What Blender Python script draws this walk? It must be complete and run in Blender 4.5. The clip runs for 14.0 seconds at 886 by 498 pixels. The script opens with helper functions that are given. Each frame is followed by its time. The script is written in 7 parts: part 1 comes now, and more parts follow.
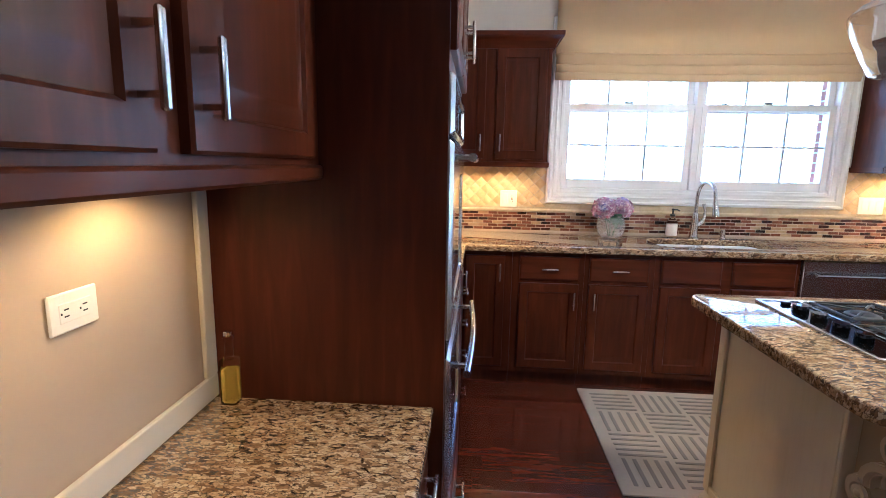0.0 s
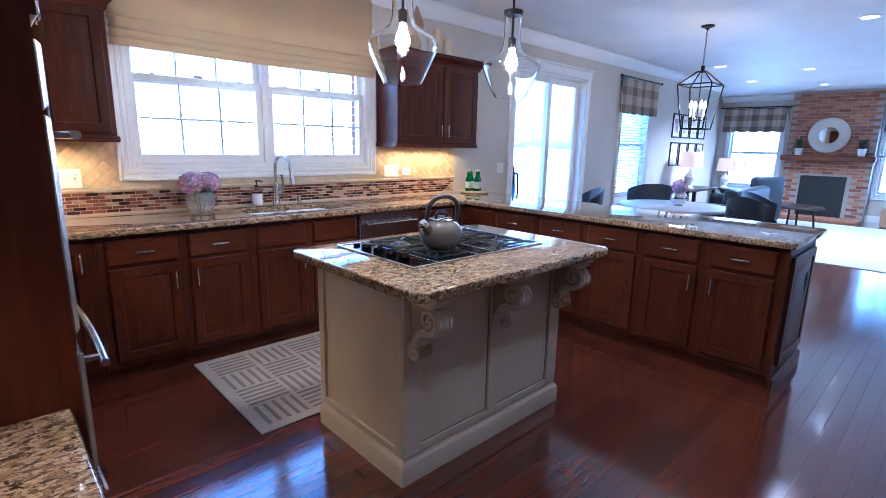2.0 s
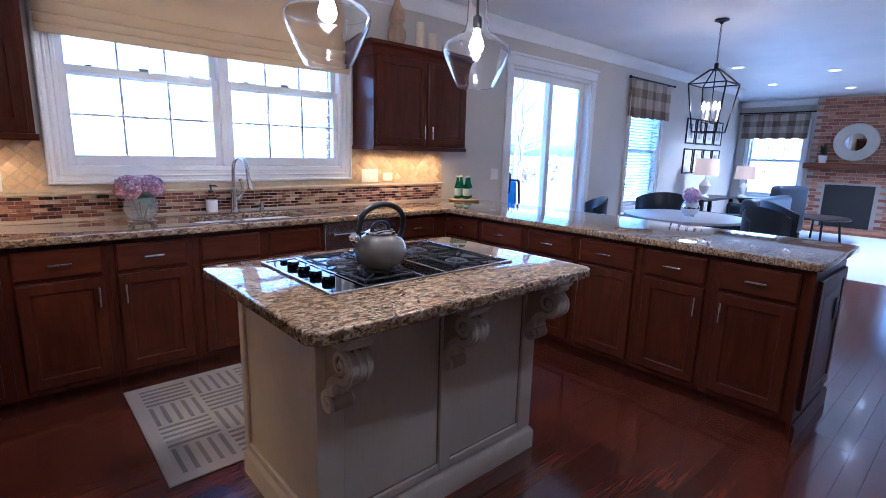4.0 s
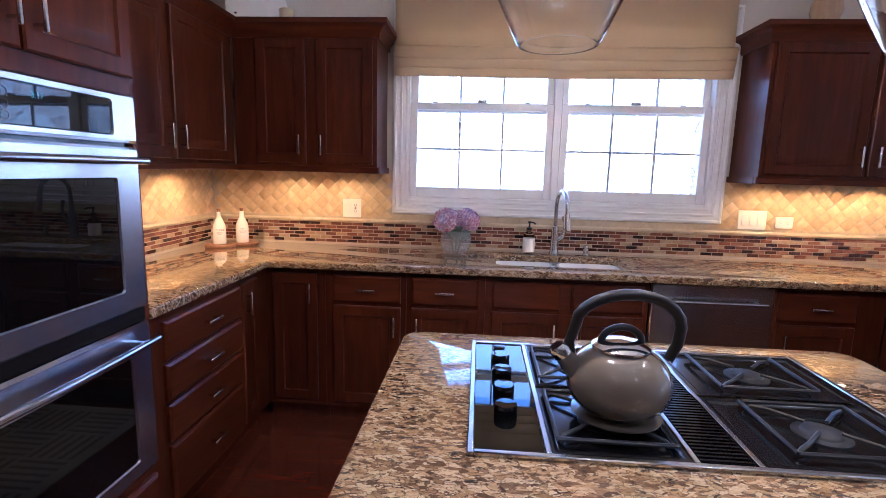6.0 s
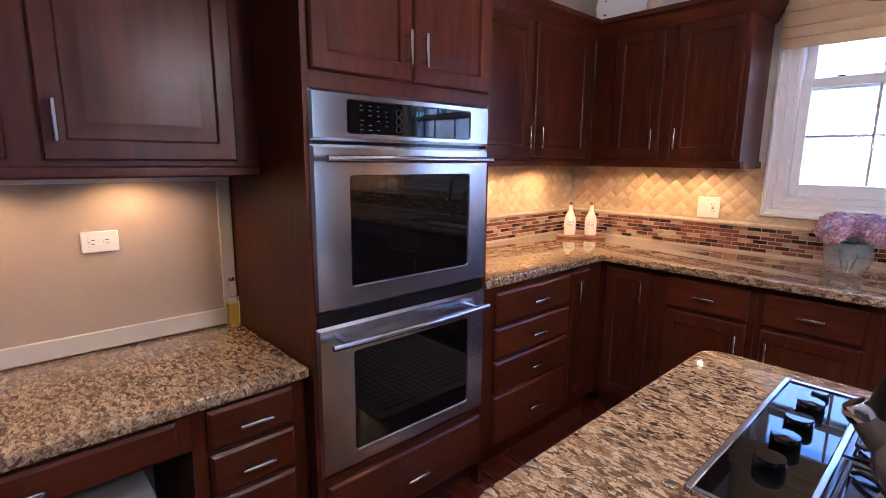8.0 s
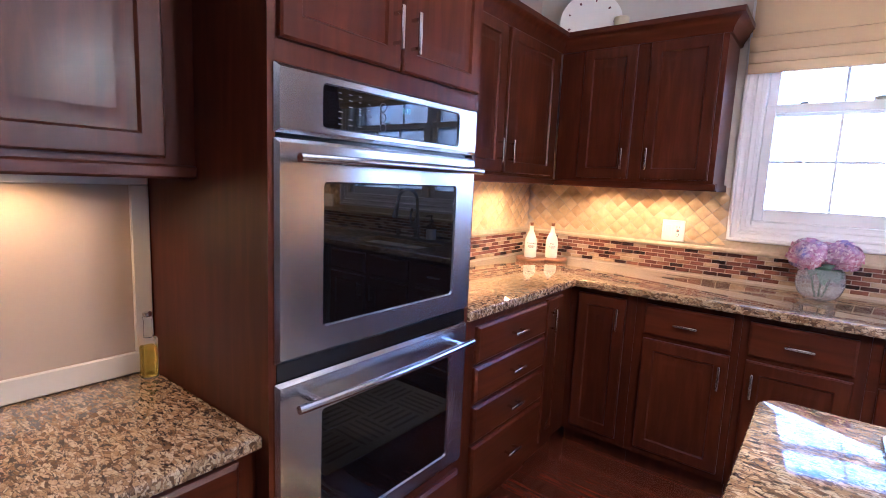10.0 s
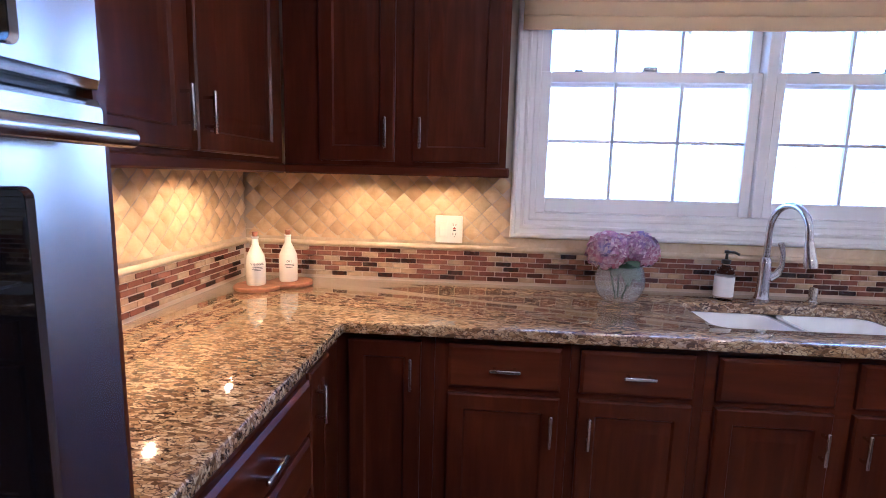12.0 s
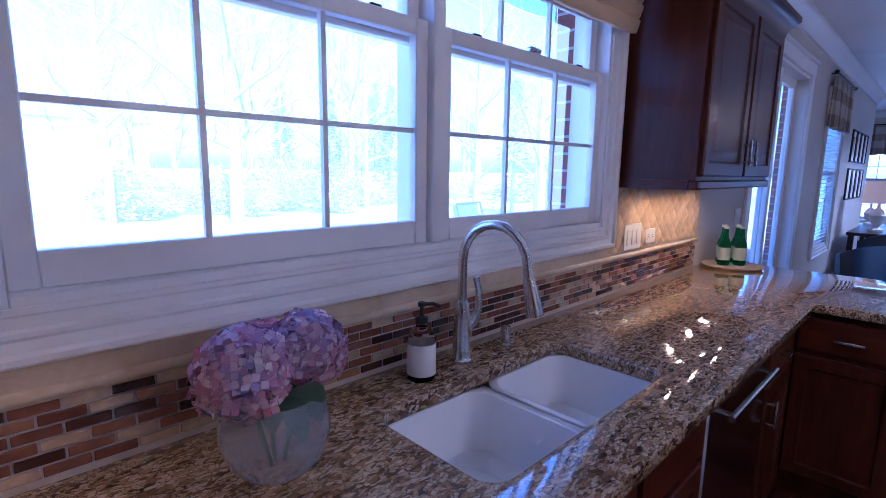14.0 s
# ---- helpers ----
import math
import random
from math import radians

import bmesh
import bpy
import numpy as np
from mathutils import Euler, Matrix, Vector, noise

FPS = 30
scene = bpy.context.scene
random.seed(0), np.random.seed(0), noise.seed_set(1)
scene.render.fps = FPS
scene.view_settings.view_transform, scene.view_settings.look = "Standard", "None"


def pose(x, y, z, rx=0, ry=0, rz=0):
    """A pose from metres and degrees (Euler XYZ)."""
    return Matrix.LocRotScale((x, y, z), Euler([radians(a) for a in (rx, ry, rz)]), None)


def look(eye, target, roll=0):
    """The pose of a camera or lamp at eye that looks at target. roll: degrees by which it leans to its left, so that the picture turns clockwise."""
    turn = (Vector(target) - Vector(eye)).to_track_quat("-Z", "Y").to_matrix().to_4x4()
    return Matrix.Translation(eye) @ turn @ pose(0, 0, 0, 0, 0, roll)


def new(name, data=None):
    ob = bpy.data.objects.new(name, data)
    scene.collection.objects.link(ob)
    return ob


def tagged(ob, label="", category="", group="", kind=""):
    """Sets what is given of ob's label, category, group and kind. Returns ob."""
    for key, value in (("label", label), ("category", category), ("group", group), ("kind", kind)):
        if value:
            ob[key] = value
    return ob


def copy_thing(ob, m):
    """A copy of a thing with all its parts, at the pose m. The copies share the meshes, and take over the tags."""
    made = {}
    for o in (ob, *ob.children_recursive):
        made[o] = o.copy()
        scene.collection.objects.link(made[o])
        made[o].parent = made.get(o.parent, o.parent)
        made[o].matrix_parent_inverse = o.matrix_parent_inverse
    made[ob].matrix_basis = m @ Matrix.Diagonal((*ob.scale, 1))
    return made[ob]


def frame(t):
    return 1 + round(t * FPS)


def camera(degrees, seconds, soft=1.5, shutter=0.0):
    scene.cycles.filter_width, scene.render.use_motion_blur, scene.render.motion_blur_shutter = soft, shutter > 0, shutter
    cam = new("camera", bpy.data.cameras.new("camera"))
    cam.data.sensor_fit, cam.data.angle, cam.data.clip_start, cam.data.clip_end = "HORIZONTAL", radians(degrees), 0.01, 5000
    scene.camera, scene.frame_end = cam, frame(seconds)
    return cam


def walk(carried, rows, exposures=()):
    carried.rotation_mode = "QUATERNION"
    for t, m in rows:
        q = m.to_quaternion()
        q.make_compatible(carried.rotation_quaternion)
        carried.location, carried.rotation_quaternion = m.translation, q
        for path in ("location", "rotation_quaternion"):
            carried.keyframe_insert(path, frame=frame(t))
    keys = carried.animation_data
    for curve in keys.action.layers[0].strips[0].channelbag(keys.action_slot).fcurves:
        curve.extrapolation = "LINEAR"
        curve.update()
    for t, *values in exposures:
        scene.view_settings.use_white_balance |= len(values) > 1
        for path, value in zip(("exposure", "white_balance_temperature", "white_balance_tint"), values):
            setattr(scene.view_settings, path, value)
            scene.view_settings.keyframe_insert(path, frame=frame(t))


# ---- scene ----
cam = camera(84.0, 14.0, 0.85)
PATH = [
    (0, (-0.473, -3.566, 1.388), (-0.611, -1.600, 1.047), 0.98),
    (0.5, (-0.477, -3.601, 1.380), (-0.013, -1.685, 1.042), 1.10),
    (1, (-0.523, -3.714, 1.393), (0.322, -1.938, 1.025), 1.12),
    (1.5, (-0.601, -3.756, 1.410), (0.521, -2.143, 1.035), 1.12),
    (2, (-0.674, -3.770, 1.400), (0.672, -2.350, 0.987), 1.26),
    (2.2, (-0.678, -3.776, 1.399), (0.736, -2.428, 0.972), 1.49),
    (4.3, (-0.065, -3.591, 1.366), (1.175, -2.067, 0.992), 1.58),
    (4.5, (0.013, -3.521, 1.377), (1.188, -1.946, 1.005), 1.54),
    (5, (0.227, -3.390, 1.366), (1.118, -1.633, 1.019), 1.69),
    (5.5, (0.426, -3.265, 1.393), (0.831, -1.333, 1.072), 1.92),
    (6, (0.546, -3.102, 1.398), (0.406, -1.132, 1.086), 1.49),
    (6.5, (0.641, -3.012, 1.398), (-0.044, -1.162, 1.070), 1.24),
    (7, (0.741, -3.022, 1.404), (-0.376, -1.400, 1.056), 1.14),
    (7.5, (0.783, -3.039, 1.405), (-0.591, -1.631, 1.045), 0.83),
    (7.7, (0.790, -3.042, 1.405), (-0.660, -1.712, 1.047), 0.52),
    (9.8, (0.480, -2.994, 1.368), (-0.786, -1.472, 1.089), 2.05),
    (10, (0.414, -2.970, 1.367), (-0.803, -1.406, 1.096), 2.48),
    (10.5, (0.243, -2.787, 1.385), (-0.872, -1.142, 1.163), 1.95),
    (11, (0.073, -2.558, 1.358), (-0.739, -0.750, 1.089), 2.58),
    (11.5, (-0.069, -2.355, 1.384), (-0.488, -0.419, 1.110), 0.97),
    (12, (-0.114, -2.123, 1.372), (-0.273, -0.150, 1.084), 1.40),
    (12.5, (-0.068, -1.853, 1.437), (0.014, 0.115, 1.092), 1.74),
    (13, (-0.091, -1.516, 1.396), (0.440, 0.391, 1.107), 1.34),
    (13.5, (-0.063, -1.246, 1.416), (0.908, 0.469, 1.079), 1.22),
    (14, (0.067, -0.981, 1.433), (1.449, 0.430, 1.118), 0.85),
]
walk(cam, [(t, look(eye, target, roll)) for t, eye, target, roll in PATH], exposures=[(0.0, 3.7, 4050, 6), (0.6, 3.7, 3750, 9), (2.2, 3.5, 3750, 12), (5.0, 3.05, 3950, 19), (7.5, 3.1, 4250, 23),
                       (10.0, 3.75, 4050, 20), (12.5, 2.85, 3850, 20), (13.3, 2.3, 3680, 25), (14.0, 2.05, 3700, 31)])


# ---- world, sun ----
world = bpy.data.worlds.new("sky")
scene.world = world
world.use_nodes = True
wn = world.node_tree
sky = wn.nodes.new("ShaderNodeTexSky")
sky.sky_type = "NISHITA"
sky.sun_disc = False
sky.sun_elevation = radians(42)
sky.sun_rotation = radians(200)
sky.air_density, sky.dust_density, sky.ozone_density = 1.0, 3.0, 3.0
wn.links.new(sky.outputs[0], wn.nodes["Background"].inputs[0])
wn.nodes["Background"].inputs[1].default_value = 0.15
sun_data = bpy.data.lights.new("sun", "SUN")
sun_data.energy, sun_data.angle, sun_data.color = 5.0, radians(0.5), (1.0, 0.95, 0.86)
sun = new("sun", sun_data)
sun.matrix_world = look((0, 0, 20), (3, 9.5, 11))


def lamp(name, kind, energy, color, m, size=0.05, size_y=None, spot=None):
    d = bpy.data.lights.new(name, kind)
    d.energy, d.color = energy, color
    if kind == "AREA":
        d.size = size
        if size_y:
            d.shape, d.size_y = "RECTANGLE", size_y
    else:
        d.shadow_soft_size = size
    if spot:
        d.spot_size, d.spot_blend = radians(spot), 0.6
    ob = new(name, d)
    ob.matrix_world = m
    return ob


WARM = (1.0, 0.50, 0.12)
DAY = (0.52, 0.75, 1.0)
# the sky's light in the openings of the window wall
lamp("window_daylight", "AREA", 0.75, (0.95, 0.96, 1.0), pose(1.0, 0.158, 1.62, -90), 1.74, 0.76)
lamp("breakfast_daylight", "AREA", 1.8, DAY, pose(7.0, 0.158, 1.42, -90), 0.86, 1.56)
for y in (-0.085, -3.0):
    lamp("living_daylight", "AREA", 2.2, (0.72, 0.87, 1.0), pose(13.158, y, 1.38, 0, 90, 0), 1.6, 1.04)


# ---- materials ----
class Mat:
    """A small wrapper round a node material."""

    def __init__(self, name, color=(0.5, 0.5, 0.5), rough=0.5, metal=0.0, **more):
        self.m = bpy.data.materials.new(name)
        self.m.use_nodes = True
        self.t = self.m.node_tree
        self.b = self.t.nodes["Principled BSDF"]
        self.put("Base Color", (*color, 1))
        self.put("Roughness", rough)
        self.put("Metallic", metal)
        for key, value in more.items():
            self.put(key.replace("_", " "), value)

    def put(self, key, value):
        self.b.inputs[key].default_value = value

    def node(self, kind, **values):
        n = self.t.nodes.new(kind)
        for key, value in values.items():
            n.inputs[key.replace("_", " ")].default_value = value
        return n

    def link(self, a, b):
        self.t.links.new(a, b)

    def coords(self, scale=(1, 1, 1), jitter=False, turn=(0, 0, 0)):
        c = self.node("ShaderNodeTexCoord")
        mp = self.node("ShaderNodeMapping")
        mp.inputs["Scale"].default_value = scale
        mp.inputs["Rotation"].default_value = turn
        out = c.outputs["Object"]
        if jitter:
            info = self.node("ShaderNodeObjectInfo")
            mul = self.node("ShaderNodeVectorMath")
            mul.operation = "SCALE"
            mul.inputs[0].default_value = (7.3, 3.1, 5.7)
            self.link(info.outputs["Random"], mul.inputs["Scale"])
            add = self.node("ShaderNodeVectorMath")
            self.link(out, add.inputs[0])
            self.link(mul.outputs[0], add.inputs[1])
            out = add.outputs[0]
        self.link(out, mp.inputs["Vector"])
        return mp.outputs[0]

    def noise(self, vec, scale, detail=4.0, rough=0.55, warp=0.0):
        n = self.node("ShaderNodeTexNoise", Scale=scale, Detail=detail, Roughness=rough, Distortion=warp)
        self.link(vec, n.inputs["Vector"])
        return n.outputs["Fac"]

    def voronoi(self, vec, scale, feature="F1", out="Distance"):
        n = self.node("ShaderNodeTexVoronoi", Scale=scale)
        n.feature = feature
        self.link(vec, n.inputs["Vector"])
        return n.outputs[out]

    def ramp(self, fac, stops):
        r = self.node("ShaderNodeValToRGB")
        e = r.color_ramp.elements
        while len(e) < len(stops):
            e.new(0.5)
        for el, (p, c) in zip(e, stops):
            el.position, el.color = p, (*c, 1)
        self.link(fac, r.inputs[0])
        return r.outputs[0]

    def mix(self, fac, a, b, mode="MIX"):
        n = self.t.nodes.new("ShaderNodeMix")
        n.data_type, n.blend_type = "RGBA", mode
        for sock, v in ((n.inputs["Factor"], fac), (n.inputs[6], a), (n.inputs[7], b)):
            if isinstance(v, (int, float)):
                sock.default_value = v
            elif isinstance(v, tuple):
                sock.default_value = (*v, 1)
            else:
                self.link(v, sock)
        return n.outputs[2]

    def math(self, op, a, b=0.0):
        n = self.node("ShaderNodeMath")
        n.operation = op
        for sock, v in zip(n.inputs, (a, b)):
            if isinstance(v, (int, float)):
                sock.default_value = v
            else:
                self.link(v, sock)
        return n.outputs[0]

    def random(self):
        return self.node("ShaderNodeObjectInfo").outputs["Random"]

    def island(self):
        return self.node("ShaderNodeNewGeometry").outputs["Random Per Island"]

    def color(self, sock):
        self.link(sock, self.b.inputs["Base Color"])
        return self

    def rough(self, sock):
        self.link(sock, self.b.inputs["Roughness"])
        return self

    def bump(self, height, strength=0.2, dist=0.002):
        n = self.node("ShaderNodeBump", Strength=strength, Distance=dist)
        self.link(height, n.inputs["Height"])
        self.link(n.outputs[0], self.b.inputs["Normal"])
        return self


def wood(name, dark, mid, light, scale, rough=0.30, coat=0.05):
    w = Mat(name, mid, rough)
    v = w.coords(scale, jitter=True)
    grain = w.noise(v, 5.0, 4, 0.5, 0.5)
    broad = w.noise(v, 0.9, 2)
    fac = w.math("ADD", w.math("MULTIPLY", grain, 0.6), w.math("MULTIPLY", broad, 0.4))
    w.color(w.ramp(fac, [(0.3, dark), (0.5, mid), (0.72, light)]))
    w.rough(w.math("ADD", w.math("MULTIPLY", broad, 0.12), rough - 0.02))
    w.put("Specular IOR Level", 0.18)
    w.put("Coat Weight", coat)
    w.put("Coat Roughness", 0.16)
    return w.m


CHERRY = wood("cherry_wood", (0.037, 0.0080, 0.0023), (0.058, 0.0132, 0.0037), (0.094, 0.0230, 0.0066), (7, 7, 0.8))
CHERRY_H = wood("cherry_wood_level", (0.044, 0.0096, 0.0028), (0.068, 0.0155, 0.0043), (0.102, 0.0250, 0.0072), (0.8, 7, 7))


def floor_wood():
    w = Mat("floor_planks", (0.15, 0.04, 0.02), 0.2)
    v = w.coords((1.0, 14, 14), jitter=True)
    grain = w.noise(v, 4.0, 6, 0.65, 0.5)
    tone = w.random()
    base = w.ramp(grain, [(0.25, (0.066, 0.0145, 0.006)), (0.5, (0.102, 0.0235, 0.0095)), (0.8, (0.136, 0.034, 0.014))])
    tint = w.ramp(tone, [(0.0, (0.75, 0.72, 0.72)), (0.5, (0.96, 0.96, 0.96)), (1.0, (1.2, 1.15, 1.12))])
    w.color(w.mix(1.0, base, tint, "MULTIPLY"))
    w.rough(w.math("ADD", w.math("MULTIPLY", w.noise(w.coords((1, 1, 1)), 3.0, 3), 0.10), 0.06))
    w.bump(grain, 0.03, 0.001)
    w.put("Coat Weight", 0.8)
    w.put("Coat Roughness", 0.15)
    return w.m


FLOOR_WOOD = floor_wood()


def floor_far():
    w = Mat("floor_planks_far", (0.15, 0.04, 0.02), 0.2)
    v = w.coords((1.0, 14, 14))
    grain = w.noise(v, 4.0, 6, 0.65, 0.5)
    base = w.ramp(grain, [(0.25, (0.066, 0.0145, 0.006)), (0.5, (0.102, 0.0235, 0.0095)), (0.8, (0.136, 0.034, 0.014))])
    tint = w.ramp(w.island(), [(0.0, (0.75, 0.72, 0.72)), (0.5, (0.96, 0.96, 0.96)), (1.0, (1.2, 1.15, 1.12))])
    w.color(w.mix(1.0, base, tint, "MULTIPLY"))
    w.put("Coat Weight", 0.8)
    w.put("Roughness", 0.14)
    w.put("Coat Roughness", 0.15)
    return w.m


FLOOR_FAR = floor_far()


def granite():
    g = Mat("granite", (0.4, 0.3, 0.2), 0.09)
    v = g.coords((0.95, 2.0, 1.5), turn=(0, 0, 0.12))
    wob = g.node("ShaderNodeTexNoise", Scale=38.0, Detail=4.0)
    g.link(v, wob.inputs["Vector"])
    off = g.node("ShaderNodeVectorMath")
    off.operation = "MULTIPLY_ADD"
    g.link(wob.outputs["Color"], off.inputs[0])
    off.inputs[1].default_value = (0.045, 0.045, 0.045)
    g.link(v, off.inputs[2])
    w = off.outputs[0]
    cells = g.node("ShaderNodeTexVoronoi", Scale=64.0)
    g.link(w, cells.inputs["Vector"])
    sep = g.node("ShaderNodeSeparateColor")
    g.link(cells.outputs["Color"], sep.inputs[0])
    base = g.ramp(sep.outputs[0], [(0.0, (0.09, 0.055, 0.028)), (0.2, (0.25, 0.16, 0.075)), (0.45, (0.40, 0.28, 0.14)), (0.7, (0.50, 0.385, 0.225)), (1.0, (0.55, 0.45, 0.29))])
    fine = g.noise(v, 130, 3, 0.6)
    base = g.mix(1.0, base, g.ramp(fine, [(0.3, (0.72, 0.68, 0.62)), (0.7, (1.15, 1.13, 1.1))]), "MULTIPLY")
    edge = g.voronoi(w, 64.0, "DISTANCE_TO_EDGE")
    thick = g.math("MULTIPLY", g.noise(v, 30, 3, 0.6), 0.19)
    line = g.ramp(g.math("SUBTRACT", edge, g.math("SUBTRACT", thick, 0.07)), [(0.0, (1, 1, 1)), (0.03, (0, 0, 0))])
    base = g.mix(line, base, (0.10, 0.065, 0.04))
    blot = g.ramp(g.noise(v, 34, 4, 0.7, 1.4), [(0.57, (0, 0, 0)), (0.62, (1, 1, 1))])
    base = g.mix(blot, base, (0.055, 0.038, 0.027))
    tone = g.ramp(g.noise(v, 7, 3), [(0.3, (0.84, 0.8, 0.75)), (0.7, (1.06, 1.04, 1.02))])
    g.color(g.mix(1.0, base, tone, "MULTIPLY"))
    g.rough(g.math("ADD", g.math("MULTIPLY", fine, 0.06), 0.04))
    g.put("Coat Weight", 0.6)
    g.put("Coat Roughness", 0.03)
    return g.m


GRANITE = granite()


def paint(name, color, rough=0.55, grain=180.0, amount=0.05):
    p = Mat(name, color, rough)
    v = p.coords()
    n = p.noise(v, 1.3, 3)
    lo, hi = (tuple(c * k for c in color) for k in (0.94, 1.05))
    p.color(p.ramp(n, [(0.3, lo), (0.7, hi)]))
    p.bump(p.noise(v, grain, 2), amount, 0.001)
    return p.m


WALL = paint("wall_paint", (0.56, 0.52, 0.46))
# dark brown picked for the unseen back walls so they bounce less light
BACK_WALL = paint("dark_low_bounce_paint", (0.26, 0.22, 0.18))
DESK_WALL = paint("tan_wall_paint", (0.47, 0.365, 0.25))
CEILING = paint("ceiling_paint", (0.78, 0.78, 0.78))
TRIM = paint("white_trim_paint", (0.80, 0.79, 0.78), 0.32, 60, 0.03)


def cream():
    p = Mat("cream_glazed_paint", (0.62, 0.56, 0.46), 0.42)
    v = p.coords()
    n = p.noise(v, 2.2, 4)
    s = p.noise(p.coords((14, 14, 1.2)), 5, 4, 0.6)
    base = p.ramp(n, [(0.3, (0.53, 0.455, 0.345)), (0.7, (0.63, 0.555, 0.43))])
    wear = p.ramp(s, [(0.32, (0.72, 0.64, 0.54)), (0.5, (1, 1, 1))])
    p.color(p.mix(0.15, base, wear, "MULTIPLY"))
    p.bump(s, 0.02, 0.001)
    return p.m


CREAM = cream()
# darker cream for bracket recesses: brown glaze plus shadow put into the colour
CREAM_RECESS = paint("cream_paint_glazed_and_shaded", (0.36, 0.285, 0.19), 0.45)
GLAZE = Mat("brown_glaze", (0.20, 0.14, 0.08), 0.5).m


def steel(name="brushed_steel", axis=(6, 6, 1600), color=(0.62, 0.62, 0.62), rough=0.26):
    s = Mat(name, color, rough, 1.0)
    n = s.noise(s.coords(axis), 6, 4)
    s.rough(s.math("ADD", s.math("MULTIPLY", n, 0.025), rough - 0.012))
    tg = s.node("ShaderNodeTangent")
    tg.direction_type, tg.axis = "RADIAL", "Z"
    s.link(tg.outputs[0], s.b.inputs["Tangent"])
    s.put("Anisotropic", 0.8)
    s.put("Anisotropic Rotation", 0.25)
    return s.m


STEEL = steel(color=(0.60, 0.60, 0.61), rough=0.20)
NICKEL = steel("satin_nickel", (40, 40, 40), (0.66, 0.65, 0.63), 0.24)
CHROME = Mat("polished_chrome", (0.8, 0.8, 0.8), 0.06, 1.0).m
BLACK_GLASS = Mat("black_glass", (0.003, 0.003, 0.0035), 0.02, 0.0, Specular_IOR_Level=0.5).m
BLACK = Mat("black_enamel", (0.010, 0.010, 0.011), 0.13).m
IRON = Mat("cast_iron", (0.016, 0.016, 0.017), 0.45).m
BLACK_METAL = Mat("black_metal", (0.015, 0.014, 0.013), 0.4, 0.6).m
RUBBER = Mat("black_handle", (0.014, 0.013, 0.013), 0.35).m
PLASTIC = Mat("white_plastic", (0.78, 0.76, 0.72), 0.3).m
DARK = Mat("dark_slot", (0.02, 0.02, 0.02), 0.6).m
PORCELAIN = Mat("white_porcelain", (0.82, 0.82, 0.80), 0.12, Coat_Weight=0.4).m
CERAMIC = Mat("white_ceramic", (0.80, 0.78, 0.74), 0.22).m
INK = Mat("dark_ink", (0.05, 0.05, 0.05), 0.6).m


def clear_glass(name, color=(1, 1, 1), rough=0.0, ior=1.45):
    return Mat(name, color, rough, 0.0, Transmission_Weight=1.0, IOR=ior).m


GLASS = clear_glass("clear_glass")
LAMP_GLASS = clear_glass("lamp_glass", (1, 1, 1), 0.0, 1.36)
PANE = clear_glass("window_pane", (1, 1, 1), 0.0, 1.05)
GREEN_GLASS = Mat("green_glass", (0.04, 0.27, 0.11), 0.05, 0.0, Transmission_Weight=0.75, IOR=1.25).m
OIL = Mat("golden_oil", (0.78, 0.62, 0.06), 0.05, 0.0, Transmission_Weight=0.8, IOR=1.15).m
THIN_GLASS = clear_glass("thin_glass", (1, 1, 1), 0.0, 1.12)
FROST = Mat("smoky_glass", (0.80, 0.82, 0.88), 0.10, 0.0, Transmission_Weight=0.9, IOR=1.12).m


def glow(name, color, strength):
    g = Mat(name, (0.8, 0.8, 0.8), 0.5)
    g.b.inputs["Emission Color"].default_value = (*color, 1)
    g.b.inputs["Emission Strength"].default_value = strength
    return g.m


BULB = glow("lit_bulb", (1.0, 0.74, 0.45), 25.0)
CANDLE_BULB = glow("lit_candle_bulb", (1.0, 0.74, 0.45), 7.0)
LED = glow("lit_led_strip", (1.0, 0.68, 0.36), 2.0)
CAN_LIGHT = glow("lit_downlight", (1.0, 0.86, 0.68), 1.6)
DISPLAY = glow("clock_digits", (0.3, 0.9, 0.85), 0.035)
DISPLAY.node_tree.nodes["Principled BSDF"].inputs["Base Color"].default_value = (0.05, 0.07, 0.07, 1)


def fabric(name, a, b, scale=900.0, rough=0.9):
    f = Mat(name, a, rough)
    v = f.coords()
    weave = f.noise(f.coords((1, 1, 6)), scale / 6, 2)
    n = f.noise(v, 3, 4)
    f.color(f.mix(0.35, f.ramp(n, [(0.3, a), (0.7, b)]), f.ramp(weave, [(0.3, a), (0.7, b)])))
    f.bump(weave, 0.25, 0.001)
    f.put("Sheen Weight", 0.15)
    return f.m


LINEN = fabric("linen", (0.60, 0.46, 0.27), (0.70, 0.56, 0.35))
# daylight shines through a single layer of the linen
_t = LINEN.node_tree
_tr = _t.nodes.new("ShaderNodeBsdfTranslucent")
_tr.inputs["Color"].default_value = (0.74, 0.53, 0.29, 1)
_mx = _t.nodes.new("ShaderNodeMixShader")
_mx.inputs[0].default_value = 0.45
_t.links.new(_t.nodes["Principled BSDF"].outputs[0], _mx.inputs[1])
_t.links.new(_tr.outputs[0], _mx.inputs[2])
_t.links.new(_mx.outputs[0], _t.nodes["Material Output"].inputs[0])


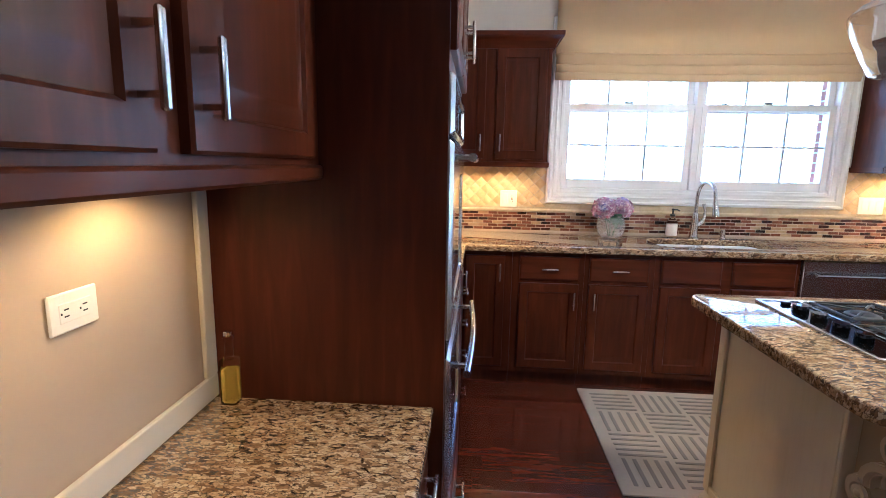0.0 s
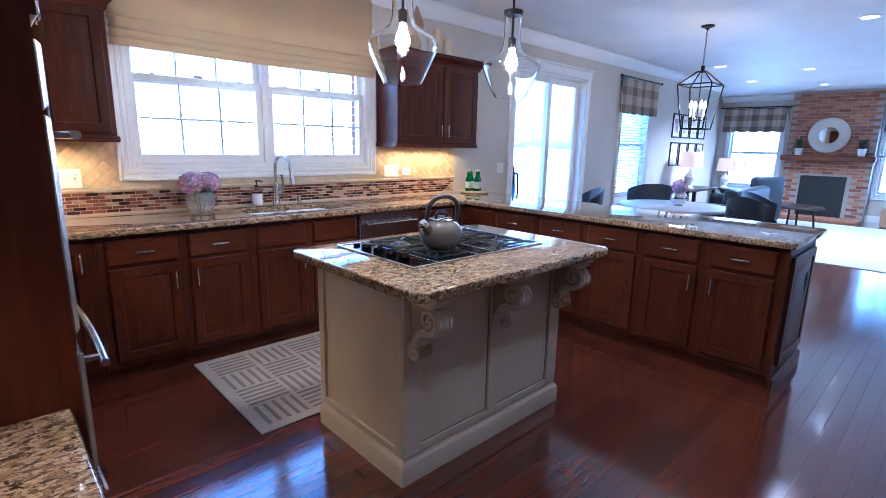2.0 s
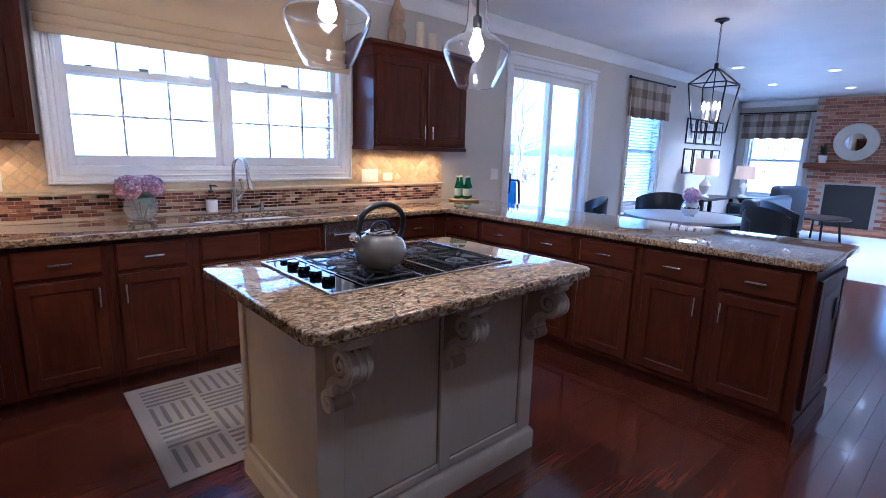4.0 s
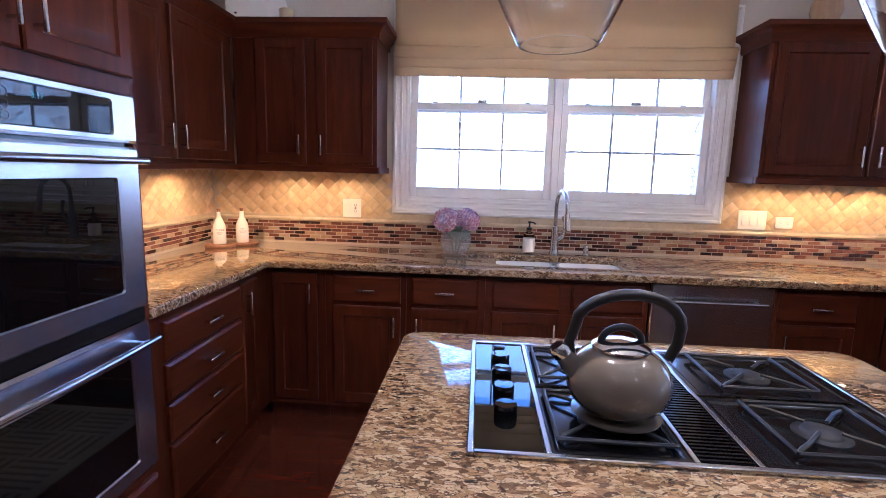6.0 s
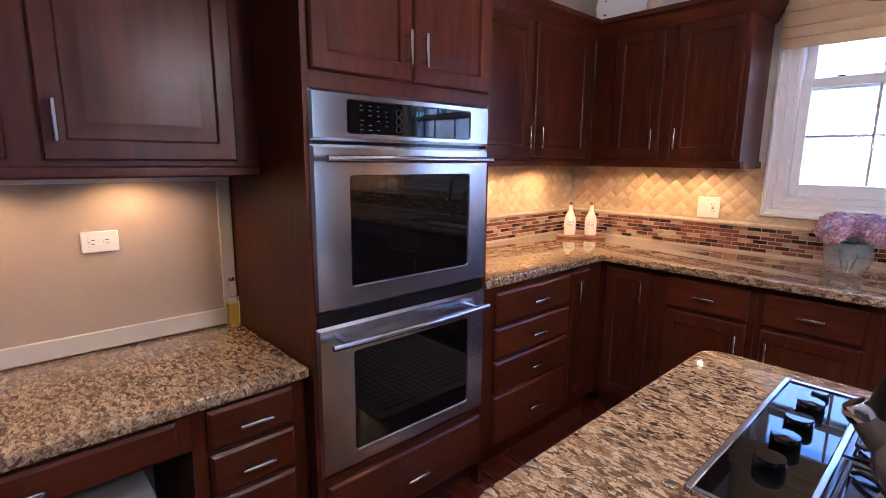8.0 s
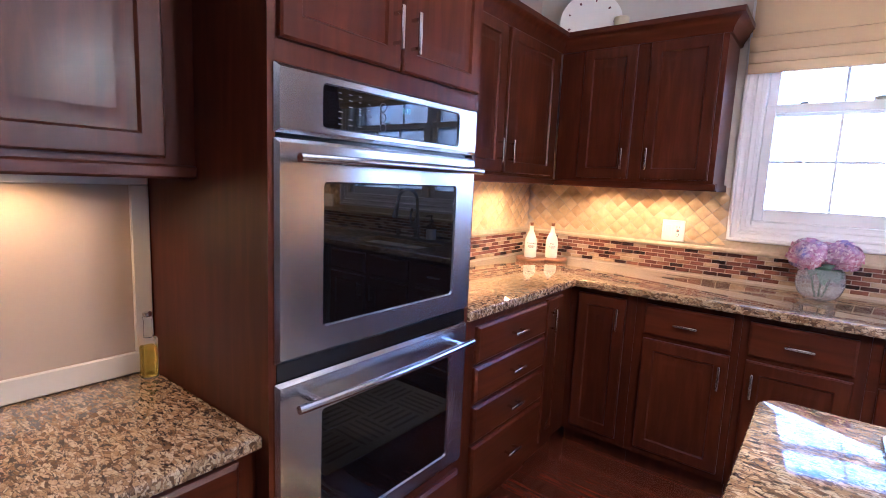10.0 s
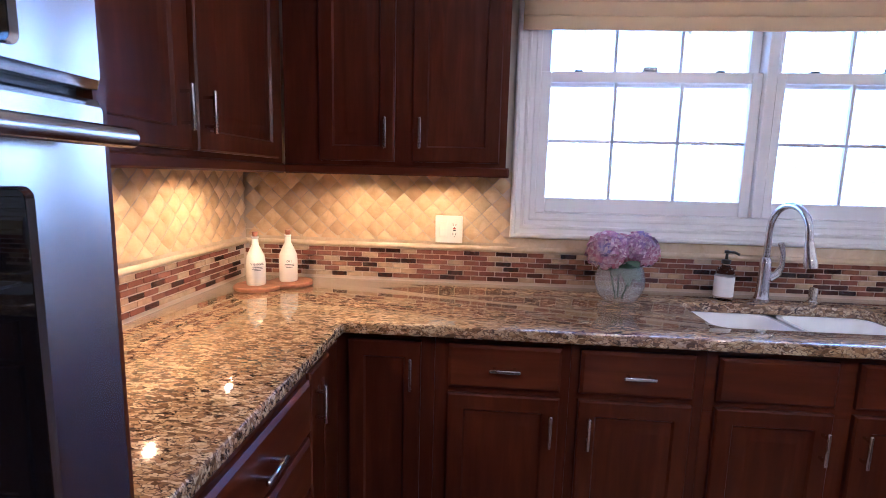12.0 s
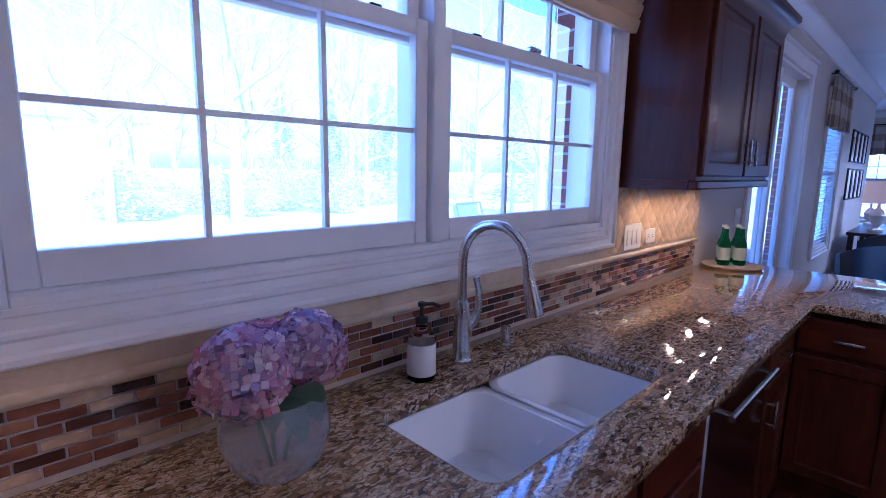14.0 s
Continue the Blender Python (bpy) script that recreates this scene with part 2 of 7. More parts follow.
# ---- mesh helpers ----
def add_box(bm, x0, x1, y0, y1, z0, z1, bevel=0.0, m=None, segs=1):
    made = bmesh.ops.create_cube(bm, size=1)["verts"]
    c = Matrix.Translation(((x0 + x1) / 2, (y0 + y1) / 2, (z0 + z1) / 2)) @ Matrix.Diagonal((abs(x1 - x0), abs(y1 - y0), abs(z1 - z0), 1))
    bmesh.ops.transform(bm, matrix=c, verts=made)
    edges = list({e for v in made for e in v.link_edges})
    if bevel:
        r = bmesh.ops.bevel(bm, geom=edges, offset=bevel, segments=segs, affect="EDGES", profile=0.5)
        made = list({v for f in r["faces"] for v in f.verts} | {v for v in made if v.is_valid})
    if m is not None:
        bmesh.ops.transform(bm, matrix=m, verts=made)
    return made


def rings(bm, x0, x1, z0, z1, y, steps, back=True):
    """A fielded front facing -y: concentric rectangles of (inset, proud of y)."""
    loops = []
    for inset, proud in steps:
        pts = ((x0 + inset, z0 + inset), (x1 - inset, z0 + inset), (x1 - inset, z1 - inset), (x0 + inset, z1 - inset))
        loops.append([bm.verts.new((px, y - proud, pz)) for px, pz in pts])
    for a, b in zip(loops, loops[1:]):
        for i in range(4):
            j = (i + 1) % 4
            bm.faces.new((a[i], a[j], b[j], b[i]))
    bm.faces.new(loops[-1])
    if back:
        bm.faces.new(loops[0][::-1])


def lathe(bm, profile, segs=24, m=None, cap=True):
    """Turns (radius, z) pairs round the z axis."""
    loops = []
    for r, z in profile:
        loops.append([bm.verts.new((r * math.cos(2 * math.pi * i / segs), r * math.sin(2 * math.pi * i / segs), z)) for i in range(segs)])
    for a, b in zip(loops, loops[1:]):
        for i in range(segs):
            j = (i + 1) % segs
            bm.faces.new((a[i], a[j], b[j], b[i]))
    if cap:
        bm.faces.new(loops[0][::-1])
        bm.faces.new(loops[-1])
    if m is not None:
        bmesh.ops.transform(bm, matrix=m, verts=[v for l in loops for v in l])


def sweep(bm, pts, r, segs=8, close=False):
    """A tube along points; r is one radius or one for each point."""
    pts = [Vector(p) for p in pts]
    rs = r if isinstance(r, (list, tuple)) else [r] * len(pts)
    loops, side = [], None
    for i, p in enumerate(pts):
        a, b = pts[max(i - 1, 0)], pts[min(i + 1, len(pts) - 1)]
        d = (b - a).normalized()
        if side is None:
            side = d.orthogonal().normalized()
        side = (side - d * side.dot(d)).normalized()
        up = d.cross(side)
        loops.append([bm.verts.new(p + rs[i] * (math.cos(2 * math.pi * k / segs) * side + math.sin(2 * math.pi * k / segs) * up)) for k in range(segs)])
    for a, b in zip(loops, loops[1:]):
        for k in range(segs):
            j = (k + 1) % segs
            bm.faces.new((a[k], a[j], b[j], b[k]))
    bm.faces.new(loops[0][::-1])
    bm.faces.new(loops[-1])


def prism(bm, outline, depth, m=None):
    """A flat outline of (a, b) pairs in the xz plane, pushed from y=0 to y=depth."""
    f = [bm.verts.new((a, 0, b)) for a, b in outline]
    k = [bm.verts.new((a, depth, b)) for a, b in outline]
    bm.faces.new(f[::-1])
    bm.faces.new(k)
    n = len(f)
    for i in range(n):
        j = (i + 1) % n
        bm.faces.new((f[i], f[j], k[j], k[i]))
    if m is not None:
        bmesh.ops.transform(bm, matrix=m, verts=f + k)


def molding(bm, profile, path, up=(0, 0, 1)):
    """Sweeps a profile of (out, z) along level points; out is to the right of the way."""
    pts = [Vector(p) for p in path]
    loops = []
    for i, p in enumerate(pts):
        d0 = (pts[i] - pts[i - 1]).normalized() if i else (pts[1] - pts[0]).normalized()
        d1 = (pts[i + 1] - pts[i]).normalized() if i < len(pts) - 1 else d0
        n0, n1 = Vector((d0.y, -d0.x, 0)), Vector((d1.y, -d1.x, 0))
        n = (n0 + n1).normalized()
        n /= max(0.2, n.dot(n0))
        loops.append([bm.verts.new(p + n * a + Vector((0, 0, b))) for a, b in profile])
    for a, b in zip(loops, loops[1:]):
        for k in range(len(profile)):
            j = (k + 1) % len(profile)
            bm.faces.new((a[k], a[j], b[j], b[k]))
    bm.faces.new(loops[0])
    bm.faces.new(loops[-1][::-1])


def mesh_of(name, bm, material, smooth=True):
    bmesh.ops.recalc_face_normals(bm, faces=bm.faces)
    me = bpy.data.meshes.new(name)
    bm.to_mesh(me)
    bm.free()
    for m in material if isinstance(material, (list, tuple)) else (material,):
        me.materials.append(m)
    if smooth:
        me.shade_smooth()
        me.set_sharp_from_angle(angle=radians(38))
    return me


def part(name, bm, material, parent, label=""):
    ob = new(name, mesh_of(name, bm, material))
    ob.parent = parent
    if label:
        tagged(ob, label)
    return ob


def thing(name, m, label, category, group=""):
    ob = new(name)
    ob.empty_display_size = 0.1
    ob.matrix_basis = m
    return tagged(ob, label, category, group)


def struct(name, bm, material, label, category):
    ob = new(name, mesh_of(name, bm, material))
    return tagged(ob, label, category, kind="structure")


def solid(name, bm, material, label, category, group="", m=None):
    ob = new(name, mesh_of(name, bm, material))
    if m is not None:
        ob.matrix_basis = m
    return tagged(ob, label, category, group)


def box_bm(*a, **k):
    bm = bmesh.new()
    add_box(bm, *a, **k)
    return bm


# ---- plan ----
XL, XF = -1.18, 13.0       # left wall, far wall
YB, YK, YR = 0.0, -6.2, -4.0   # window wall, wall behind, side wall of the living area
ZC = 2.70
TOP = 0.915


# ---- structure ----
def wall_with_holes(bm, x0, x1, z0, z1, y0, y1, holes):
    """A wall along x with rectangular openings (a, b, c, d)."""
    xs = sorted({x0, x1, *[h[0] for h in holes], *[h[1] for h in holes]})
    for a, b in zip(xs, xs[1:]):
        cuts = sorted((h[2], h[3]) for h in holes if h[0] <= a and h[1] >= b)
        z = z0
        for c, d in cuts:
            if c > z:
                add_box(bm, a, b, y0, y1, z, c)
            z = d
        if z < z1:
            add_box(bm, a, b, y0, y1, z, z1)


KW = (0.09, 1.91, 1.20, 2.28)      # kitchen window opening
SL = (3.98, 5.52, 0.0, 2.30)       # patio door opening
W2 = (6.55, 7.45, 0.62, 2.25)      # breakfast window opening
bm = bmesh.new()
wall_with_holes(bm, XL, 10.6, 0, ZC, YB, 0.16, [KW, SL, W2])
struct("wall_north", bm, WALL, "greige painted wall with window and patio door openings", "wall")
bm = bmesh.new()
wall_with_holes(bm, XL - 0.2, 10.6, -0.4, 3.2, 0.162, 0.27, [(0.05, 1.95, 1.14, 2.34), (3.80, 5.85, -0.4, 2.34), (6.5, 7.5, 0.57, 2.3)])
BRICK_OUT = Mat("outer_brick", (0.30, 0.13, 0.09), 0.85)
bt = BRICK_OUT.node("ShaderNodeTexBrick", Scale=1.0)
bt.inputs["Color1"].default_value, bt.inputs["Color2"].default_value, bt.inputs["Mortar"].default_value = (0.33, 0.13, 0.09, 1), (0.24, 0.10, 0.07, 1), (0.5, 0.47, 0.43, 1)
bt.inputs["Brick Width"].default_value, bt.inputs["Row Height"].default_value, bt.inputs["Mortar Size"].default_value = 0.21, 0.072, 0.006
BRICK_OUT.link(BRICK_OUT.coords((1, 1, 1), turn=(radians(90), 0, 0)), bt.inputs["Vector"])
BRICK_OUT.color(bt.outputs["Color"])
struct("wall_outer_brick", bm, BRICK_OUT.m, "red brick outer face of the house wall", "wall")
struct("wall_west", box_bm(XL - 0.16, XL, YK, YB, 0, ZC), WALL, "greige painted wall behind the ovens", "wall")
struct("wall_desk_panel", box_bm(XL, XL + 0.006, -3.449, -2.362, 0.76, 1.40), DESK_WALL, "tan painted wall panel behind the desk", "wall")
# unseen wall, added to close the room and kept dark against bounce
struct("wall_south", box_bm(XL - 0.16, 2.84, YK - 0.16, YK, 0, ZC), BACK_WALL, "unseen dark wall added to close the back of the kitchen", "wall")
struct("wall_south_side", box_bm(2.84, XF, YR - 0.16, YR, 0, ZC), WALL, "plain painted side wall of the living area", "wall")
# unseen return wall, dark for the same reason
struct("wall_south_end", box_bm(2.84, 3.0, YK - 0.16, YR - 0.161, 0, ZC), BACK_WALL, "unseen dark return wall added to close the kitchen", "wall")
struct("wall_north_living", box_bm(10.6, XF + 0.2, 0.72, 0.88, 0, ZC), WALL, "greige painted wall of the living area", "wall")
struct("wall_north_return", box_bm(10.44, 10.6, 0.161, 0.72, 0, ZC), WALL, "greige painted return wall", "wall")
bm = bmesh.new()
FW = [(-0.62, 0.45, 0.55, 2.2), (-3.55, -2.45, 0.55, 2.2)]
wall_with_holes(bm, YR - 0.16, 0.72, 0, ZC, 0, 0.16, FW)
bmesh.ops.transform(bm, matrix=Matrix.Translation((XF, 0, 0)) @ Matrix(((0, 1, 0, 0), (1, 0, 0, 0), (0, 0, 1, 0), (0, 0, 0, 1))), verts=bm.verts)
struct("wall_east", bm, WALL, "greige painted far wall with two windows", "wall")
struct("ceiling", box_bm(XL - 0.16, XF + 0.2, YK - 0.16, 0.88, ZC, ZC + 0.2), CEILING, "smooth white painted ceiling", "ceiling")
bm = box_bm(XL - 0.16, 3.0, YK - 0.16, 0.16, -0.25, -0.014)
add_box(bm, 3.0, 10.6, YR - 0.16, 0.16, -0.25, -0.014)
add_box(bm, 10.6, XF + 0.16, YR - 0.16, 0.88, -0.25, -0.014)
struct("floor", bm, FLOOR_FAR, "dark subfloor under glossy reddish planks", "floor")
CROWN = [(0, 0), (0, -0.13), (0.02, -0.13), (0.028, -0.11), (0.07, -0.06), (0.09, -0.045), (0.10, -0.02), (0.10, 0)]
bm = bmesh.new()
molding(bm, CROWN, [(XL, YR, ZC), (XL, YB, ZC), (10.6, YB, ZC)])
struct("crown_moulding", bm, TRIM, "white stepped crown moulding along the ceiling", "trim")
bm = bmesh.new()
molding(bm, CROWN, [(XF, 0.72, ZC), (XF, YR, ZC), (3.0, YR, ZC)])
struct("crown_moulding", bm, TRIM, "white stepped crown moulding along the ceiling", "trim")
BASE = [(0, 0), (0.018, 0), (0.018, 0.10), (0.012, 0.12), (0, 0.135)]
bm = bmesh.new()
molding(bm, BASE, [(XF, 0.72, 0), (XF, YR, 0), (2.84, YR, 0)])
struct("baseboard", bm, TRIM, "white painted baseboard", "trim")
bm = bmesh.new()
molding(bm, BASE, [(5.62, YB, 0), (10.6, YB, 0)])
struct("baseboard", bm, TRIM, "white painted baseboard", "trim")


# ---- cabinets ----
DOOR = [(0, 0), (0, 0.015), (0.005, 0.02), (0.052, 0.02), (0.058, 0.012), (0.070, 0.011), (0.098, 0.018), (0.104, 0.018)]
SLAB = [(0, 0), (0, 0.012), (0.010, 0.02)]


def pull(parent, x, y, z, length, upright):
    """A slim square bar handle on two posts, facing -y."""
    bm = bmesh.new()
    h = length / 2
    if upright:
        add_box(bm, x - 0.006, x + 0.006, y - 0.036, y - 0.026, z - h, z + h, 0.003)
        for s in (-1, 1):
            add_box(bm, x - 0.004, x + 0.004, y - 0.027, y, z + s * (h - 0.018) - 0.004, z + s * (h - 0.018) + 0.004)
    else:
        add_box(bm, x - h, x + h, y - 0.036, y - 0.026, z - 0.006, z + 0.006, 0.003)
        for s in (-1, 1):
            add_box(bm, x + s * (h - 0.018) - 0.004, x + s * (h - 0.018) + 0.004, y - 0.027, y, z - 0.004, z + 0.004)
    return part("handle", bm, NICKEL, parent, "satin nickel bar handle")


def front(cab, kind, x0, x1, z0, z1, y, handle=None, length=0.10):
    bm = bmesh.new()
    if kind == "door":
        rings(bm, x0, x1, z0, z1, y, DOOR)
    else:
        rings(bm, x0, x1, z0, z1, y, SLAB)
    ob = part("door" if kind == "door" else "drawer", bm, CHERRY if kind == "door" else CHERRY_H, cab)
    if handle == "mid":
        pull(ob, (x0 + x1) / 2, y - 0.019, (z0 + z1) / 2, length, False)
    elif handle:
        hx = x1 - 0.03 if handle[0] == "r" else x0 + 0.03
        hz = z1 - 0.10 if handle[1] == "t" else z0 + 0.10
        pull(ob, hx, y - 0.019, hz, 0.11, True)
    return ob


FY = -0.59   # face of the base cabinets


def base_unit(m, w, fronts, label, depth=0.59, h=0.875, group="base cabinets", kick=True):
    cab = thing("base_cabinet", m, label, "cabinet", group)
    bm = bmesh.new()
    add_box(bm, 0.0005, w - 0.0005, -depth, -0.002, 0.10, h)
    if kick:
        add_box(bm, 0.0005, w - 0.0005, -depth + 0.06, -0.002, 0.0, 0.0995)
    part("body", bm, CHERRY, cab)
    for kind, a, b, c, d, *hd in fronts:
        front(cab, kind, a, b, c, d, -depth, *hd)
    return cab


def at(x, y, turn=0, z=0):
    return pose(x, y, z, 0, 0, turn)


L_BASE = "dark cherry base cabinet with drawer and raised-panel door"
DR, DO = (0.70, 0.845), (0.135, 0.68)
base_unit(at(-0.59, -0.002), 0.335, [("door", 0.05, 0.29, 0.135, 0.845, "rt")], "dark cherry corner cabinet with one tall door")
base_unit(at(-0.255, -0.002), 0.435, [("drawer", 0.045, 0.405, *DR, "mid"), ("door", 0.045, 0.405, *DO, "rt")], L_BASE)
base_unit(at(0.18, -0.002), 0.415, [("drawer", 0.03, 0.38, *DR, "mid"), ("door", 0.03, 0.38, *DO, "lt")], L_BASE)
base_unit(at(0.595, -0.002), 0.83, [("drawer", 0.035, 0.385, *DR), ("drawer", 0.445, 0.805, *DR), ("door", 0.035, 0.385, *DO, "rt"), ("door", 0.445, 0.805, *DO, "lt")],
          "dark cherry sink cabinet with two false fronts", h=0.66)
part("face_rail", box_bm(0.0005, 0.8295, -0.59, -0.57, 0.6605, 0.876), CHERRY_H, scene.objects["base_cabinet.003"])
base_unit(at(2.04, -0.002), 0.53, [("drawer", 0.015, 0.385, *DR, "mid"), ("door", 0.015, 0.385, *DO, "lt")], L_BASE)
# left run
LX = XL + 0.002
base_unit(at(LX, -1.573, 90), 0.645, [("drawer", 0.07, 0.63, a, b, "mid") for a, b in ((0.70, 0.845), (0.545, 0.685), (0.385, 0.53), (0.135, 0.37))],
          "dark cherry base cabinet with four drawers", depth=0.615)
base_unit(at(LX, -0.928, 90), 0.325, [("door", 0.025, 0.185, 0.135, 0.845, "lt")], "dark cherry corner cabinet with a narrow door", depth=0.6)
# peninsula
PEN = [(-0.595, -0.955), (-1.01, -1.41), (-1.47, -1.84), (-1.895, -2.275), (-2.34, -2.68), (-2.75, -3.10)]
edges = [-0.575, -0.982, -1.44, -1.868, -2.308, -2.715, -3.135]
for i, (a, b) in enumerate(PEN):
    y0, w = edges[i], edges[i] - edges[i + 1]
    fa, fb = y0 - a, y0 - b
    base_unit(at(3.19, y0, -90), w, [("drawer", fa, fb, *DR, "mid"), ("door", fa, fb, *DO, "lt" if i in (3, 5) else "rt")], L_BASE, depth=0.60, group="peninsula cabinets")
clad = thing("peninsula_cladding", at(0, 0), "dark cherry panels that close the peninsula", "panel")
bm = bmesh.new()
add_box(bm, 2.575, 3.23, -3.155, -3.1365, 0.0, 0.875)
rings(bm, 2.63, 3.18, 0.16, 0.82, -3.155, DOOR)
part("end_panel", bm, CHERRY, clad)
part("back_panel", box_bm(3.192, 3.23, -3.136, -0.003, 0.0, 0.875), CHERRY, clad)
bm = bmesh.new()
molding(bm, [(0, 0), (0.016, 0), (0.016, 0.085), (0.006, 0.10), (0, 0.10)], [(2.575, -3.156, 0), (3.231, -3.156, 0), (3.231, -0.02, 0)])
struct("baseboard_peninsula", bm, CHERRY, "dark cherry base moulding round the peninsula", "trim")


def uppers(m, w, doors, label, z0=1.375, z1=2.13, depth=0.31, ends=(False, False), group="wall cabinets", light=True):
    cab = thing("wall_cabinet", m, label, "cabinet", group)
    part("body", box_bm(0.0005, w - 0.0005, -depth, -0.002, z0 + 0.03, z1), CHERRY, cab)
    bm = bmesh.new()
    x0, x1 = (-0.012 if ends[0] else 0.0), (w + 0.012 if ends[1] else w)
    add_box(bm, x0, x1, -depth - 0.012, -depth + 0.02, z0, z0 + 0.035, 0.006)
    if ends[0]:
        add_box(bm, x0, x0 + 0.025, -depth + 0.021, -0.002, z0, z0 + 0.035)
    if ends[1]:
        add_box(bm, x1 - 0.025, x1, -depth + 0.021, -0.002, z0, z0 + 0.035)
    part("light_rail", bm, CHERRY_H, cab)
    for a, b, side in doors:
        front(cab, "door", a, b, z0 + 0.05, z1 - 0.03, -depth, side + "b")
    return cab


def cab_crown(path, z, label):
    bm = bmesh.new()
    prof = [(0, -0.03), (0.012, -0.03), (0.016, -0.01), (0.03, 0.015), (0.05, 0.035), (0.062, 0.04), (0.062, 0.065), (0, 0.065)]
    molding(bm, prof, [(x, y, z) for x, y in path])
    return struct("trim", bm, CHERRY_H, label, "trim")


uppers(at(-0.86, -0.002), 0.82, [(0.135, 0.415, "r"), (0.48, 0.795, "l")], "dark cherry wall cabinet with two raised-panel doors", ends=(False, True))
uppers(at(LX, -1.573, 90), 1.255, [(0.14, 0.645, "r"), (0.685, 1.185, "l")], "dark cherry corner wall cabinet with two doors")
uppers(at(2.03, -0.002), 1.0, [(0.02, 0.515, "r"), (0.54, 0.97, "l")], "dark cherry wall cabinet with two raised-panel doors", ends=(True, True))
cab_crown([(2.03, -0.005), (2.03, -0.312), (3.03, -0.312), (3.03, -0.005)], 2.13, "dark cherry crown on the wall cabinet")
cab_crown([(-0.866, -1.573), (-0.866, -0.312), (-0.04, -0.312), (-0.04, -0.005)], 2.13, "dark cherry crown along the corner cabinets")
# oven tower
TY0, TY1, TX = -2.36, -1.575, -0.55
tower = thing("oven_cabinet", at(LX, TY0, 90), "tall dark cherry cabinet that holds the double oven", "cabinet")
W, D = TY1 - TY0, TX - LX
part("side_panel", box_bm(0, 0.019, -D, -0.001, 0, 2.13), CHERRY, tower)
part("side_panel", box_bm(W - 0.019, W, -D, -0.001, 0, 2.13), CHERRY, tower)
part("upper_case", box_bm(0.0195, W - 0.0195, -D, -0.001, 1.60, 2.13), CHERRY, tower)
part("lower_case", box_bm(0.0195, W - 0.0195, -D, -0.001, 0.1, 0.36), CHERRY, tower)
part("toe_kick", box_bm(0.0195, W - 0.0195, -D + 0.06, -0.001, 0.0, 0.0995), CHERRY, tower)
front(tower, "door", 0.022, W / 2 - 0.004, 1.655, 2.10, -D, "rb")
front(tower, "door", W / 2 + 0.004, W - 0.022, 1.655, 2.10, -D, "lb")
front(tower, "drawer", 0.03, W - 0.03, 0.115, 0.335, -D, "mid")
cab_crown([(LX + 0.02, TY0), (TX, TY0), (TX, TY1 - 0.001)], 2.13, "dark cherry crown on the oven cabinet")
# desk
DY = -3.45
desk = thing("desk_cabinet", at(LX, DY, 90), "dark cherry built-in desk with drawers", "desk")
DW_ = -2.362 - DY
part("drawer_case", box_bm(DW_ - 0.345, DW_, -0.575, -0.01, 0.09, 0.719), CHERRY, desk)
part("toe_kick", box_bm(DW_ - 0.345, DW_, -0.52, -0.01, 0.0, 0.0895), CHERRY, desk)
part("side_panel", box_bm(0, 0.025, -0.575, -0.01, 0.0, 0.719), CHERRY, desk)
part("apron", box_bm(0.0255, DW_ - 0.3455, -0.575, -0.35, 0.60, 0.719), CHERRY, desk)
for a, b in ((0.585, 0.705), (0.44, 0.57), (0.12, 0.425)):
    front(desk, "drawer", DW_ - 0.305, DW_ - 0.05, a, b, -0.575, "mid")
front(desk, "drawer", 0.04, DW_ - 0.38, 0.605, 0.705, -0.575, "mid")
uppers(at(LX, DY, 90), DW_, [(0.03, 0.45 , "r"), (0.52, 0.93 + 0.08, "l")], "dark cherry wall cabinet over the desk", z0=1.345, ends=(True, False))
cab_crown([(LX + 0.316, DY), (LX + 0.316, TY0 - 0.001)], 2.13, "dark cherry crown over the desk")
bm = bmesh.new()
E = LX + 0.006
add_box(bm, E, E + 0.014, -3.449, -2.363, 0.761, 0.825, 0.003)
add_box(bm, E, E + 0.014, -3.449, -2.363, 1.32, 1.374, 0.003)
add_box(bm, E, E + 0.014, -2.412, -2.363, 0.8255, 1.3195, 0.003)
struct("trim_desk", bm, paint("cream_trim_paint", (0.66, 0.60, 0.48), 0.4, 60, 0.03), "cream flat trim round the desk panel", "trim")


# ---- worktops ----
def slab(name, outline, z0, z1, label, bevel=0.008):
    bm = bmesh.new()
    lo = [bm.verts.new((x, y, z0)) for x, y in outline]
    hi = [bm.verts.new((x, y, z1)) for x, y in outline]
    bm.faces.new(lo[::-1])
    bm.faces.new(hi)
    n = len(lo)
    for i in range(n):
        bm.faces.new((lo[i], lo[(i + 1) % n], hi[(i + 1) % n], hi[i]))
    bmesh.ops.recalc_face_normals(bm, faces=bm.faces)
    rim = [e for e in bm.edges if abs(e.verts[0].co.z - e.verts[1].co.z) < 1e-5]
    if bevel:
        bmesh.ops.bevel(bm, geom=rim, offset=bevel, segments=3, affect="EDGES", profile=0.5)
    return solid(name, bm, GRANITE, label, "worktop")


def arc(cx, cy, r, a0, a1, n=6):
    return [(cx + r * math.cos(radians(a0 + (a1 - a0) * i / n)), cy + r * math.sin(radians(a0 + (a1 - a0) * i / n))) for i in range(n + 1)]


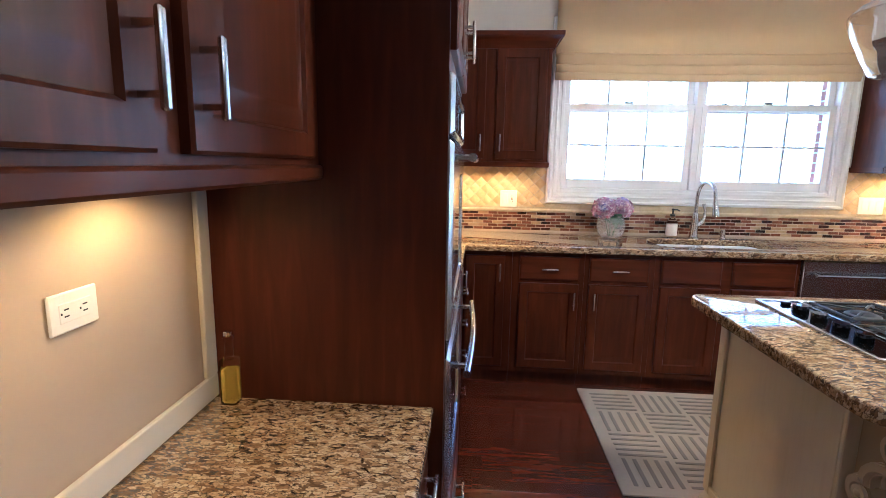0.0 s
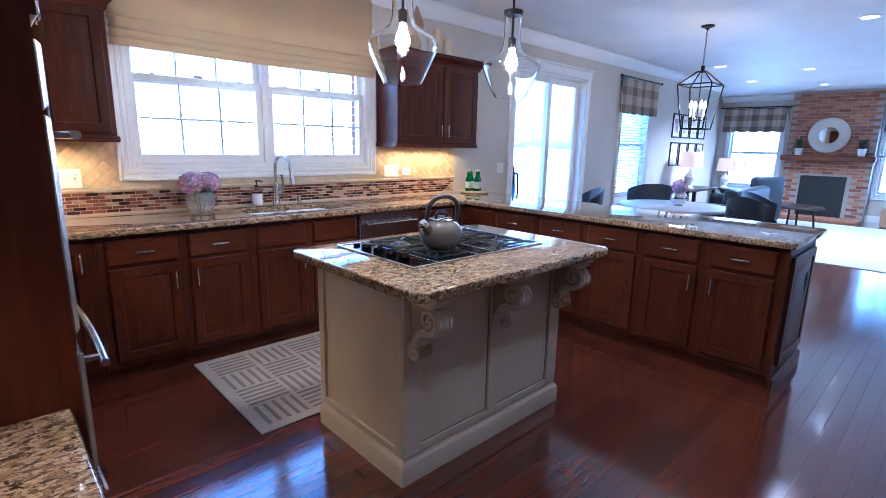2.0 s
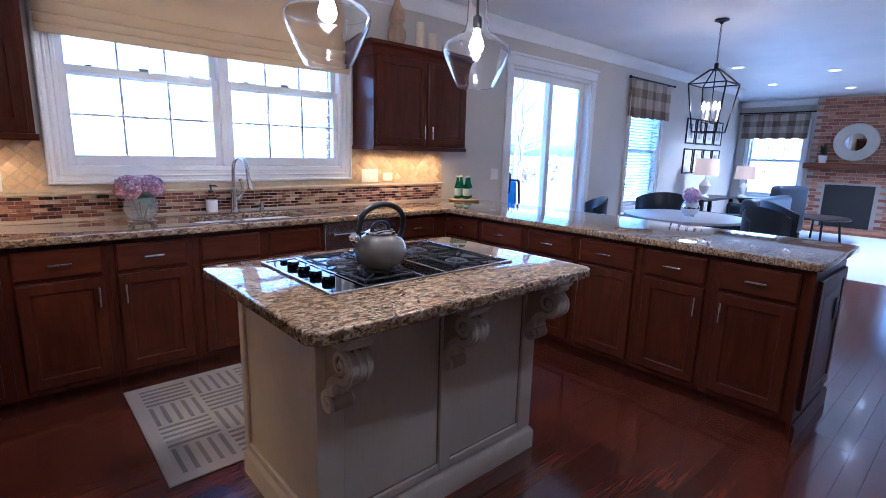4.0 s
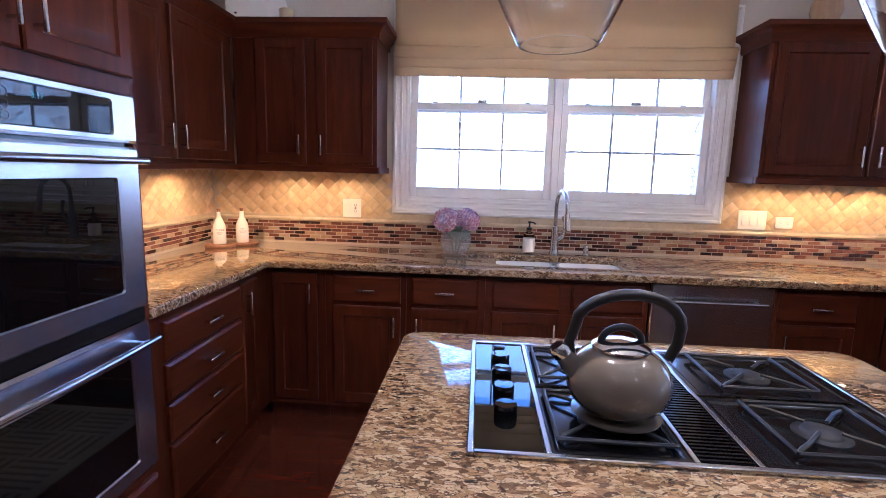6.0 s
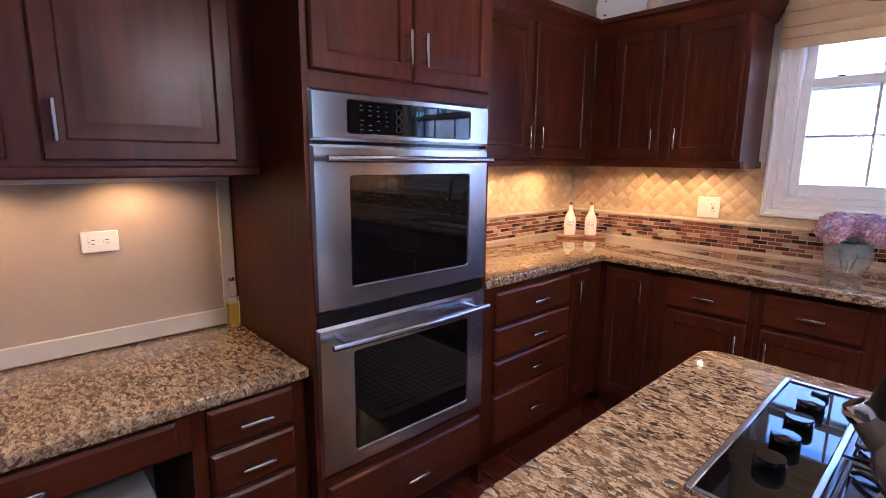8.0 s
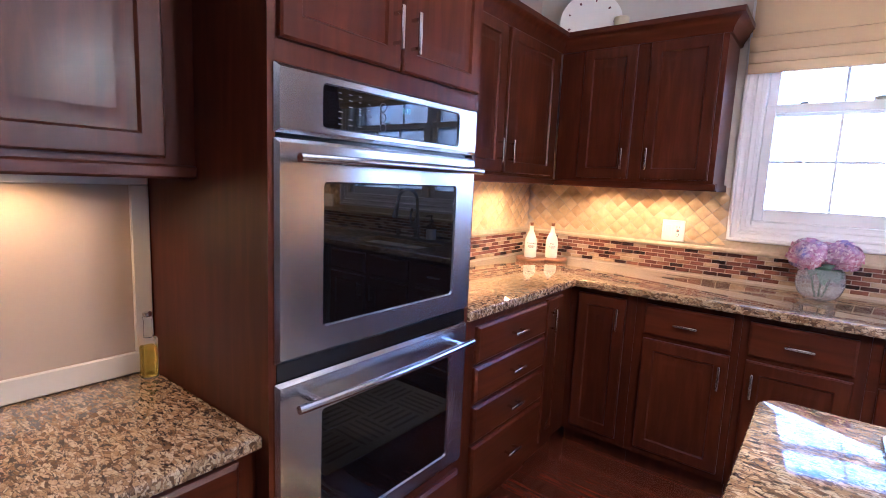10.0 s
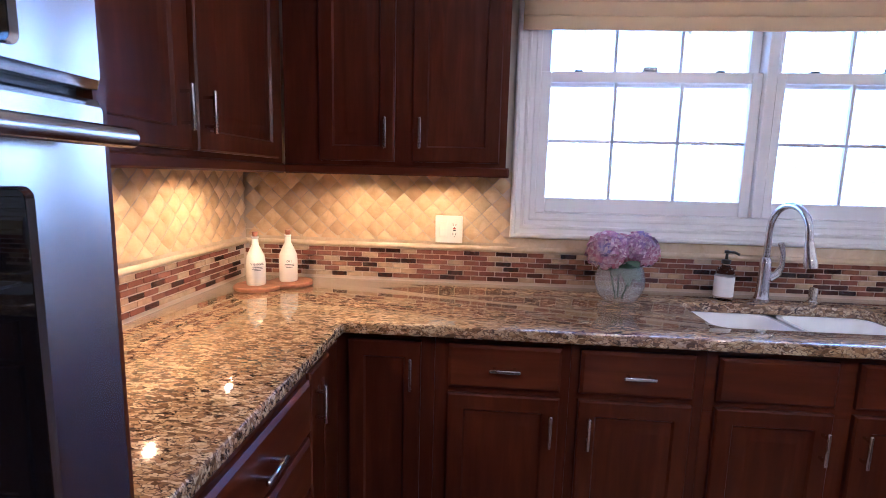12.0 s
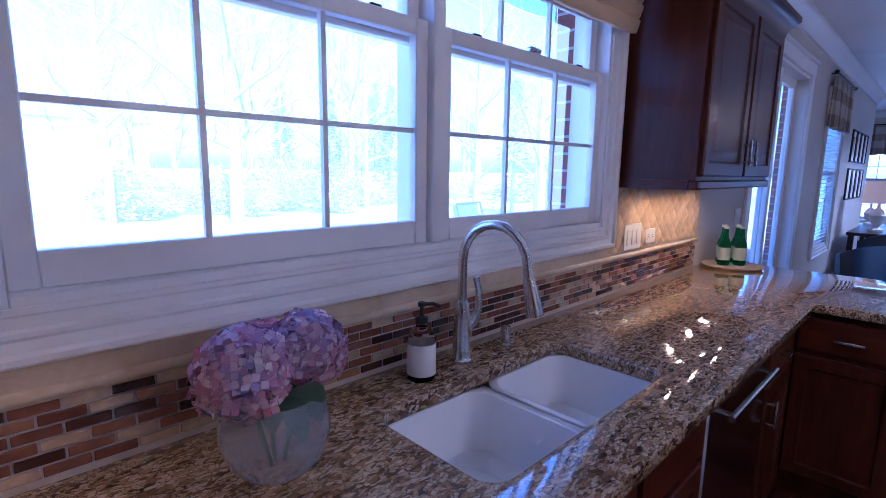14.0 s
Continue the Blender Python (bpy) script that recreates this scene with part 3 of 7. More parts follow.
SX0, SX1, SY0, SY1 = 0.65, 1.345, -0.515, -0.185
XI = -0.54
r = 0.05
hole = arc(SX0 + r, SY0 + r, r, 270, 180) + arc(SX0 + r, SY1 - r, r, 180, 90) + arc(SX1 - r, SY1 - r, r, 90, 0) + arc(SX1 - r, SY0 + r, r, 0, -90)
left_piece = [(LX, -0.001), (LX, -1.574), (XI, -1.574), (XI, -0.655), (1.0, -0.655)] + [(1.0, SY0)] + hole[:14] + [(1.0, SY1), (1.0, -0.001)]
right_piece = [(1.0, -0.001), (1.0, SY1)] + hole[14:] + [(1.0, SY0), (1.0, -0.655), (2.535, -0.655), (2.535, -3.13)] + arc(2.575, -3.145, 0.04, 180, 270, 4) + arc(3.34, -3.145, 0.04, 270, 360, 4) + [(3.38, -0.001)]
bm = bmesh.new()
for o in (left_piece, right_piece):
    lo = [bm.verts.new((x, y, 0.877)) for x, y in o]
    hi = [bm.verts.new((x, y, TOP)) for x, y in o]
    bm.faces.new(lo[::-1])
    bm.faces.new(hi)
    for i in range(len(o)):
        bm.faces.new((lo[i], lo[(i + 1) % len(o)], hi[(i + 1) % len(o)], hi[i]))
bmesh.ops.remove_doubles(bm, verts=bm.verts, dist=1e-5)
seam = [f for f in bm.faces if abs(f.normal.x) > 0.9 and all(abs(v.co.x - 1.0) < 1e-4 for v in f.verts)]
bmesh.ops.delete(bm, geom=seam, context="FACES_ONLY")
bmesh.ops.recalc_face_normals(bm, faces=bm.faces)
rim = [e for e in bm.edges if len(e.link_faces) == 2 and abs(e.verts[0].co.z - e.verts[1].co.z) < 1e-5 and e.calc_face_angle(0) > 1.0]
bmesh.ops.bevel(bm, geom=rim, offset=0.007, segments=3, affect="EDGES", profile=0.5)
solid("countertop", bm, GRANITE, "speckled brown granite worktop round the kitchen", "worktop")
slab("granite_slab", [(LX + 0.001, -3.45), (-0.575, -3.45), (-0.575, -2.363), (LX + 0.001, -2.363)], 0.72, 0.758, "speckled brown granite desk top")

# ---- island ----
IX0, IX1, IY0, IY1 = 0.335, 1.615, -2.595, -1.665
isl = thing("kitchen_island", at(0, 0), "cream painted island with panels and carved brackets", "island")
BX0, BX1, BY0, BY1 = 0.475, 1.545, -2.345, -1.70
part("body", box_bm(BX0, BX1, BY0, BY1, 0.0, 0.875), CREAM, isl)
bm = bmesh.new()
molding(bm, [(0.0, 0), (0.022, 0), (0.022, 0.085), (0.015, 0.097), (0.008, 0.105), (0.0, 0.12)], [(BX0, BY1, 0), (BX0, BY0, 0), (BX1, BY0, 0), (BX1, BY1, 0)])
part("plinth", bm, CREAM, isl)


def face_frame(x0, x1, z0, z1, y, m, bars):
    """Flat rails and stiles proud of a face, with a bead round each field."""
    bm = bmesh.new()
    for a, b, c, d in bars:
        add_box(bm, a, b, y - 0.014, y, c, d, 0.003)
    bmesh.ops.transform(bm, matrix=m, verts=bm.verts)
    return part("panel_frame", bm, CREAM, isl)


wi = BX1 - BX0
face_frame(0, wi, 0, 0, 0, Matrix.Translation((BX0, BY0, 0)), [(-0.014, 0.085, 0.121, 0.874), (wi / 2 - 0.03, wi / 2 + 0.03, 0.121, 0.874), (wi - 0.085, wi + 0.0, 0.121, 0.874), (0.0855, wi / 2 - 0.0305, 0.121, 0.155), (wi / 2 + 0.0305, wi - 0.0855, 0.121, 0.155), (0.0855, wi / 2 - 0.0305, 0.80, 0.874), (wi / 2 + 0.0305, wi - 0.0855, 0.80, 0.874)])
di = BY1 - BY0
side_m = Matrix.Translation((BX0, BY1, 0)) @ Matrix.Rotation(radians(-90), 4, "Z")
face_frame(0, di, 0, 0, 0, side_m, [(0.0, 0.045, 0.121, 0.874), (di - 0.045, di, 0.121, 0.874), (0.0455, di - 0.0455, 0.121, 0.155), (0.0455, di - 0.0455, 0.81, 0.874)])
bm = bmesh.new()
for a, b in ((0.0855, wi / 2 - 0.0305), (wi / 2 + 0.0305, wi - 0.0855)):
    x0, x1 = BX0 + a, BX0 + b
    for q in ((x0, x0 + 0.004, 0.155, 0.80), (x1 - 0.004, x1, 0.155, 0.80), (x0 + 0.0041, x1 - 0.0041, 0.155, 0.159), (x0 + 0.0041, x1 - 0.0041, 0.796, 0.80)):
        add_box(bm, q[0], q[1], BY0 - 0.0035, BY0 - 0.0005, q[2], q[3])
tagged(part("glaze_line", bm, GLAZE, isl, "brown glaze in the panel grooves"), kind="stuff")
slab("island_top", arc(IX0 + 0.06, IY0 + 0.06, 0.06, 180, 270) + arc(IX1 - 0.06, IY0 + 0.06, 0.06, 270, 360) + arc(IX1 - 0.06, IY1 - 0.06, 0.06, 0, 90) + arc(IX0 + 0.06, IY1 - 0.06, 0.06, 90, 180),
     0.876, TOP, "speckled brown granite island top with rounded corners")


# ---- windows and doors ----
def casing(bm, x0, x1, z0, z1, w=0.09, y=0.0, sill=True):
    """A stepped frame round an opening, on the room side of y."""
    steps = [(0, 0.001), (0, 0.026), (0.006, 0.033), (0.016, 0.034), (0.022, 0.024), (0.040, 0.020), (0.046, 0.025), (0.053, 0.025), (0.058, 0.015), (0.076, 0.013), (0.080, 0.017), (w, 0.016), (w, 0.001)]
    loops = []
    for inset, proud in steps:
        loops.append([bm.verts.new((px, y - proud, pz)) for px, pz in ((x0 + inset, z0 + inset), (x1 - inset, z0 + inset), (x1 - inset, z1 - inset), (x0 + inset, z1 - inset))])
    for a, b in zip(loops, loops[1:] + loops[:1]):
        for i in range(4):
            j = (i + 1) % 4
            bm.faces.new((a[i], a[j], b[j], b[i]))


def frame_bm(x0, x1, z0, z1, y0, y1, w, wb=None, bevel=0.003, wt=None):
    bm = bmesh.new()
    wb, wt = wb or w, wt or w
    add_box(bm, x0, x0 + w, y0, y1, z0, z1, bevel)
    add_box(bm, x1 - w, x1, y0, y1, z0, z1, bevel)
    add_box(bm, x0 + w, x1 - w, y0 + 0.0005, y1 - 0.0005, z0, z0 + wb, bevel)
    add_box(bm, x0 + w, x1 - w, y0 + 0.0005, y1 - 0.0005, z1 - wt, z1, bevel)
    return bm


def sash(parent, x0, x1, z0, z1, y, bars_x, bars_z, w=0.045, wb=None, grille=0.012, wt=None):
    s = part("sash", frame_bm(x0, x1, z0, z1, y, y + 0.032, w, wb, wt=wt), TRIM, parent)
    gx0, gx1, gz0, gz1 = x0 + w, x1 - w, z0 + (wb or w), z1 - (wt or w)
    pane = part("pane", box_bm(gx0 - 0.004, gx1 + 0.004, y + 0.014, y + 0.018, gz0 - 0.004, gz1 + 0.004), PANE, s, "clear window pane")
    pane.visible_shadow = False
    bm = bmesh.new()
    for i in range(1, bars_x):
        c = gx0 + (gx1 - gx0) * i / bars_x
        add_box(bm, c - grille / 2, c + grille / 2, y + 0.008, y + 0.0235, gz0, gz1)
    for i in range(1, bars_z):
        c = gz0 + (gz1 - gz0) * i / bars_z
        add_box(bm, gx0, gx1, y + 0.0085, y + 0.023, c - grille / 2, c + grille / 2)
    if bars_x * bars_z > 1:
        part("grille", bm, TRIM, s, "thin white glazing bars")
    return s


def double_hung(win, x0, x1, z0, z1, zm, y, bars=(3, 2)):
    """Lower sash in front, upper sash behind it, with sash lock and tilt latches."""
    lo = sash(win, x0, x1, z0, zm + 0.03, y, *bars, w=0.042, wb=0.062, wt=0.042)
    sash(win, x0, x1, zm - 0.025, z1, y + 0.036, *bars, w=0.042)
    cx = (x0 + x1) / 2
    part("sash_lock", box_bm(cx - 0.03, cx + 0.03, y + 0.002, y + 0.03, zm + 0.03, zm + 0.05, 0.006), NICKEL, lo, "grey metal sash lock")
    for s in (-1, 1):
        hx = cx + s * (x1 - x0) * 0.32
        bm = bmesh.new()
        add_box(bm, hx - 0.022, hx + 0.012, y + 0.004, y + 0.022, zm + 0.03, zm + 0.037, 0.003)
        part("tilt_latch", bm, BLACK_METAL, lo, "small dark tilt latch")


win = tagged(new("window_1"), "white double-hung twin window over the sink", "window", kind="structure")
bm = bmesh.new()
casing(bm, 0.0, 2.004, 1.126, 2.37)
part("window_frame", bm, TRIM, win)
bm = frame_bm(0.088, 1.916, 1.205, 2.285, -0.008, 0.155, 0.014, 0.03)
add_box(bm, 0.980, 1.024, -0.006, 0.15, 1.236, 2.27, 0.004)
part("jamb", bm, TRIM, win)
double_hung(win, 0.103, 0.979, 1.236, 2.268, 1.785, 0.015)
double_hung(win, 1.025, 1.900, 1.236, 2.268, 1.785, 0.015)

door = tagged(new("door_1"), "white sliding glass patio door with a dark handle", "door", kind="structure")
bm = bmesh.new()
for a in ((3.90, 4.0, -0.022, 0, 2.30), (5.50, 5.60, -0.022, 0, 2.30)):
    add_box(bm, a[0], a[1], a[2], -0.001, a[3], a[4], 0.004)
add_box(bm, 3.89, 5.61, -0.026, -0.001, 2.301, 2.40, 0.004)
add_box(bm, 3.87, 5.63, -0.045, -0.001, 2.401, 2.43, 0.006)
part("door_frame", bm, TRIM, door)
bm = frame_bm(3.981, 5.519, 0.0, 2.299, -0.004, 0.15, 0.03, 0.04)
part("jamb", bm, TRIM, door)
for x0, x1, y in ((4.012, 4.80, 0.05), (4.73, 5.488, 0.09)):
    s = part("leaf", frame_bm(x0, x1, 0.04, 2.268, y, y + 0.036, 0.075, 0.14), TRIM, door)
    p = part("pane", box_bm(x0 + 0.072, x1 - 0.072, y + 0.016, y + 0.02, 0.17, 2.195), PANE, s, "clear glass pane")
    p.visible_shadow = False
    if y < 0.06:
        bm = bmesh.new()
        sweep(bm, [(x0 + 0.035, y, 0.92), (x0 + 0.035, y - 0.045, 0.95), (x0 + 0.035, y - 0.05, 1.05), (x0 + 0.035, y - 0.045, 1.15), (x0 + 0.035, y, 1.18)], 0.009)
        part("door_handle", bm, BLACK_METAL, s, "dark bronze door handle")

win = tagged(new("window_2"), "narrow white double-hung window with blinds", "window", kind="structure")
bm = bmesh.new()
casing(bm, 6.47, 7.53, 0.54, 2.33)
part("window_frame", bm, TRIM, win)
part("jamb", frame_bm(6.548, 7.452, 0.62, 2.25, -0.005, 0.155, 0.014, 0.03), TRIM, win)
double_hung(win, 6.563, 7.437, 0.652, 2.235, 1.45, 0.05, (1, 1))
blind = thing("window_blind", at(6.57, 0.02, 0, 0.66), "white slatted blind lowered over the window", "blind")
SLAT = Mat("blind_white", (0.8, 0.8, 0.8), 0.4).m
slat_mesh = mesh_of("slat", box_bm(0, 0.86, -0.024, 0.024, -0.0012, 0.0012), SLAT)
for i in range(36):
    ob = new("slat", slat_mesh)
    ob.parent = blind
    ob.matrix_basis = pose(0, 0, 0.02 + i * 0.042, -22)
part("head_rail", box_bm(-0.005, 0.865, -0.025, 0.025, 1.535, 1.575, 0.004), SLAT, blind)

for n, (a, b, c, d) in enumerate(FW):
    win = tagged(new(f"window_{n + 3}"), "white window with small panes on the far wall", "window", kind="structure")
    m = Matrix.Translation((XF, 0, 0)) @ Matrix.Rotation(radians(-90), 4, "Z")
    win.matrix_basis = m
    bm = bmesh.new()
    casing(bm, -b - 0.08, -a + 0.08, c - 0.08, d + 0.08)
    part("window_frame", bm, TRIM, win)
    part("jamb", frame_bm(-b - 0.002, -a + 0.002, c, d, -0.005, 0.15, 0.014, 0.03), TRIM, win)
    double_hung(win, -b + 0.013, -a - 0.013, c + 0.032, d - 0.015, (c + d) / 2, 0.05, (3, 3))


# roman shade
def shade():
    ob = thing("roman_shade", at(0.015, -0.046, 0, 1.955), "gathered beige linen roman shade over the window", "shade")
    w = 1.94
    def sheet(name, prof, mat):
        bm = bmesh.new()
        n = 40
        rows = []
        for i in range(n + 1):
            x = w * i / n
            sag = 0.008 * math.sin(math.pi * i / n)
            wob = 0.003 * math.sin(i * 1.7) + 0.002 * math.sin(i * 0.6)
            rows.append([bm.verts.new((x, -a + wob * (1 - b), b * 1.0 - (sag if b < 0.2 else 0))) for a, b in prof])
        for p, q in zip(rows, rows[1:]):
            for k in range(len(prof) - 1):
                bm.faces.new((p[k], q[k], q[k + 1], p[k + 1]))
        o = part(name, bm, mat, ob)
        mod = o.modifiers.new("thick", "SOLIDIFY")
        mod.thickness = 0.0015
        return o
    sheet("panel", [(0.012, 0.15), (0.008, 0.3), (0.006, 0.45), (0.004, 0.62)], LINEN)
    sheet("fold", [(0.012, 0.176), (0.044, 0.171), (0.060, 0.163), (0.062, 0.154), (0.050, 0.108), (0.044, 0.101), (0.012, 0.104)], LINEN)
    sheet("fold", [(0.012, 0.108), (0.042, 0.103), (0.051, 0.095), (0.052, 0.088), (0.041, 0.056), (0.036, 0.050), (0.01, 0.054)], LINEN)
    sheet("fold", [(0.010, 0.056), (0.032, 0.052), (0.041, 0.045), (0.042, 0.038), (0.032, 0.006), (0.027, 0.0), (0.006, 0.004)], LINEN)
    part("head_rail", box_bm(0, w, -0.012, 0.04, 0.622, 0.66, 0.004), LINEN, ob)


shade()

# ---- double oven ----
oven = thing("double_oven", at(LX, TY0, 90), "stainless steel double wall oven with black glass doors", "oven")
OF = -0.535 - LX
part("body", box_bm(0.024, W - 0.024, -OF + 0.03, -0.03, 0.362, 1.598), BLACK, oven)


def oven_front(name, z0, z1, gx0, gx1, gz0, gz1):
    bm = bmesh.new()
    x0, x1, y = 0.012, W - 0.016, -OF + 0.028
    o = [(x0, z0), (x1, z0), (x1, z1), (x0, z1)]
    g = [(gx0, gz0), (gx1, gz0), (gx1, gz1), (gx0, gz1)]
    def grow(q, k):
        return [(a + (k if i in (0, 3) else -k), b + (k if i in (0, 1) else -k)) for i, (a, b) in enumerate(q)]
    def rounded(q, r):
        pts = []
        for i, (a, b) in enumerate(q):
            cx, cz = a + (r if i in (0, 3) else -r), b + (r if i in (0, 1) else -r)
            s = (180, 270, 0, 90)[i]
            pts += arc(cx, cz, r, s, s + 90, 4)
        return pts
    loops = []
    for q, d, r in ((o, 0.0, 0.003), (o, 0.018, 0.003), (grow(o, 0.009), 0.028, 0.003), (g, 0.028, 0.012), (grow(g, 0.004), 0.022, 0.010)):
        loops.append([bm.verts.new((a, y - d, b)) for a, b in rounded(q, r)])
    for a, b in zip(loops, loops[1:]):
        for i in range(len(a)):
            j = (i + 1) % len(a)
            bm.faces.new((a[i], a[j], b[j], b[i]))
    bm.faces.new(loops[0][::-1])
    ob = part(name, bm, STEEL, oven)
    gb = bmesh.new()
    gb.faces.new([gb.verts.new((a, y - 0.0225, b)) for a, b in rounded(grow(g, 0.003), 0.010)])
    part("glass", gb, BLACK_GLASS, ob, "black glass window")
    return ob


panel = oven_front("control_panel", 1.458, 1.605, 0.135, 0.668, 1.478, 1.582)
upper = oven_front("upper_door", 0.932, 1.447, 0.140, 0.668, 1.0, 1.355)
lower = oven_front("lower_door", 0.372, 0.884, 0.140, 0.676, 0.425, 0.785)


def bar_handle(parent, z, bow):
    bm = bmesh.new()
    x0, x1, y = 0.04, W - 0.045, -OF - 0.045
    pts = [(x0 + (x1 - x0) * i / 12, y - bow * math.sin(math.pi * i / 12), z) for i in range(13)]
    sweep(bm, pts, 0.011, 12)
    for x in (x0 + 0.06, x1 - 0.06):
        add_box(bm, x - 0.009, x + 0.009, y, -OF + 0.002, z - 0.008, z + 0.008, 0.003)
    part("handle", bm, STEEL, parent, "round brushed steel bar handle")


bar_handle(upper, 1.405, 0.004)
bar_handle(lower, 0.832, 0.012)
bm = bmesh.new()
add_box(bm, 0.02, W - 0.024, -OF + 0.012, -OF + 0.029, 0.888, 0.929)
part("vent", bm, BLACK, oven, "black vent gap between the ovens")
GREY_INK = Mat("grey_print", (0.10, 0.10, 0.11), 0.5).m
bm = bmesh.new()
rnd = random.Random(3)
for r_, z in enumerate((1.567, 1.553, 1.538, 1.523, 1.508, 1.494)):
    for c in range(4):
        if (r_ * 4 + c) % 5 != 3:
            x = 0.185 + c * 0.032
            add_box(bm, x, x + 0.008 + 0.006 * rnd.random(), -OF + 0.0048, -OF + 0.0055, z - 0.0011, z + 0.0011)
tagged(part("button_print", bm, GREY_INK, panel, "small grey button markings"), kind="stuff")
bm = bmesh.new()
for z in (1.553, 1.527, 1.501):
    ring = [(0.335 + 0.011 * math.cos(k * math.pi / 8), -OF + 0.005, z + 0.011 * math.sin(k * math.pi / 8)) for k in range(17)]
    sweep(bm, ring, 0.0009, 4)
part("dial_ring", bm, GREY_INK, panel, "grey printed control rings")


def writing(text, size, m, mat, parent=None, name="writing"):
    c = bpy.data.curves.new(name, "FONT")
    c.body, c.size, c.extrude = text, size, 0.0003
    c.align_x = "CENTER"
    c.materials.append(mat)
    ob = new(name, c)
    if parent:
        ob.parent = parent
    ob.matrix_basis = m
    return ob


writing("3:17", 0.022, Matrix.Translation((0.425, -OF + 0.005, 1.548)) @ Matrix.Rotation(radians(90), 4, "X"), DISPLAY, panel)

# ---- dishwasher ----
dw = thing("dishwasher", at(1.427, -0.002), "stainless steel built-in dishwasher with a bar handle", "dishwasher")
part("body", box_bm(0.003, 0.607, -0.575, -0.01, 0.1, 0.868), BLACK, dw)
part("toe_kick", box_bm(0.003, 0.607, -0.53, -0.01, 0.0, 0.0995), BLACK, dw)
bm = box_bm(0.006, 0.604, -0.605, -0.5755, 0.115, 0.868, 0.006)
d_ = part("door", bm, STEEL, dw)
bm = bmesh.new()
sweep(bm, [(0.06, -0.645, 0.785), (0.55, -0.645, 0.785)], 0.010, 10)
for x in (0.09, 0.52):
    sweep(bm, [(x, -0.645, 0.785), (x, -0.604, 0.785)], 0.007, 8)
part("handle", bm, STEEL, d_, "round steel bar handle")

# ---- sink, tap, soap ----
sink = thing("kitchen_sink", at(0, 0, 0, 0.877), "white undermount double-bowl sink", "sink")
for x0, x1 in ((SX0 - 0.012, 0.985), (1.005, SX1 + 0.012)):
    bm = bmesh.new()
    loops = []
    for ins, z in ((-0.0, -0.001), (0.012, -0.002), (0.016, -0.02), (0.022, -0.15), (0.05, -0.18)):
        rr = 0.055
        a0, a1, b0, b1 = x0 + ins, x1 - ins, SY0 - 0.012 + ins, SY1 + 0.012 - ins
        loops.append([bm.verts.new((p, q, z)) for p, q in arc(a0 + rr, b0 + rr, rr, 180, 270, 5) + arc(a1 - rr, b0 + rr, rr, 270, 360, 5) + arc(a1 - rr, b1 - rr, rr, 0, 90, 5) + arc(a0 + rr, b1 - rr, rr, 90, 180, 5)])
    for a, b in zip(loops, loops[1:]):
        for i in range(len(a)):
            bm.faces.new((a[i], a[(i + 1) % len(a)], b[(i + 1) % len(a)], b[i]))
    bm.faces.new(loops[-1])
    bw = part("bowl", bm, PORCELAIN, sink)
    mod = bw.modifiers.new("thick", "SOLIDIFY")
    mod.thickness, mod.offset = 0.006, 0
part("divider", box_bm(0.972, 1.018, SY0 - 0.01, SY1 + 0.01, -0.04, -0.006, 0.006, segs=2), PORCELAIN, sink)
for x in (0.82, 1.175):
    bm = bmesh.new()
    lathe(bm, [(0.045, -0.181), (0.045, -0.175), (0.03, -0.176), (0.01, -0.178)], 20, Matrix.Translation((x, -0.35, 0)))
    part("drain", bm, CHROME, sink, "steel drain")

tap = thing("kitchen_faucet", at(1.01, -0.095, 0, TOP), "brushed nickel gooseneck faucet with pull-down spray", "faucet")
bm = bmesh.new()
lathe(bm, [(0.031, 0), (0.031, 0.008), (0.026, 0.014), (0.0235, 0.04), (0.0215, 0.12), (0.020, 0.165), (0.0145, 0.175)], 20)
part("base", bm, NICKEL, tap)
TW = Vector((0.17, -0.985, 0)).normalized()
pts = [Vector((0, 0, 0.16)), Vector((0, 0, 0.25))]
for i in range(11):
    a = math.pi * i / 10
    pts.append(TW * (0.095 - 0.095 * math.cos(a)) + Vector((0, 0, 0.285 + 0.10 * math.sin(a))))
pts.append(TW * 0.195 + Vector((0, 0, 0.25)))
bm = bmesh.new()
sweep(bm, pts, 0.0125, 14)
part("spout", bm, NICKEL, tap)
bm = bmesh.new()
sweep(bm, [TW * 0.194 + Vector((0, 0, 0.262)), TW * 0.2 + Vector((0, 0, 0.235)), TW * 0.212 + Vector((0, 0, 0.185)), TW * 0.216 + Vector((0, 0, 0.168))], [0.0145, 0.017, 0.022, 0.021], 16)
part("spray_head", bm, NICKEL, tap)
bm = bmesh.new()
sweep(bm, [(0.02, 0, 0.09), (0.045, -0.005, 0.11), (0.055, -0.01, 0.14), (0.055, -0.012, 0.19), (0.042, -0.012, 0.235)], [0.017, 0.016, 0.011, 0.009, 0.011], 10)
part("lever", bm, NICKEL, tap)
tall = thing("soap_pump", at(1.20, -0.1, 0, TOP), "small brushed nickel counter button", "button")
bm = bmesh.new()
lathe(bm, [(0.02, 0), (0.02, 0.006), (0.015, 0.01), (0.016, 0.05), (0.013, 0.06)], 16)
part("body", bm, NICKEL, tall)
soap = thing("soap_bottle", at(0.855, -0.105, 0, TOP), "clear soap bottle with white label and black pump", "bottle")
bm = bmesh.new()
lathe(bm, [(0.033, 0), (0.036, 0.005), (0.036, 0.105), (0.030, 0.125), (0.015, 0.135), (0.014, 0.145)], 20)
part("bottle", bm, clear_glass("clear_soap", (0.92, 0.90, 0.85), 0.03, 1.12), soap)
bm = bmesh.new()
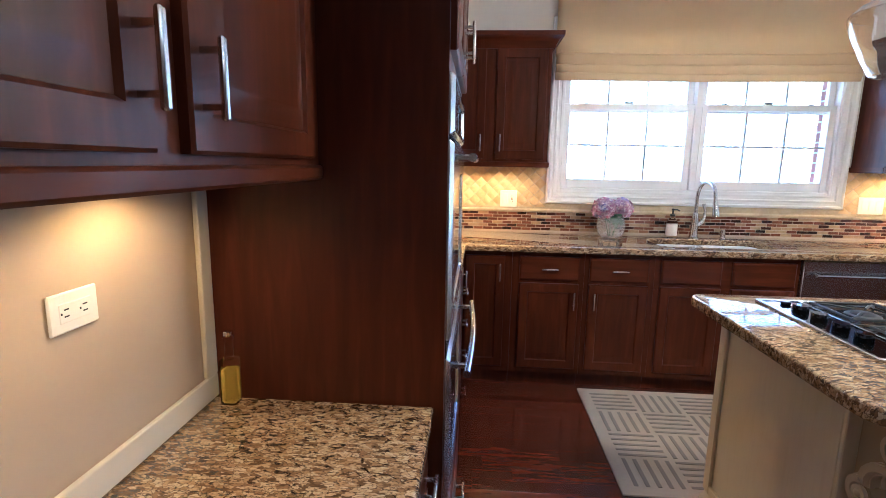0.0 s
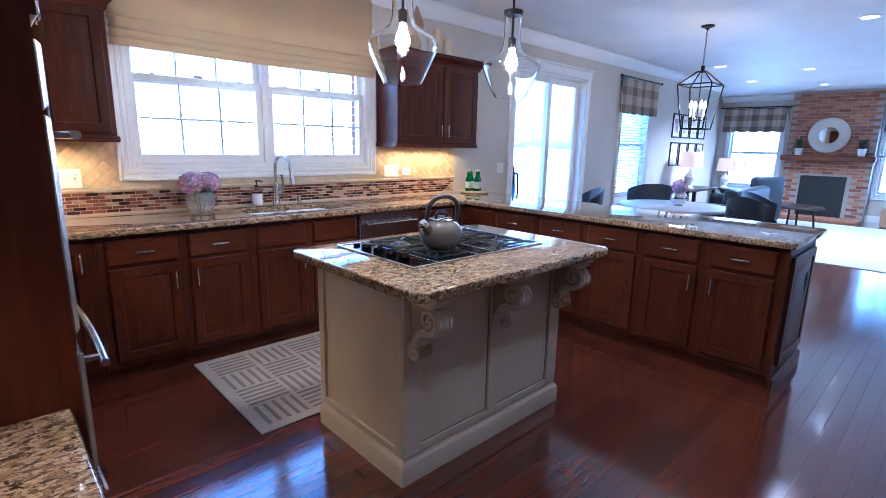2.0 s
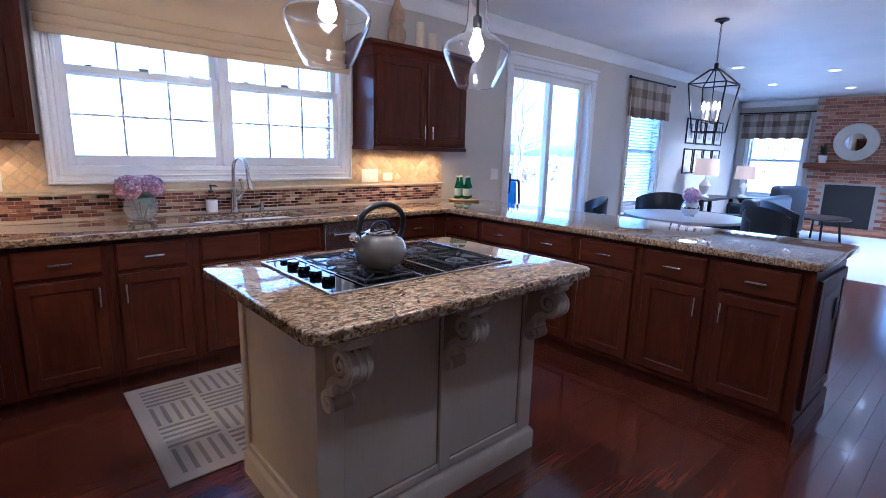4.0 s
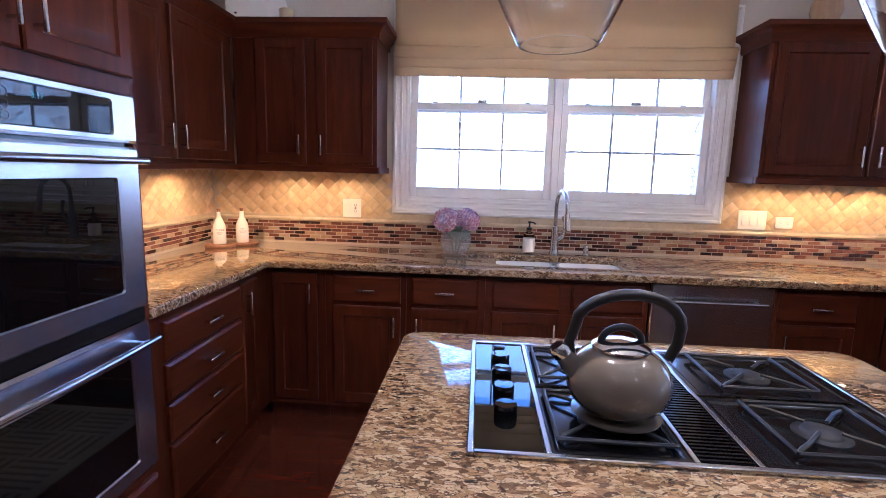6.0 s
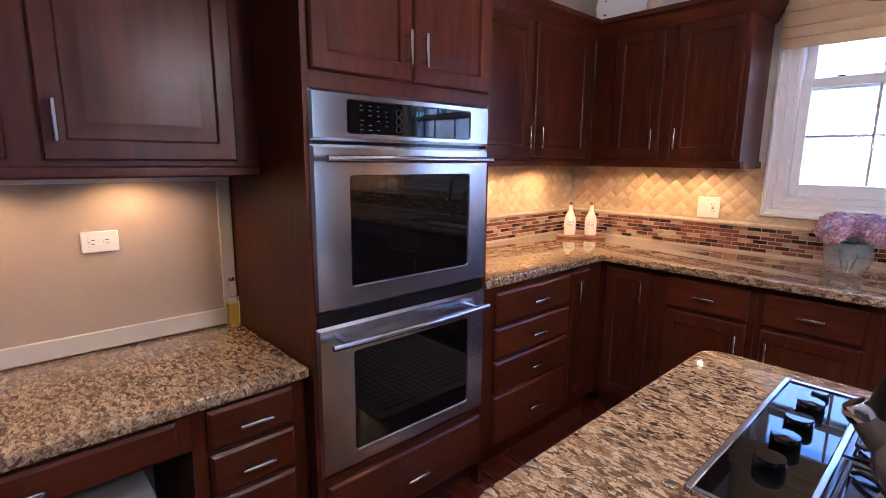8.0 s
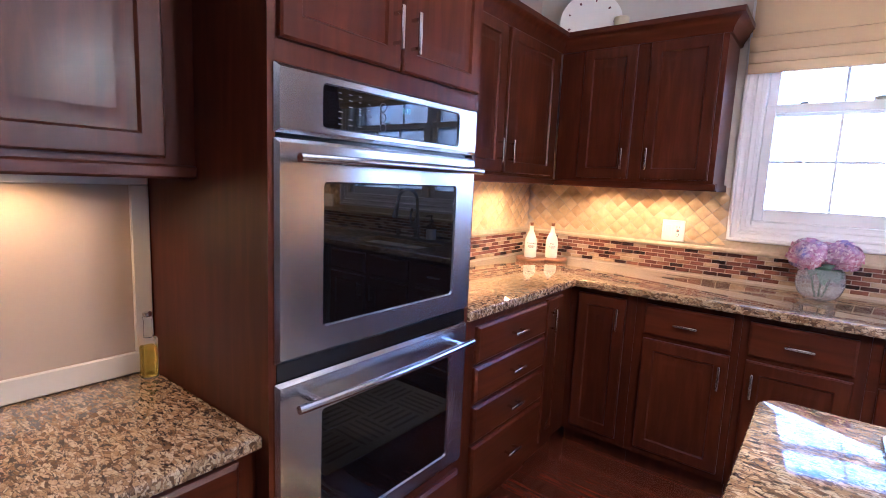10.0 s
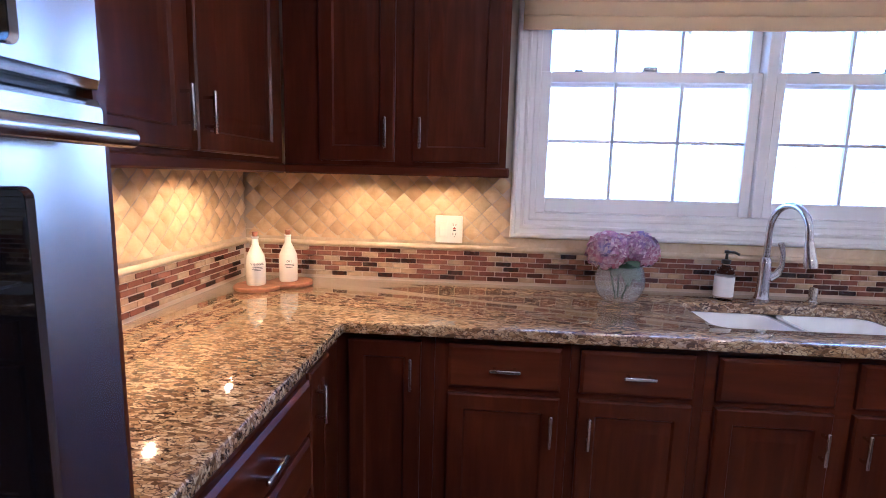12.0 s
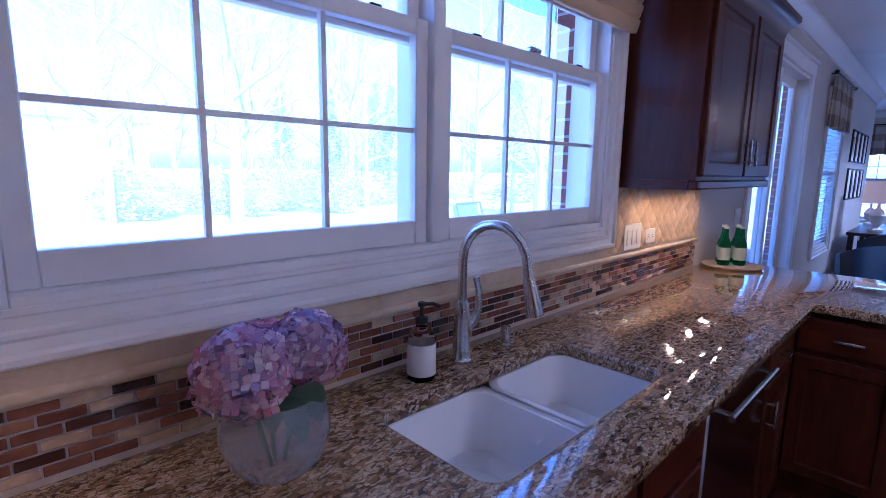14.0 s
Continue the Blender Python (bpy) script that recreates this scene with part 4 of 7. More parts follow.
lathe(bm, [(0.0366, 0.015), (0.0368, 0.016), (0.0368, 0.094), (0.0366, 0.095)], 20, cap=False)
part("label", bm, PLASTIC, soap, "plain white label")
bm = bmesh.new()
lathe(bm, [(0.017, 0.1455), (0.017, 0.16), (0.006, 0.163), (0.005, 0.185), (0.01, 0.187), (0.01, 0.197), (0.003, 0.2)], 14)
sweep(bm, [(0, 0, 0.192), (0.02, -0.02, 0.193), (0.032, -0.032, 0.186)], 0.005, 6)
part("pump", bm, RUBBER, soap, "black pump head")


# ---- cooktop ----
cook = thing("gas_cooktop", at(0.54, -2.32, 0, TOP), "black glass gas cooktop with centre vent, steel rimmed", "cooktop")
CW, CD = 0.865, 0.565
part("rim", frame_bm(0, CW, 0, CD, 0, 0.01, 0.012, bevel=0.002), STEEL, cook).matrix_basis = Matrix(((1, 0, 0, 0), (0, 0, 1, 0), (0, 1, 0, 0.0), (0, 0, 0, 1)))
part("knob_panel", box_bm(0.0125, 0.135, 0.0125, CD - 0.0125, 0.001, 0.006), BLACK_GLASS, cook)
for x in (0.137, 0.385, 0.49):
    part("divider", box_bm(x, x + 0.010, 0.0125, CD - 0.0125, 0.001, 0.010, 0.001), STEEL, cook)


def pan(x0, x1):
    bm = bmesh.new()
    for a, b in ((0.014, CD / 2 - 0.006), (CD / 2 + 0.006, CD - 0.014)):
        loops = [[bm.verts.new(p) for p in ((x0 + k, a + k, z), (x1 - k, a + k, z), (x1 - k, b - k, z), (x0 + k, b - k, z))] for k, z in ((0, 0.007), (0.012, 0.007), (0.02, 0.002), (0.02, 0.0019))]
        for p, q in zip(loops, loops[1:]):
            for i in range(4):
                bm.faces.new((p[i], p[(i + 1) % 4], q[(i + 1) % 4], q[i]))
        bm.faces.new(loops[-1])
    part("burner_pan", bm, BLACK, cook, "glossy black burner pan")
    for cy in (CD * 0.26, CD * 0.74):
        cx = (x0 + x1) / 2
        bm = bmesh.new()
        lathe(bm, [(0.05, 0.002), (0.05, 0.005), (0.036, 0.007), (0.034, 0.0105), (0.03, 0.0125), (0.0, 0.013)], 20, Matrix.Translation((cx, cy, 0)), cap=False)
        part("burner", bm, IRON, cook, "round black burner cap")
        bm = bmesh.new()
        for k in range(4):
            a = math.pi / 4 + k * math.pi / 2
            c, s = math.cos(a), math.sin(a)
            sweep(bm, [(cx + c * 0.03, cy + s * 0.03, 0.0178), (cx + c * 0.09, cy + s * 0.09, 0.0178), (cx + c * 0.125, cy + s * 0.115, 0.015), (cx + c * 0.14, cy + s * 0.125, 0.006)], [0.004, 0.0045, 0.0045, 0.004], 6)
        fr = [(cx + 0.105 * sx, cy + 0.1 * sy, 0.0165) for sx, sy in ((-1, -1), (1, -1), (1, 1), (-1, 1), (-1, -1))]
        for p, q in zip(fr, fr[1:]):
            sweep(bm, [p, q], 0.0045, 6)
        part("grate", bm, IRON, cook, "black cast iron grate")


pan(0.148, 0.384)
pan(0.501, CW - 0.013)
bm = bmesh.new()
add_box(bm, 0.3955, 0.4895, 0.0125, CD - 0.0125, 0.0005, 0.002)
for i in range(44):
    y = 0.02 + i * 0.0121
    add_box(bm, 0.398, 0.487, y, y + 0.0055, 0.002, 0.009)
part("vent_grille", bm, BLACK, cook, "black slatted downdraft vent")
for i in range(4):
    bm = bmesh.new()
    lathe(bm, [(0.0225, 0.006), (0.0235, 0.010), (0.0225, 0.027), (0.0215, 0.0282), (0.0, 0.0284)], 24, Matrix.Translation((0.074, 0.15 + i * 0.092, 0)), cap=False)
    part("knob", bm, BLACK_GLASS, cook, "glossy black flat-topped knob")
part("fan_switch", box_bm(0.06, 0.09, 0.50, 0.52, 0.006, 0.018, 0.003), BLACK, cook)

# ---- kettle ----
kettle = thing("tea_kettle", pose(0.828, -2.172, TOP + 0.0225, 0, 0, 6) @ Matrix.Diagonal((0.90, 0.90, 0.88, 1)), "taupe enamel whistling kettle with a black handle", "kettle")
ENAMEL = Mat("taupe_enamel", (0.29, 0.245, 0.185), 0.10, Coat_Weight=0.6)
ENAMEL.color(ENAMEL.ramp(ENAMEL.noise(ENAMEL.coords(), 9, 3), [(0.3, (0.125, 0.105, 0.078)), (0.7, (0.155, 0.13, 0.098))]))
bm = bmesh.new()
prof = [(0.088, 0), (0.095, 0.004)] + [(0.110 * math.cos(a) ** 0.85, 0.078 + 0.082 * math.sin(a)) for a in [radians(-62 + 7.5 * i) for i in range(18)]]
lathe(bm, prof, 40)
body = part("body", bm, ENAMEL.m, kettle)
bm = bmesh.new()
sweep(bm, [(-0.075, 0, 0.085), (-0.105, 0, 0.115), (-0.128, 0, 0.142)], [0.03, 0.024, 0.019], 18)
part("spout", bm, ENAMEL.m, kettle)
bm = bmesh.new()
sweep(bm, [(-0.124, 0, 0.137), (-0.134, 0, 0.150), (-0.139, 0, 0.157)], [0.022, 0.022, 0.016], 18)
part("whistle", bm, CHROME, kettle, "chrome spout cap")
bm = bmesh.new()
lathe(bm, [(0.057, 0.150), (0.061, 0.153), (0.061, 0.158), (0.053, 0.163), (0.038, 0.169), (0.02, 0.172), (0.0, 0.173)], 32, cap=False)
lid = part("lid", bm, CHROME, kettle, "chrome lid")
bm = bmesh.new()
sweep(bm, [(-0.044 * math.cos(math.pi * i / 10), 0, 0.165 + 0.034 * math.sin(math.pi * i / 10)) for i in range(11)], 0.008, 10)
part("lid_handle", bm, RUBBER, lid, "black arched lid grip")
bm = bmesh.new()
hp = [(-0.105, 0, 0.13), (-0.112, 0, 0.165), (-0.10, 0, 0.205)]
hp += [(0.012 - 0.115 * math.cos(radians(a)), 0, 0.20 + 0.072 * math.sin(radians(a))) for a in range(20, 181, 16)]
hp += [(0.122, 0, 0.16), (0.105, 0, 0.125)]
sweep(bm, hp, [0.010, 0.011, 0.012] + [0.0125] * (len(hp) - 5) + [0.012, 0.011], 12)
part("handle", bm, RUBBER, kettle, "thick black arched handle")

# ---- carved brackets ----
def corbel(x):
    """A scrolled bracket: a ribbon that winds from a large upper volute into a small lower one."""
    ob = thing("carved_bracket", pose(x, BY0 - 0.0145, 0.0), "cream carved scroll bracket under the island top", "bracket", "island brackets")
    # points are (out from the face, z)
    m = Matrix(((0, 1, 0, 0), (-1, 0, 0, 0), (0, 0, 1, 0), (0, 0, 0, 1)))

    def cut(outline, width, bevel):
        bm = bmesh.new()
        prism(bm, outline, width, Matrix.Translation((-width / 2, 0, 0)) @ m)
        bmesh.ops.bevel(bm, geom=[e for e in bm.edges if abs(e.verts[0].co.x - e.verts[1].co.x) < 1e-5], offset=bevel, segments=2, affect="EDGES")
        return bm

    def ribbon(path, thick, width, x0=0.0):
        bm = bmesh.new()
        loops = []
        for i, (a, b) in enumerate(path):
            p0, p1 = path[max(i - 1, 0)], path[min(i + 1, len(path) - 1)]
            dx, dz = p1[0] - p0[0], p1[1] - p0[1]
            ln = math.hypot(dx, dz)
            nx, nz = -dz / ln * thick[i], dx / ln * thick[i]
            w = width / 2
            loops.append([bm.verts.new((x0 + sx * w * k, -(a + s_ * nx), b + s_ * nz)) for sx, s_, k in ((-1, -1, 1), (-1, 0.55, 1), (-1, 1, 0.84), (1, 1, 0.84), (1, 0.55, 1), (1, -1, 1))])
        for p, q in zip(loops, loops[1:]):
            for k in range(6):
                bm.faces.new((p[k], p[(k + 1) % 6], q[(k + 1) % 6], q[k]))
        bm.faces.new(loops[0][::-1])
        bm.faces.new(loops[-1])
        return bm

    def disc(cx, cz, r):
        return [(cx + r * math.cos(2 * math.pi * i / 24), cz + r * math.sin(2 * math.pi * i / 24)) for i in range(24)]

    part("cap_block", cut([(0.0, 0.874), (0.182, 0.874), (0.182, 0.862), (0.172, 0.857), (0.176, 0.842), (0.168, 0.832), (0.155, 0.829), (0.158, 0.817), (0.148, 0.808), (0.0, 0.808)], 0.10, 0.0025), CREAM, ob)
    up, lo = (0.118, 0.757), (0.040, 0.606)
    n = 36
    path = []
    for i in range(n + 1):
        f = i / n
        a, r = radians(270 + 360 * 1.55 * (1 - f)), 0.010 + 0.042 * f
        path.append((up[0] + r * math.cos(a), up[1] + r * math.sin(a)))
    path += [(0.098, 0.703), (0.080, 0.697), (0.064, 0.687), (0.052, 0.672), (0.046, 0.655)]
    for i in range(n + 1):
        f = i / n
        a, r = radians(75 + 360 * 1.35 * f), 0.034 - 0.026 * f
        path.append((lo[0] + r * math.cos(a), lo[1] + r * math.sin(a)))
    k = len(path)
    thick = [0.0075 + 0.0045 * math.exp(-((i - k * 0.5) / (k * 0.17)) ** 2) for i in range(k)]
    part("scroll_band", ribbon(path, thick, 0.086), CREAM, ob, "curved S-shaped carved band")
    # three raised ribs run over the front of the band
    for dx in (-0.026, 0.0, 0.026):
        part("rib", ribbon(path[20:48], [t_ + 0.0035 for t_ in thick[20:48]], 0.014, dx), CREAM, ob, "raised carved leaf rib")
    # scroll sides and web take the darker cream, gap shadow included in it
    part("volute", cut(disc(*up, 0.050), 0.066, 0.003), CREAM_RECESS, ob, "recessed side of the upper scroll")
    part("volute", cut(disc(*lo, 0.031), 0.066, 0.003), CREAM_RECESS, ob, "recessed side of the lower scroll")
    part("web", cut([(0.0, 0.8075), (0.115, 0.8075), (0.10, 0.72), (0.07, 0.69), (0.04, 0.65), (0.035, 0.60), (0.0, 0.575)], 0.05, 0.002), CREAM_RECESS, ob, "recessed carved side")
    for side in (-1, 1):
        for pts in (path[2:38], path[42:-2]):
            bm = bmesh.new()
            sweep(bm, [(side * 0.0335, -(up[0] + (a - up[0]) * 0.80) if b > 0.66 else -(lo[0] + (a - lo[0]) * 0.76), up[1] + (b - up[1]) * 0.80 if b > 0.66 else lo[1] + (b - lo[1]) * 0.76) for a, b in pts], 0.0034, 4)
            part("glaze_line", bm, GLAZE, ob, "brown glaze in the carving")
        for c in (up, lo):
            bm = bmesh.new()
            lathe(bm, [(0.010, 0.0), (0.010, 0.006), (0.006, 0.010), (0.0, 0.011)], 14, Matrix.Translation((side * 0.036, -c[0], c[1])) @ Matrix.Rotation(side * math.pi / 2, 4, "Y"), cap=False)
            part("scroll_eye", bm, CREAM, ob, "round boss in the scroll")
    return ob


c0 = corbel(BX0 + 0.045)
for x in (BX0 + wi / 2, BX1 - 0.045):
    copy_thing(c0, pose(x, BY0 - 0.0145, 0.0))


# ---- pendants ----
def pendant(x, y):
    ob = thing("pendant_lamp", pose(x, y, 1.65), "clear glass pendant lamp with a lit bulb over the island", "pendant lamp", "island pendants")
    outer = [(0.078, 0.0), (0.082, 0.004), (0.105, 0.05), (0.135, 0.115), (0.147, 0.148), (0.146, 0.165), (0.128, 0.185), (0.085, 0.208), (0.056, 0.232), (0.046, 0.262), (0.043, 0.32), (0.043, 0.40)]
    inner = [(max(r - 0.004, 0.01), z + (0.0 if i else 0.0)) for i, (r, z) in enumerate(outer)][::-1]
    bm = bmesh.new()
    prof = outer + inner
    loops = []
    segs = 40
    for r, z in prof:
        loops.append([bm.verts.new((r * math.cos(2 * math.pi * i / segs), r * math.sin(2 * math.pi * i / segs), z)) for i in range(segs)])
    for a, b in zip(loops, loops[1:] + loops[:1]):
        for i in range(segs):
            bm.faces.new((a[i], a[(i + 1) % segs], b[(i + 1) % segs], b[i]))
    g = part("shade", bm, LAMP_GLASS, ob, "clear glass jug-shaped shade")
    g.visible_shadow = False
    bm = bmesh.new()
    lathe(bm, [(0.046, 0.395), (0.048, 0.40), (0.048, 0.418), (0.02, 0.425), (0.006, 0.43), (0.006, 1.03)], 24)
    part("cap", bm, BLACK_METAL, ob, "dark bronze cap and stem")
    bm = bmesh.new()
    lathe(bm, [(0.006, 0.27), (0.006, 0.40)], 10)
    lathe(bm, [(0.017, 0.238), (0.019, 0.245), (0.019, 0.285), (0.012, 0.292)], 16)
    part("socket", bm, BLACK_METAL, ob)
    bm = bmesh.new()
    lathe(bm, [(0.0, 0.140), (0.016, 0.143), (0.028, 0.156), (0.031, 0.172), (0.026, 0.192), (0.016, 0.212), (0.013, 0.237)], 20, cap=False)
    b = part("bulb", bm, BULB, ob, "lit warm bulb")
    b.visible_shadow = False
    bm = bmesh.new()
    lathe(bm, [(0.065, 1.03), (0.065, 1.04), (0.055, 1.048), (0.055, 1.0495)], 28)
    part("canopy", bm, BLACK_METAL, ob)
    lamp("pendant_light", "POINT", 0.9, WARM, pose(x, y, 1.65 + 0.17), 0.03)
    return ob


pendant(0.69, -2.06)
pendant(1.40, -2.06)


# ---- under-cabinet lights ----
def puck(x, y, z, power):
    m = pose(x, y, z)
    ob = thing("cabinet_light", m, "small round warm puck light under the cabinet", "light", "under-cabinet lights")
    bm = bmesh.new()
    lathe(bm, [(0.034, 0.0), (0.034, -0.010), (0.028, -0.014), (0.026, -0.012)], 20)
    part("housing", bm, NICKEL, ob)
    bm = bmesh.new()
    lathe(bm, [(0.0, -0.0135), (0.014, -0.0135)], 16, cap=False)
    part("lens", bm, LED, ob, "lit lens")
    d = lamp("cabinet_lamp", "SPOT", power, WARM, m @ pose(0, 0, -0.02), 0.010, spot=160)


PUCK = 1.45
for x in (-0.62, -0.30):
    puck(x, -0.20, 1.4045, PUCK * 0.62)
for y in (-1.35, -0.95, -0.50):
    puck(XL + 0.19, y, 1.4045, PUCK)
for x in (2.25, 2.53, 2.82):
    puck(x, -0.17, 1.4045, PUCK * 0.7)
for y in (-2.70, -3.15):
    puck(XL + 0.14, y, 1.3745, PUCK * 0.40)


# ---- downlights ----
def downlight(x, y, power):
    ob = thing("recessed_light", pose(x, y, ZC), "white recessed ceiling downlight, lit", "ceiling light", "recessed lights")
    bm = bmesh.new()
    lathe(bm, [(0.095, -0.001), (0.095, -0.006), (0.075, -0.010), (0.068, -0.001)], 28, cap=False)
    part("ring", bm, TRIM, ob)
    bm = bmesh.new()
    lathe(bm, [(0.0, -0.003), (0.066, -0.003)], 24, cap=False)
    part("lens", bm, CAN_LIGHT, ob, "lit frosted lens")
    if power:
        lamp("downlight_lamp", "SPOT", power, (1.0, 0.80, 0.58), pose(x, y, ZC - 0.02), 0.06, spot=130)


for x, y, w_ in ((-0.2, -1.2, 0.3), (2.3, -1.2, 0.3), (0.1, -3.5, 2.0), (1.7, -3.6, 3.0)):
    downlight(x, y, w_)
for x, y in ((4.1, -2.75), (5.8, -2.85)):
    downlight(x, y, 1.8)
for x, y in ((8.05, -0.8), (9.1, -1.75), (8.4, -2.8), (10.4, -2.65), (11.4, -1.55), (10.2, -0.65)):
    downlight(x, y, 0)
# added fill spot brightens the living area in place of its unpowered downlights
lamp("living_lamp", "SPOT", 120, (1.0, 0.86, 0.68), pose(9.1, -1.75, ZC - 0.02), 0.4, spot=150)


# ---- backsplash ----
def stone(name, a, b, c, rough=0.35):
    s = Mat(name, a, rough)
    v = s.coords((1, 1, 1), jitter=True)
    n = s.noise(v, 14, 5, 0.65, 0.7)
    base = s.ramp(n, [(0.3, a), (0.5, b), (0.7, c)])
    tint = s.ramp(s.random(), [(0, (0.82, 0.78, 0.72)), (1, (1.1, 1.1, 1.1))])
    s.color(s.mix(1.0, base, tint, "MULTIPLY"))
    s.bump(s.noise(v, 90, 3), 0.1, 0.001)
    return s.m


TRAVERTINE = stone("travertine_tile", (0.54, 0.37, 0.17), (0.63, 0.46, 0.235), (0.70, 0.54, 0.31))
RAIL_STONE = stone("stone_border", (0.44, 0.34, 0.20), (0.52, 0.42, 0.27), (0.58, 0.48, 0.33))
GROUT = paint("tan_grout", (0.55, 0.45, 0.34), 0.85, 300, 0.2)


def mosaic_mat(name, fac_island):
    m_ = Mat(name, (0.2, 0.1, 0.06), 0.16, Coat_Weight=0.3)
    v = m_.coords((1, 1, 1), jitter=True)
    r = m_.island() if fac_island else m_.random()
    cr = m_.ramp(r, [(0.0, (0.035, 0.012, 0.009)), (0.11, (0.055, 0.018, 0.012)), (0.22, (0.15, 0.055, 0.03)), (0.40, (0.19, 0.075, 0.04)), (0.56, (0.23, 0.10, 0.052)),
                     (0.68, (0.30, 0.155, 0.08)), (0.76, (0.43, 0.31, 0.18)), (0.88, (0.48, 0.37, 0.23))])
    cr_node = cr.node
    cr_node.color_ramp.interpolation = "CONSTANT"
    n = m_.noise(v, 40, 3)
    m_.color(m_.mix(1.0, cr, m_.ramp(n, [(0.3, (0.8, 0.8, 0.8)), (0.7, (1.15, 1.12, 1.1))]), "MULTIPLY"))
    return m_.m


MOSAIC, MOSAIC_REST = mosaic_mat("mosaic_glass", False), mosaic_mat("mosaic_glass_rest", True)


def pillow_mesh(kind):
    """A puffed diamond tile in the xz plane, its long edge curled like a woven strip."""
    hw, hh, n = 0.042, 0.041, 4
    bm = bmesh.new()
    grid = {}
    for i in range(n + 1):
        for j in range(n + 1):
            u, v = i / n, j / n
            x, z = (u - v) * hw, (u + v - 1) * hh
            if kind == "low" and z < -1e-6 or kind == "high" and z > 1e-6:
                continue
            puff = math.sin(math.pi * min(max(u, 0.04), 0.96)) ** 0.6 * math.sin(math.pi * min(max(v, 0.04), 0.96)) ** 0.6
            grid[i, j] = bm.verts.new((x * 0.955, -0.002 - 0.0095 * puff - 0.0045 * (u if (kind != "b") else v), z * 0.955))
    for i in range(n):
        for j in range(n):
            q = [grid.get(k) for k in ((i, j), (i + 1, j), (i + 1, j + 1), (i, j + 1))]
            q = [v for v in q if v]
            if len(q) >= 3:
                bm.faces.new(q)
    return mesh_of("tile", bm, TRAVERTINE)


TILES = {k: pillow_mesh(k) for k in ("a", "b", "low", "high")}
MT = mesh_of("mosaic_tile", box_bm(-0.0325, 0.0325, -0.0045, 0.0, -0.0088, 0.0088, 0.0012), MOSAIC)
rnd = random.Random(5)


def splash(name, m, w, spans, n_tiles, label, rows_at=(0.0, None)):
    bm = box_bm(0, w, -0.004, -0.0005, TOP, 1.124)
    for a, b in spans:
        add_box(bm, max(0.0, a - 0.05), min(w, b + 0.03), -0.004, -0.0005, 1.1245, 1.40)
    ob = struct(name, bm, GROUT, label, "wall tiles")
    ob.matrix_basis = m
    bm = bmesh.new()
    sweep(bm, [(0, -0.006, 1.072), (w, -0.006, 1.072)], 0.013, 10)
    add_box(bm, 0, w, -0.010, -0.0045, 1.056, 1.124, 0.002)
    part("border", bm, RAIL_STONE, ob, "beige stone border above the mosaic")
    rest = bmesh.new()
    count = 0
    for r_ in range(6):
        z = TOP + 0.014 + 0.0222 * r_ + 0.009
        x = 0.02 + (0.0345 if r_ % 2 else 0.0)
        while x < w - 0.03:
            if count < n_tiles:
                t = new("mosaic_tile", MT)
                t.parent = ob
                t.location = (x, -0.0045, z)
                count += 1
            else:
                add_box(rest, x - 0.0325, x + 0.0325, -0.009, -0.0045, z - 0.0088, z + 0.0088)
            x += 0.069
    if rest.verts:
        tagged(part("mosaic_rest", rest, MOSAIC_REST, ob), kind="stuff")
    else:
        rest.free()
    for a, b in spans:
        i = 0
        z = 1.098
        while z < 1.42:
            x = a + (0.042 if i % 2 else 0.0)
            while x <= b + 0.001:
                t = new("tile", TILES["low"] if i == 0 else TILES["a" if (i // 1) % 2 else "b"])
                t.parent = ob
                t.location = (x, -0.0045, z)
                x += 0.084
            z += 0.041
            i += 1
    return ob


# the tiles above the cabinets' lower edge stay behind the light rails
splash("backsplash_north", at(XL, -0.0005), 4.21, [(0.05, 1.16), (3.20, 4.19)], 300, "beige woven diamond tiles over a brown brick mosaic")
splash("backsplash_west", at(XL + 0.0005, -1.573, 90), 1.56, [(0.05, 1.55)], 140, "beige woven diamond tiles over a brown brick mosaic")


# ---- outlets and switches ----
def plate(m, w, h, kinds, label, mat=PLASTIC):
    ob = thing("wall_outlet", m, label, "outlet", "wall outlets")
    part("cover", box_bm(-w / 2, w / 2, -0.007, -0.0005, -h / 2, h / 2, 0.003), mat, ob)
    for k, x in kinds:
        if k == "rocker":
            part("rocker", box_bm(x - 0.017, x + 0.017, -0.011, -0.0071, -0.034, 0.034, 0.002), mat, ob)
        else:
            part("socket", box_bm(x - 0.017, x + 0.017, -0.009, -0.0071, -0.034, 0.034, 0.001), mat, ob)
            for z in (-0.02, 0.02):
                for dx in (-0.006, 0.006):
                    part("slot", box_bm(x + dx - 0.0012, x + dx + 0.0012, -0.0096, -0.0091, z - 0.005, z + 0.005), DARK, ob)
                part("slot", box_bm(x - 0.002, x + 0.002, -0.0096, -0.0091, z - 0.012, z - 0.009), DARK, ob)
    return ob


gfci = plate(pose(-0.26, -0.0160, 1.152), 0.118, 0.118, [("rocker", -0.024), ("socket", 0.024)], "white double plate with switch and socket on tiles")
part("test_button", box_bm(0.018, 0.030, -0.0105, -0.0091, -0.0065, -0.001, 0.0006), DARK, gfci, "black test button")
part("reset_button", box_bm(0.018, 0.030, -0.0105, -0.0091, 0.001, 0.0065, 0.0006), Mat("red_plastic", (0.35, 0.06, 0.03), 0.4).m, gfci, "red reset button")
plate(pose(2.185, -0.0160, 1.155), 0.165, 0.115, [("rocker", -0.046), ("rocker", 0.0), ("rocker", 0.046)], "white triple switch plate on tiles")
plate(pose(2.37, -0.0160, 1.145, 0, 90, 0), 0.07, 0.105, [("socket", 0.0)], "white sideways socket plate on tiles")
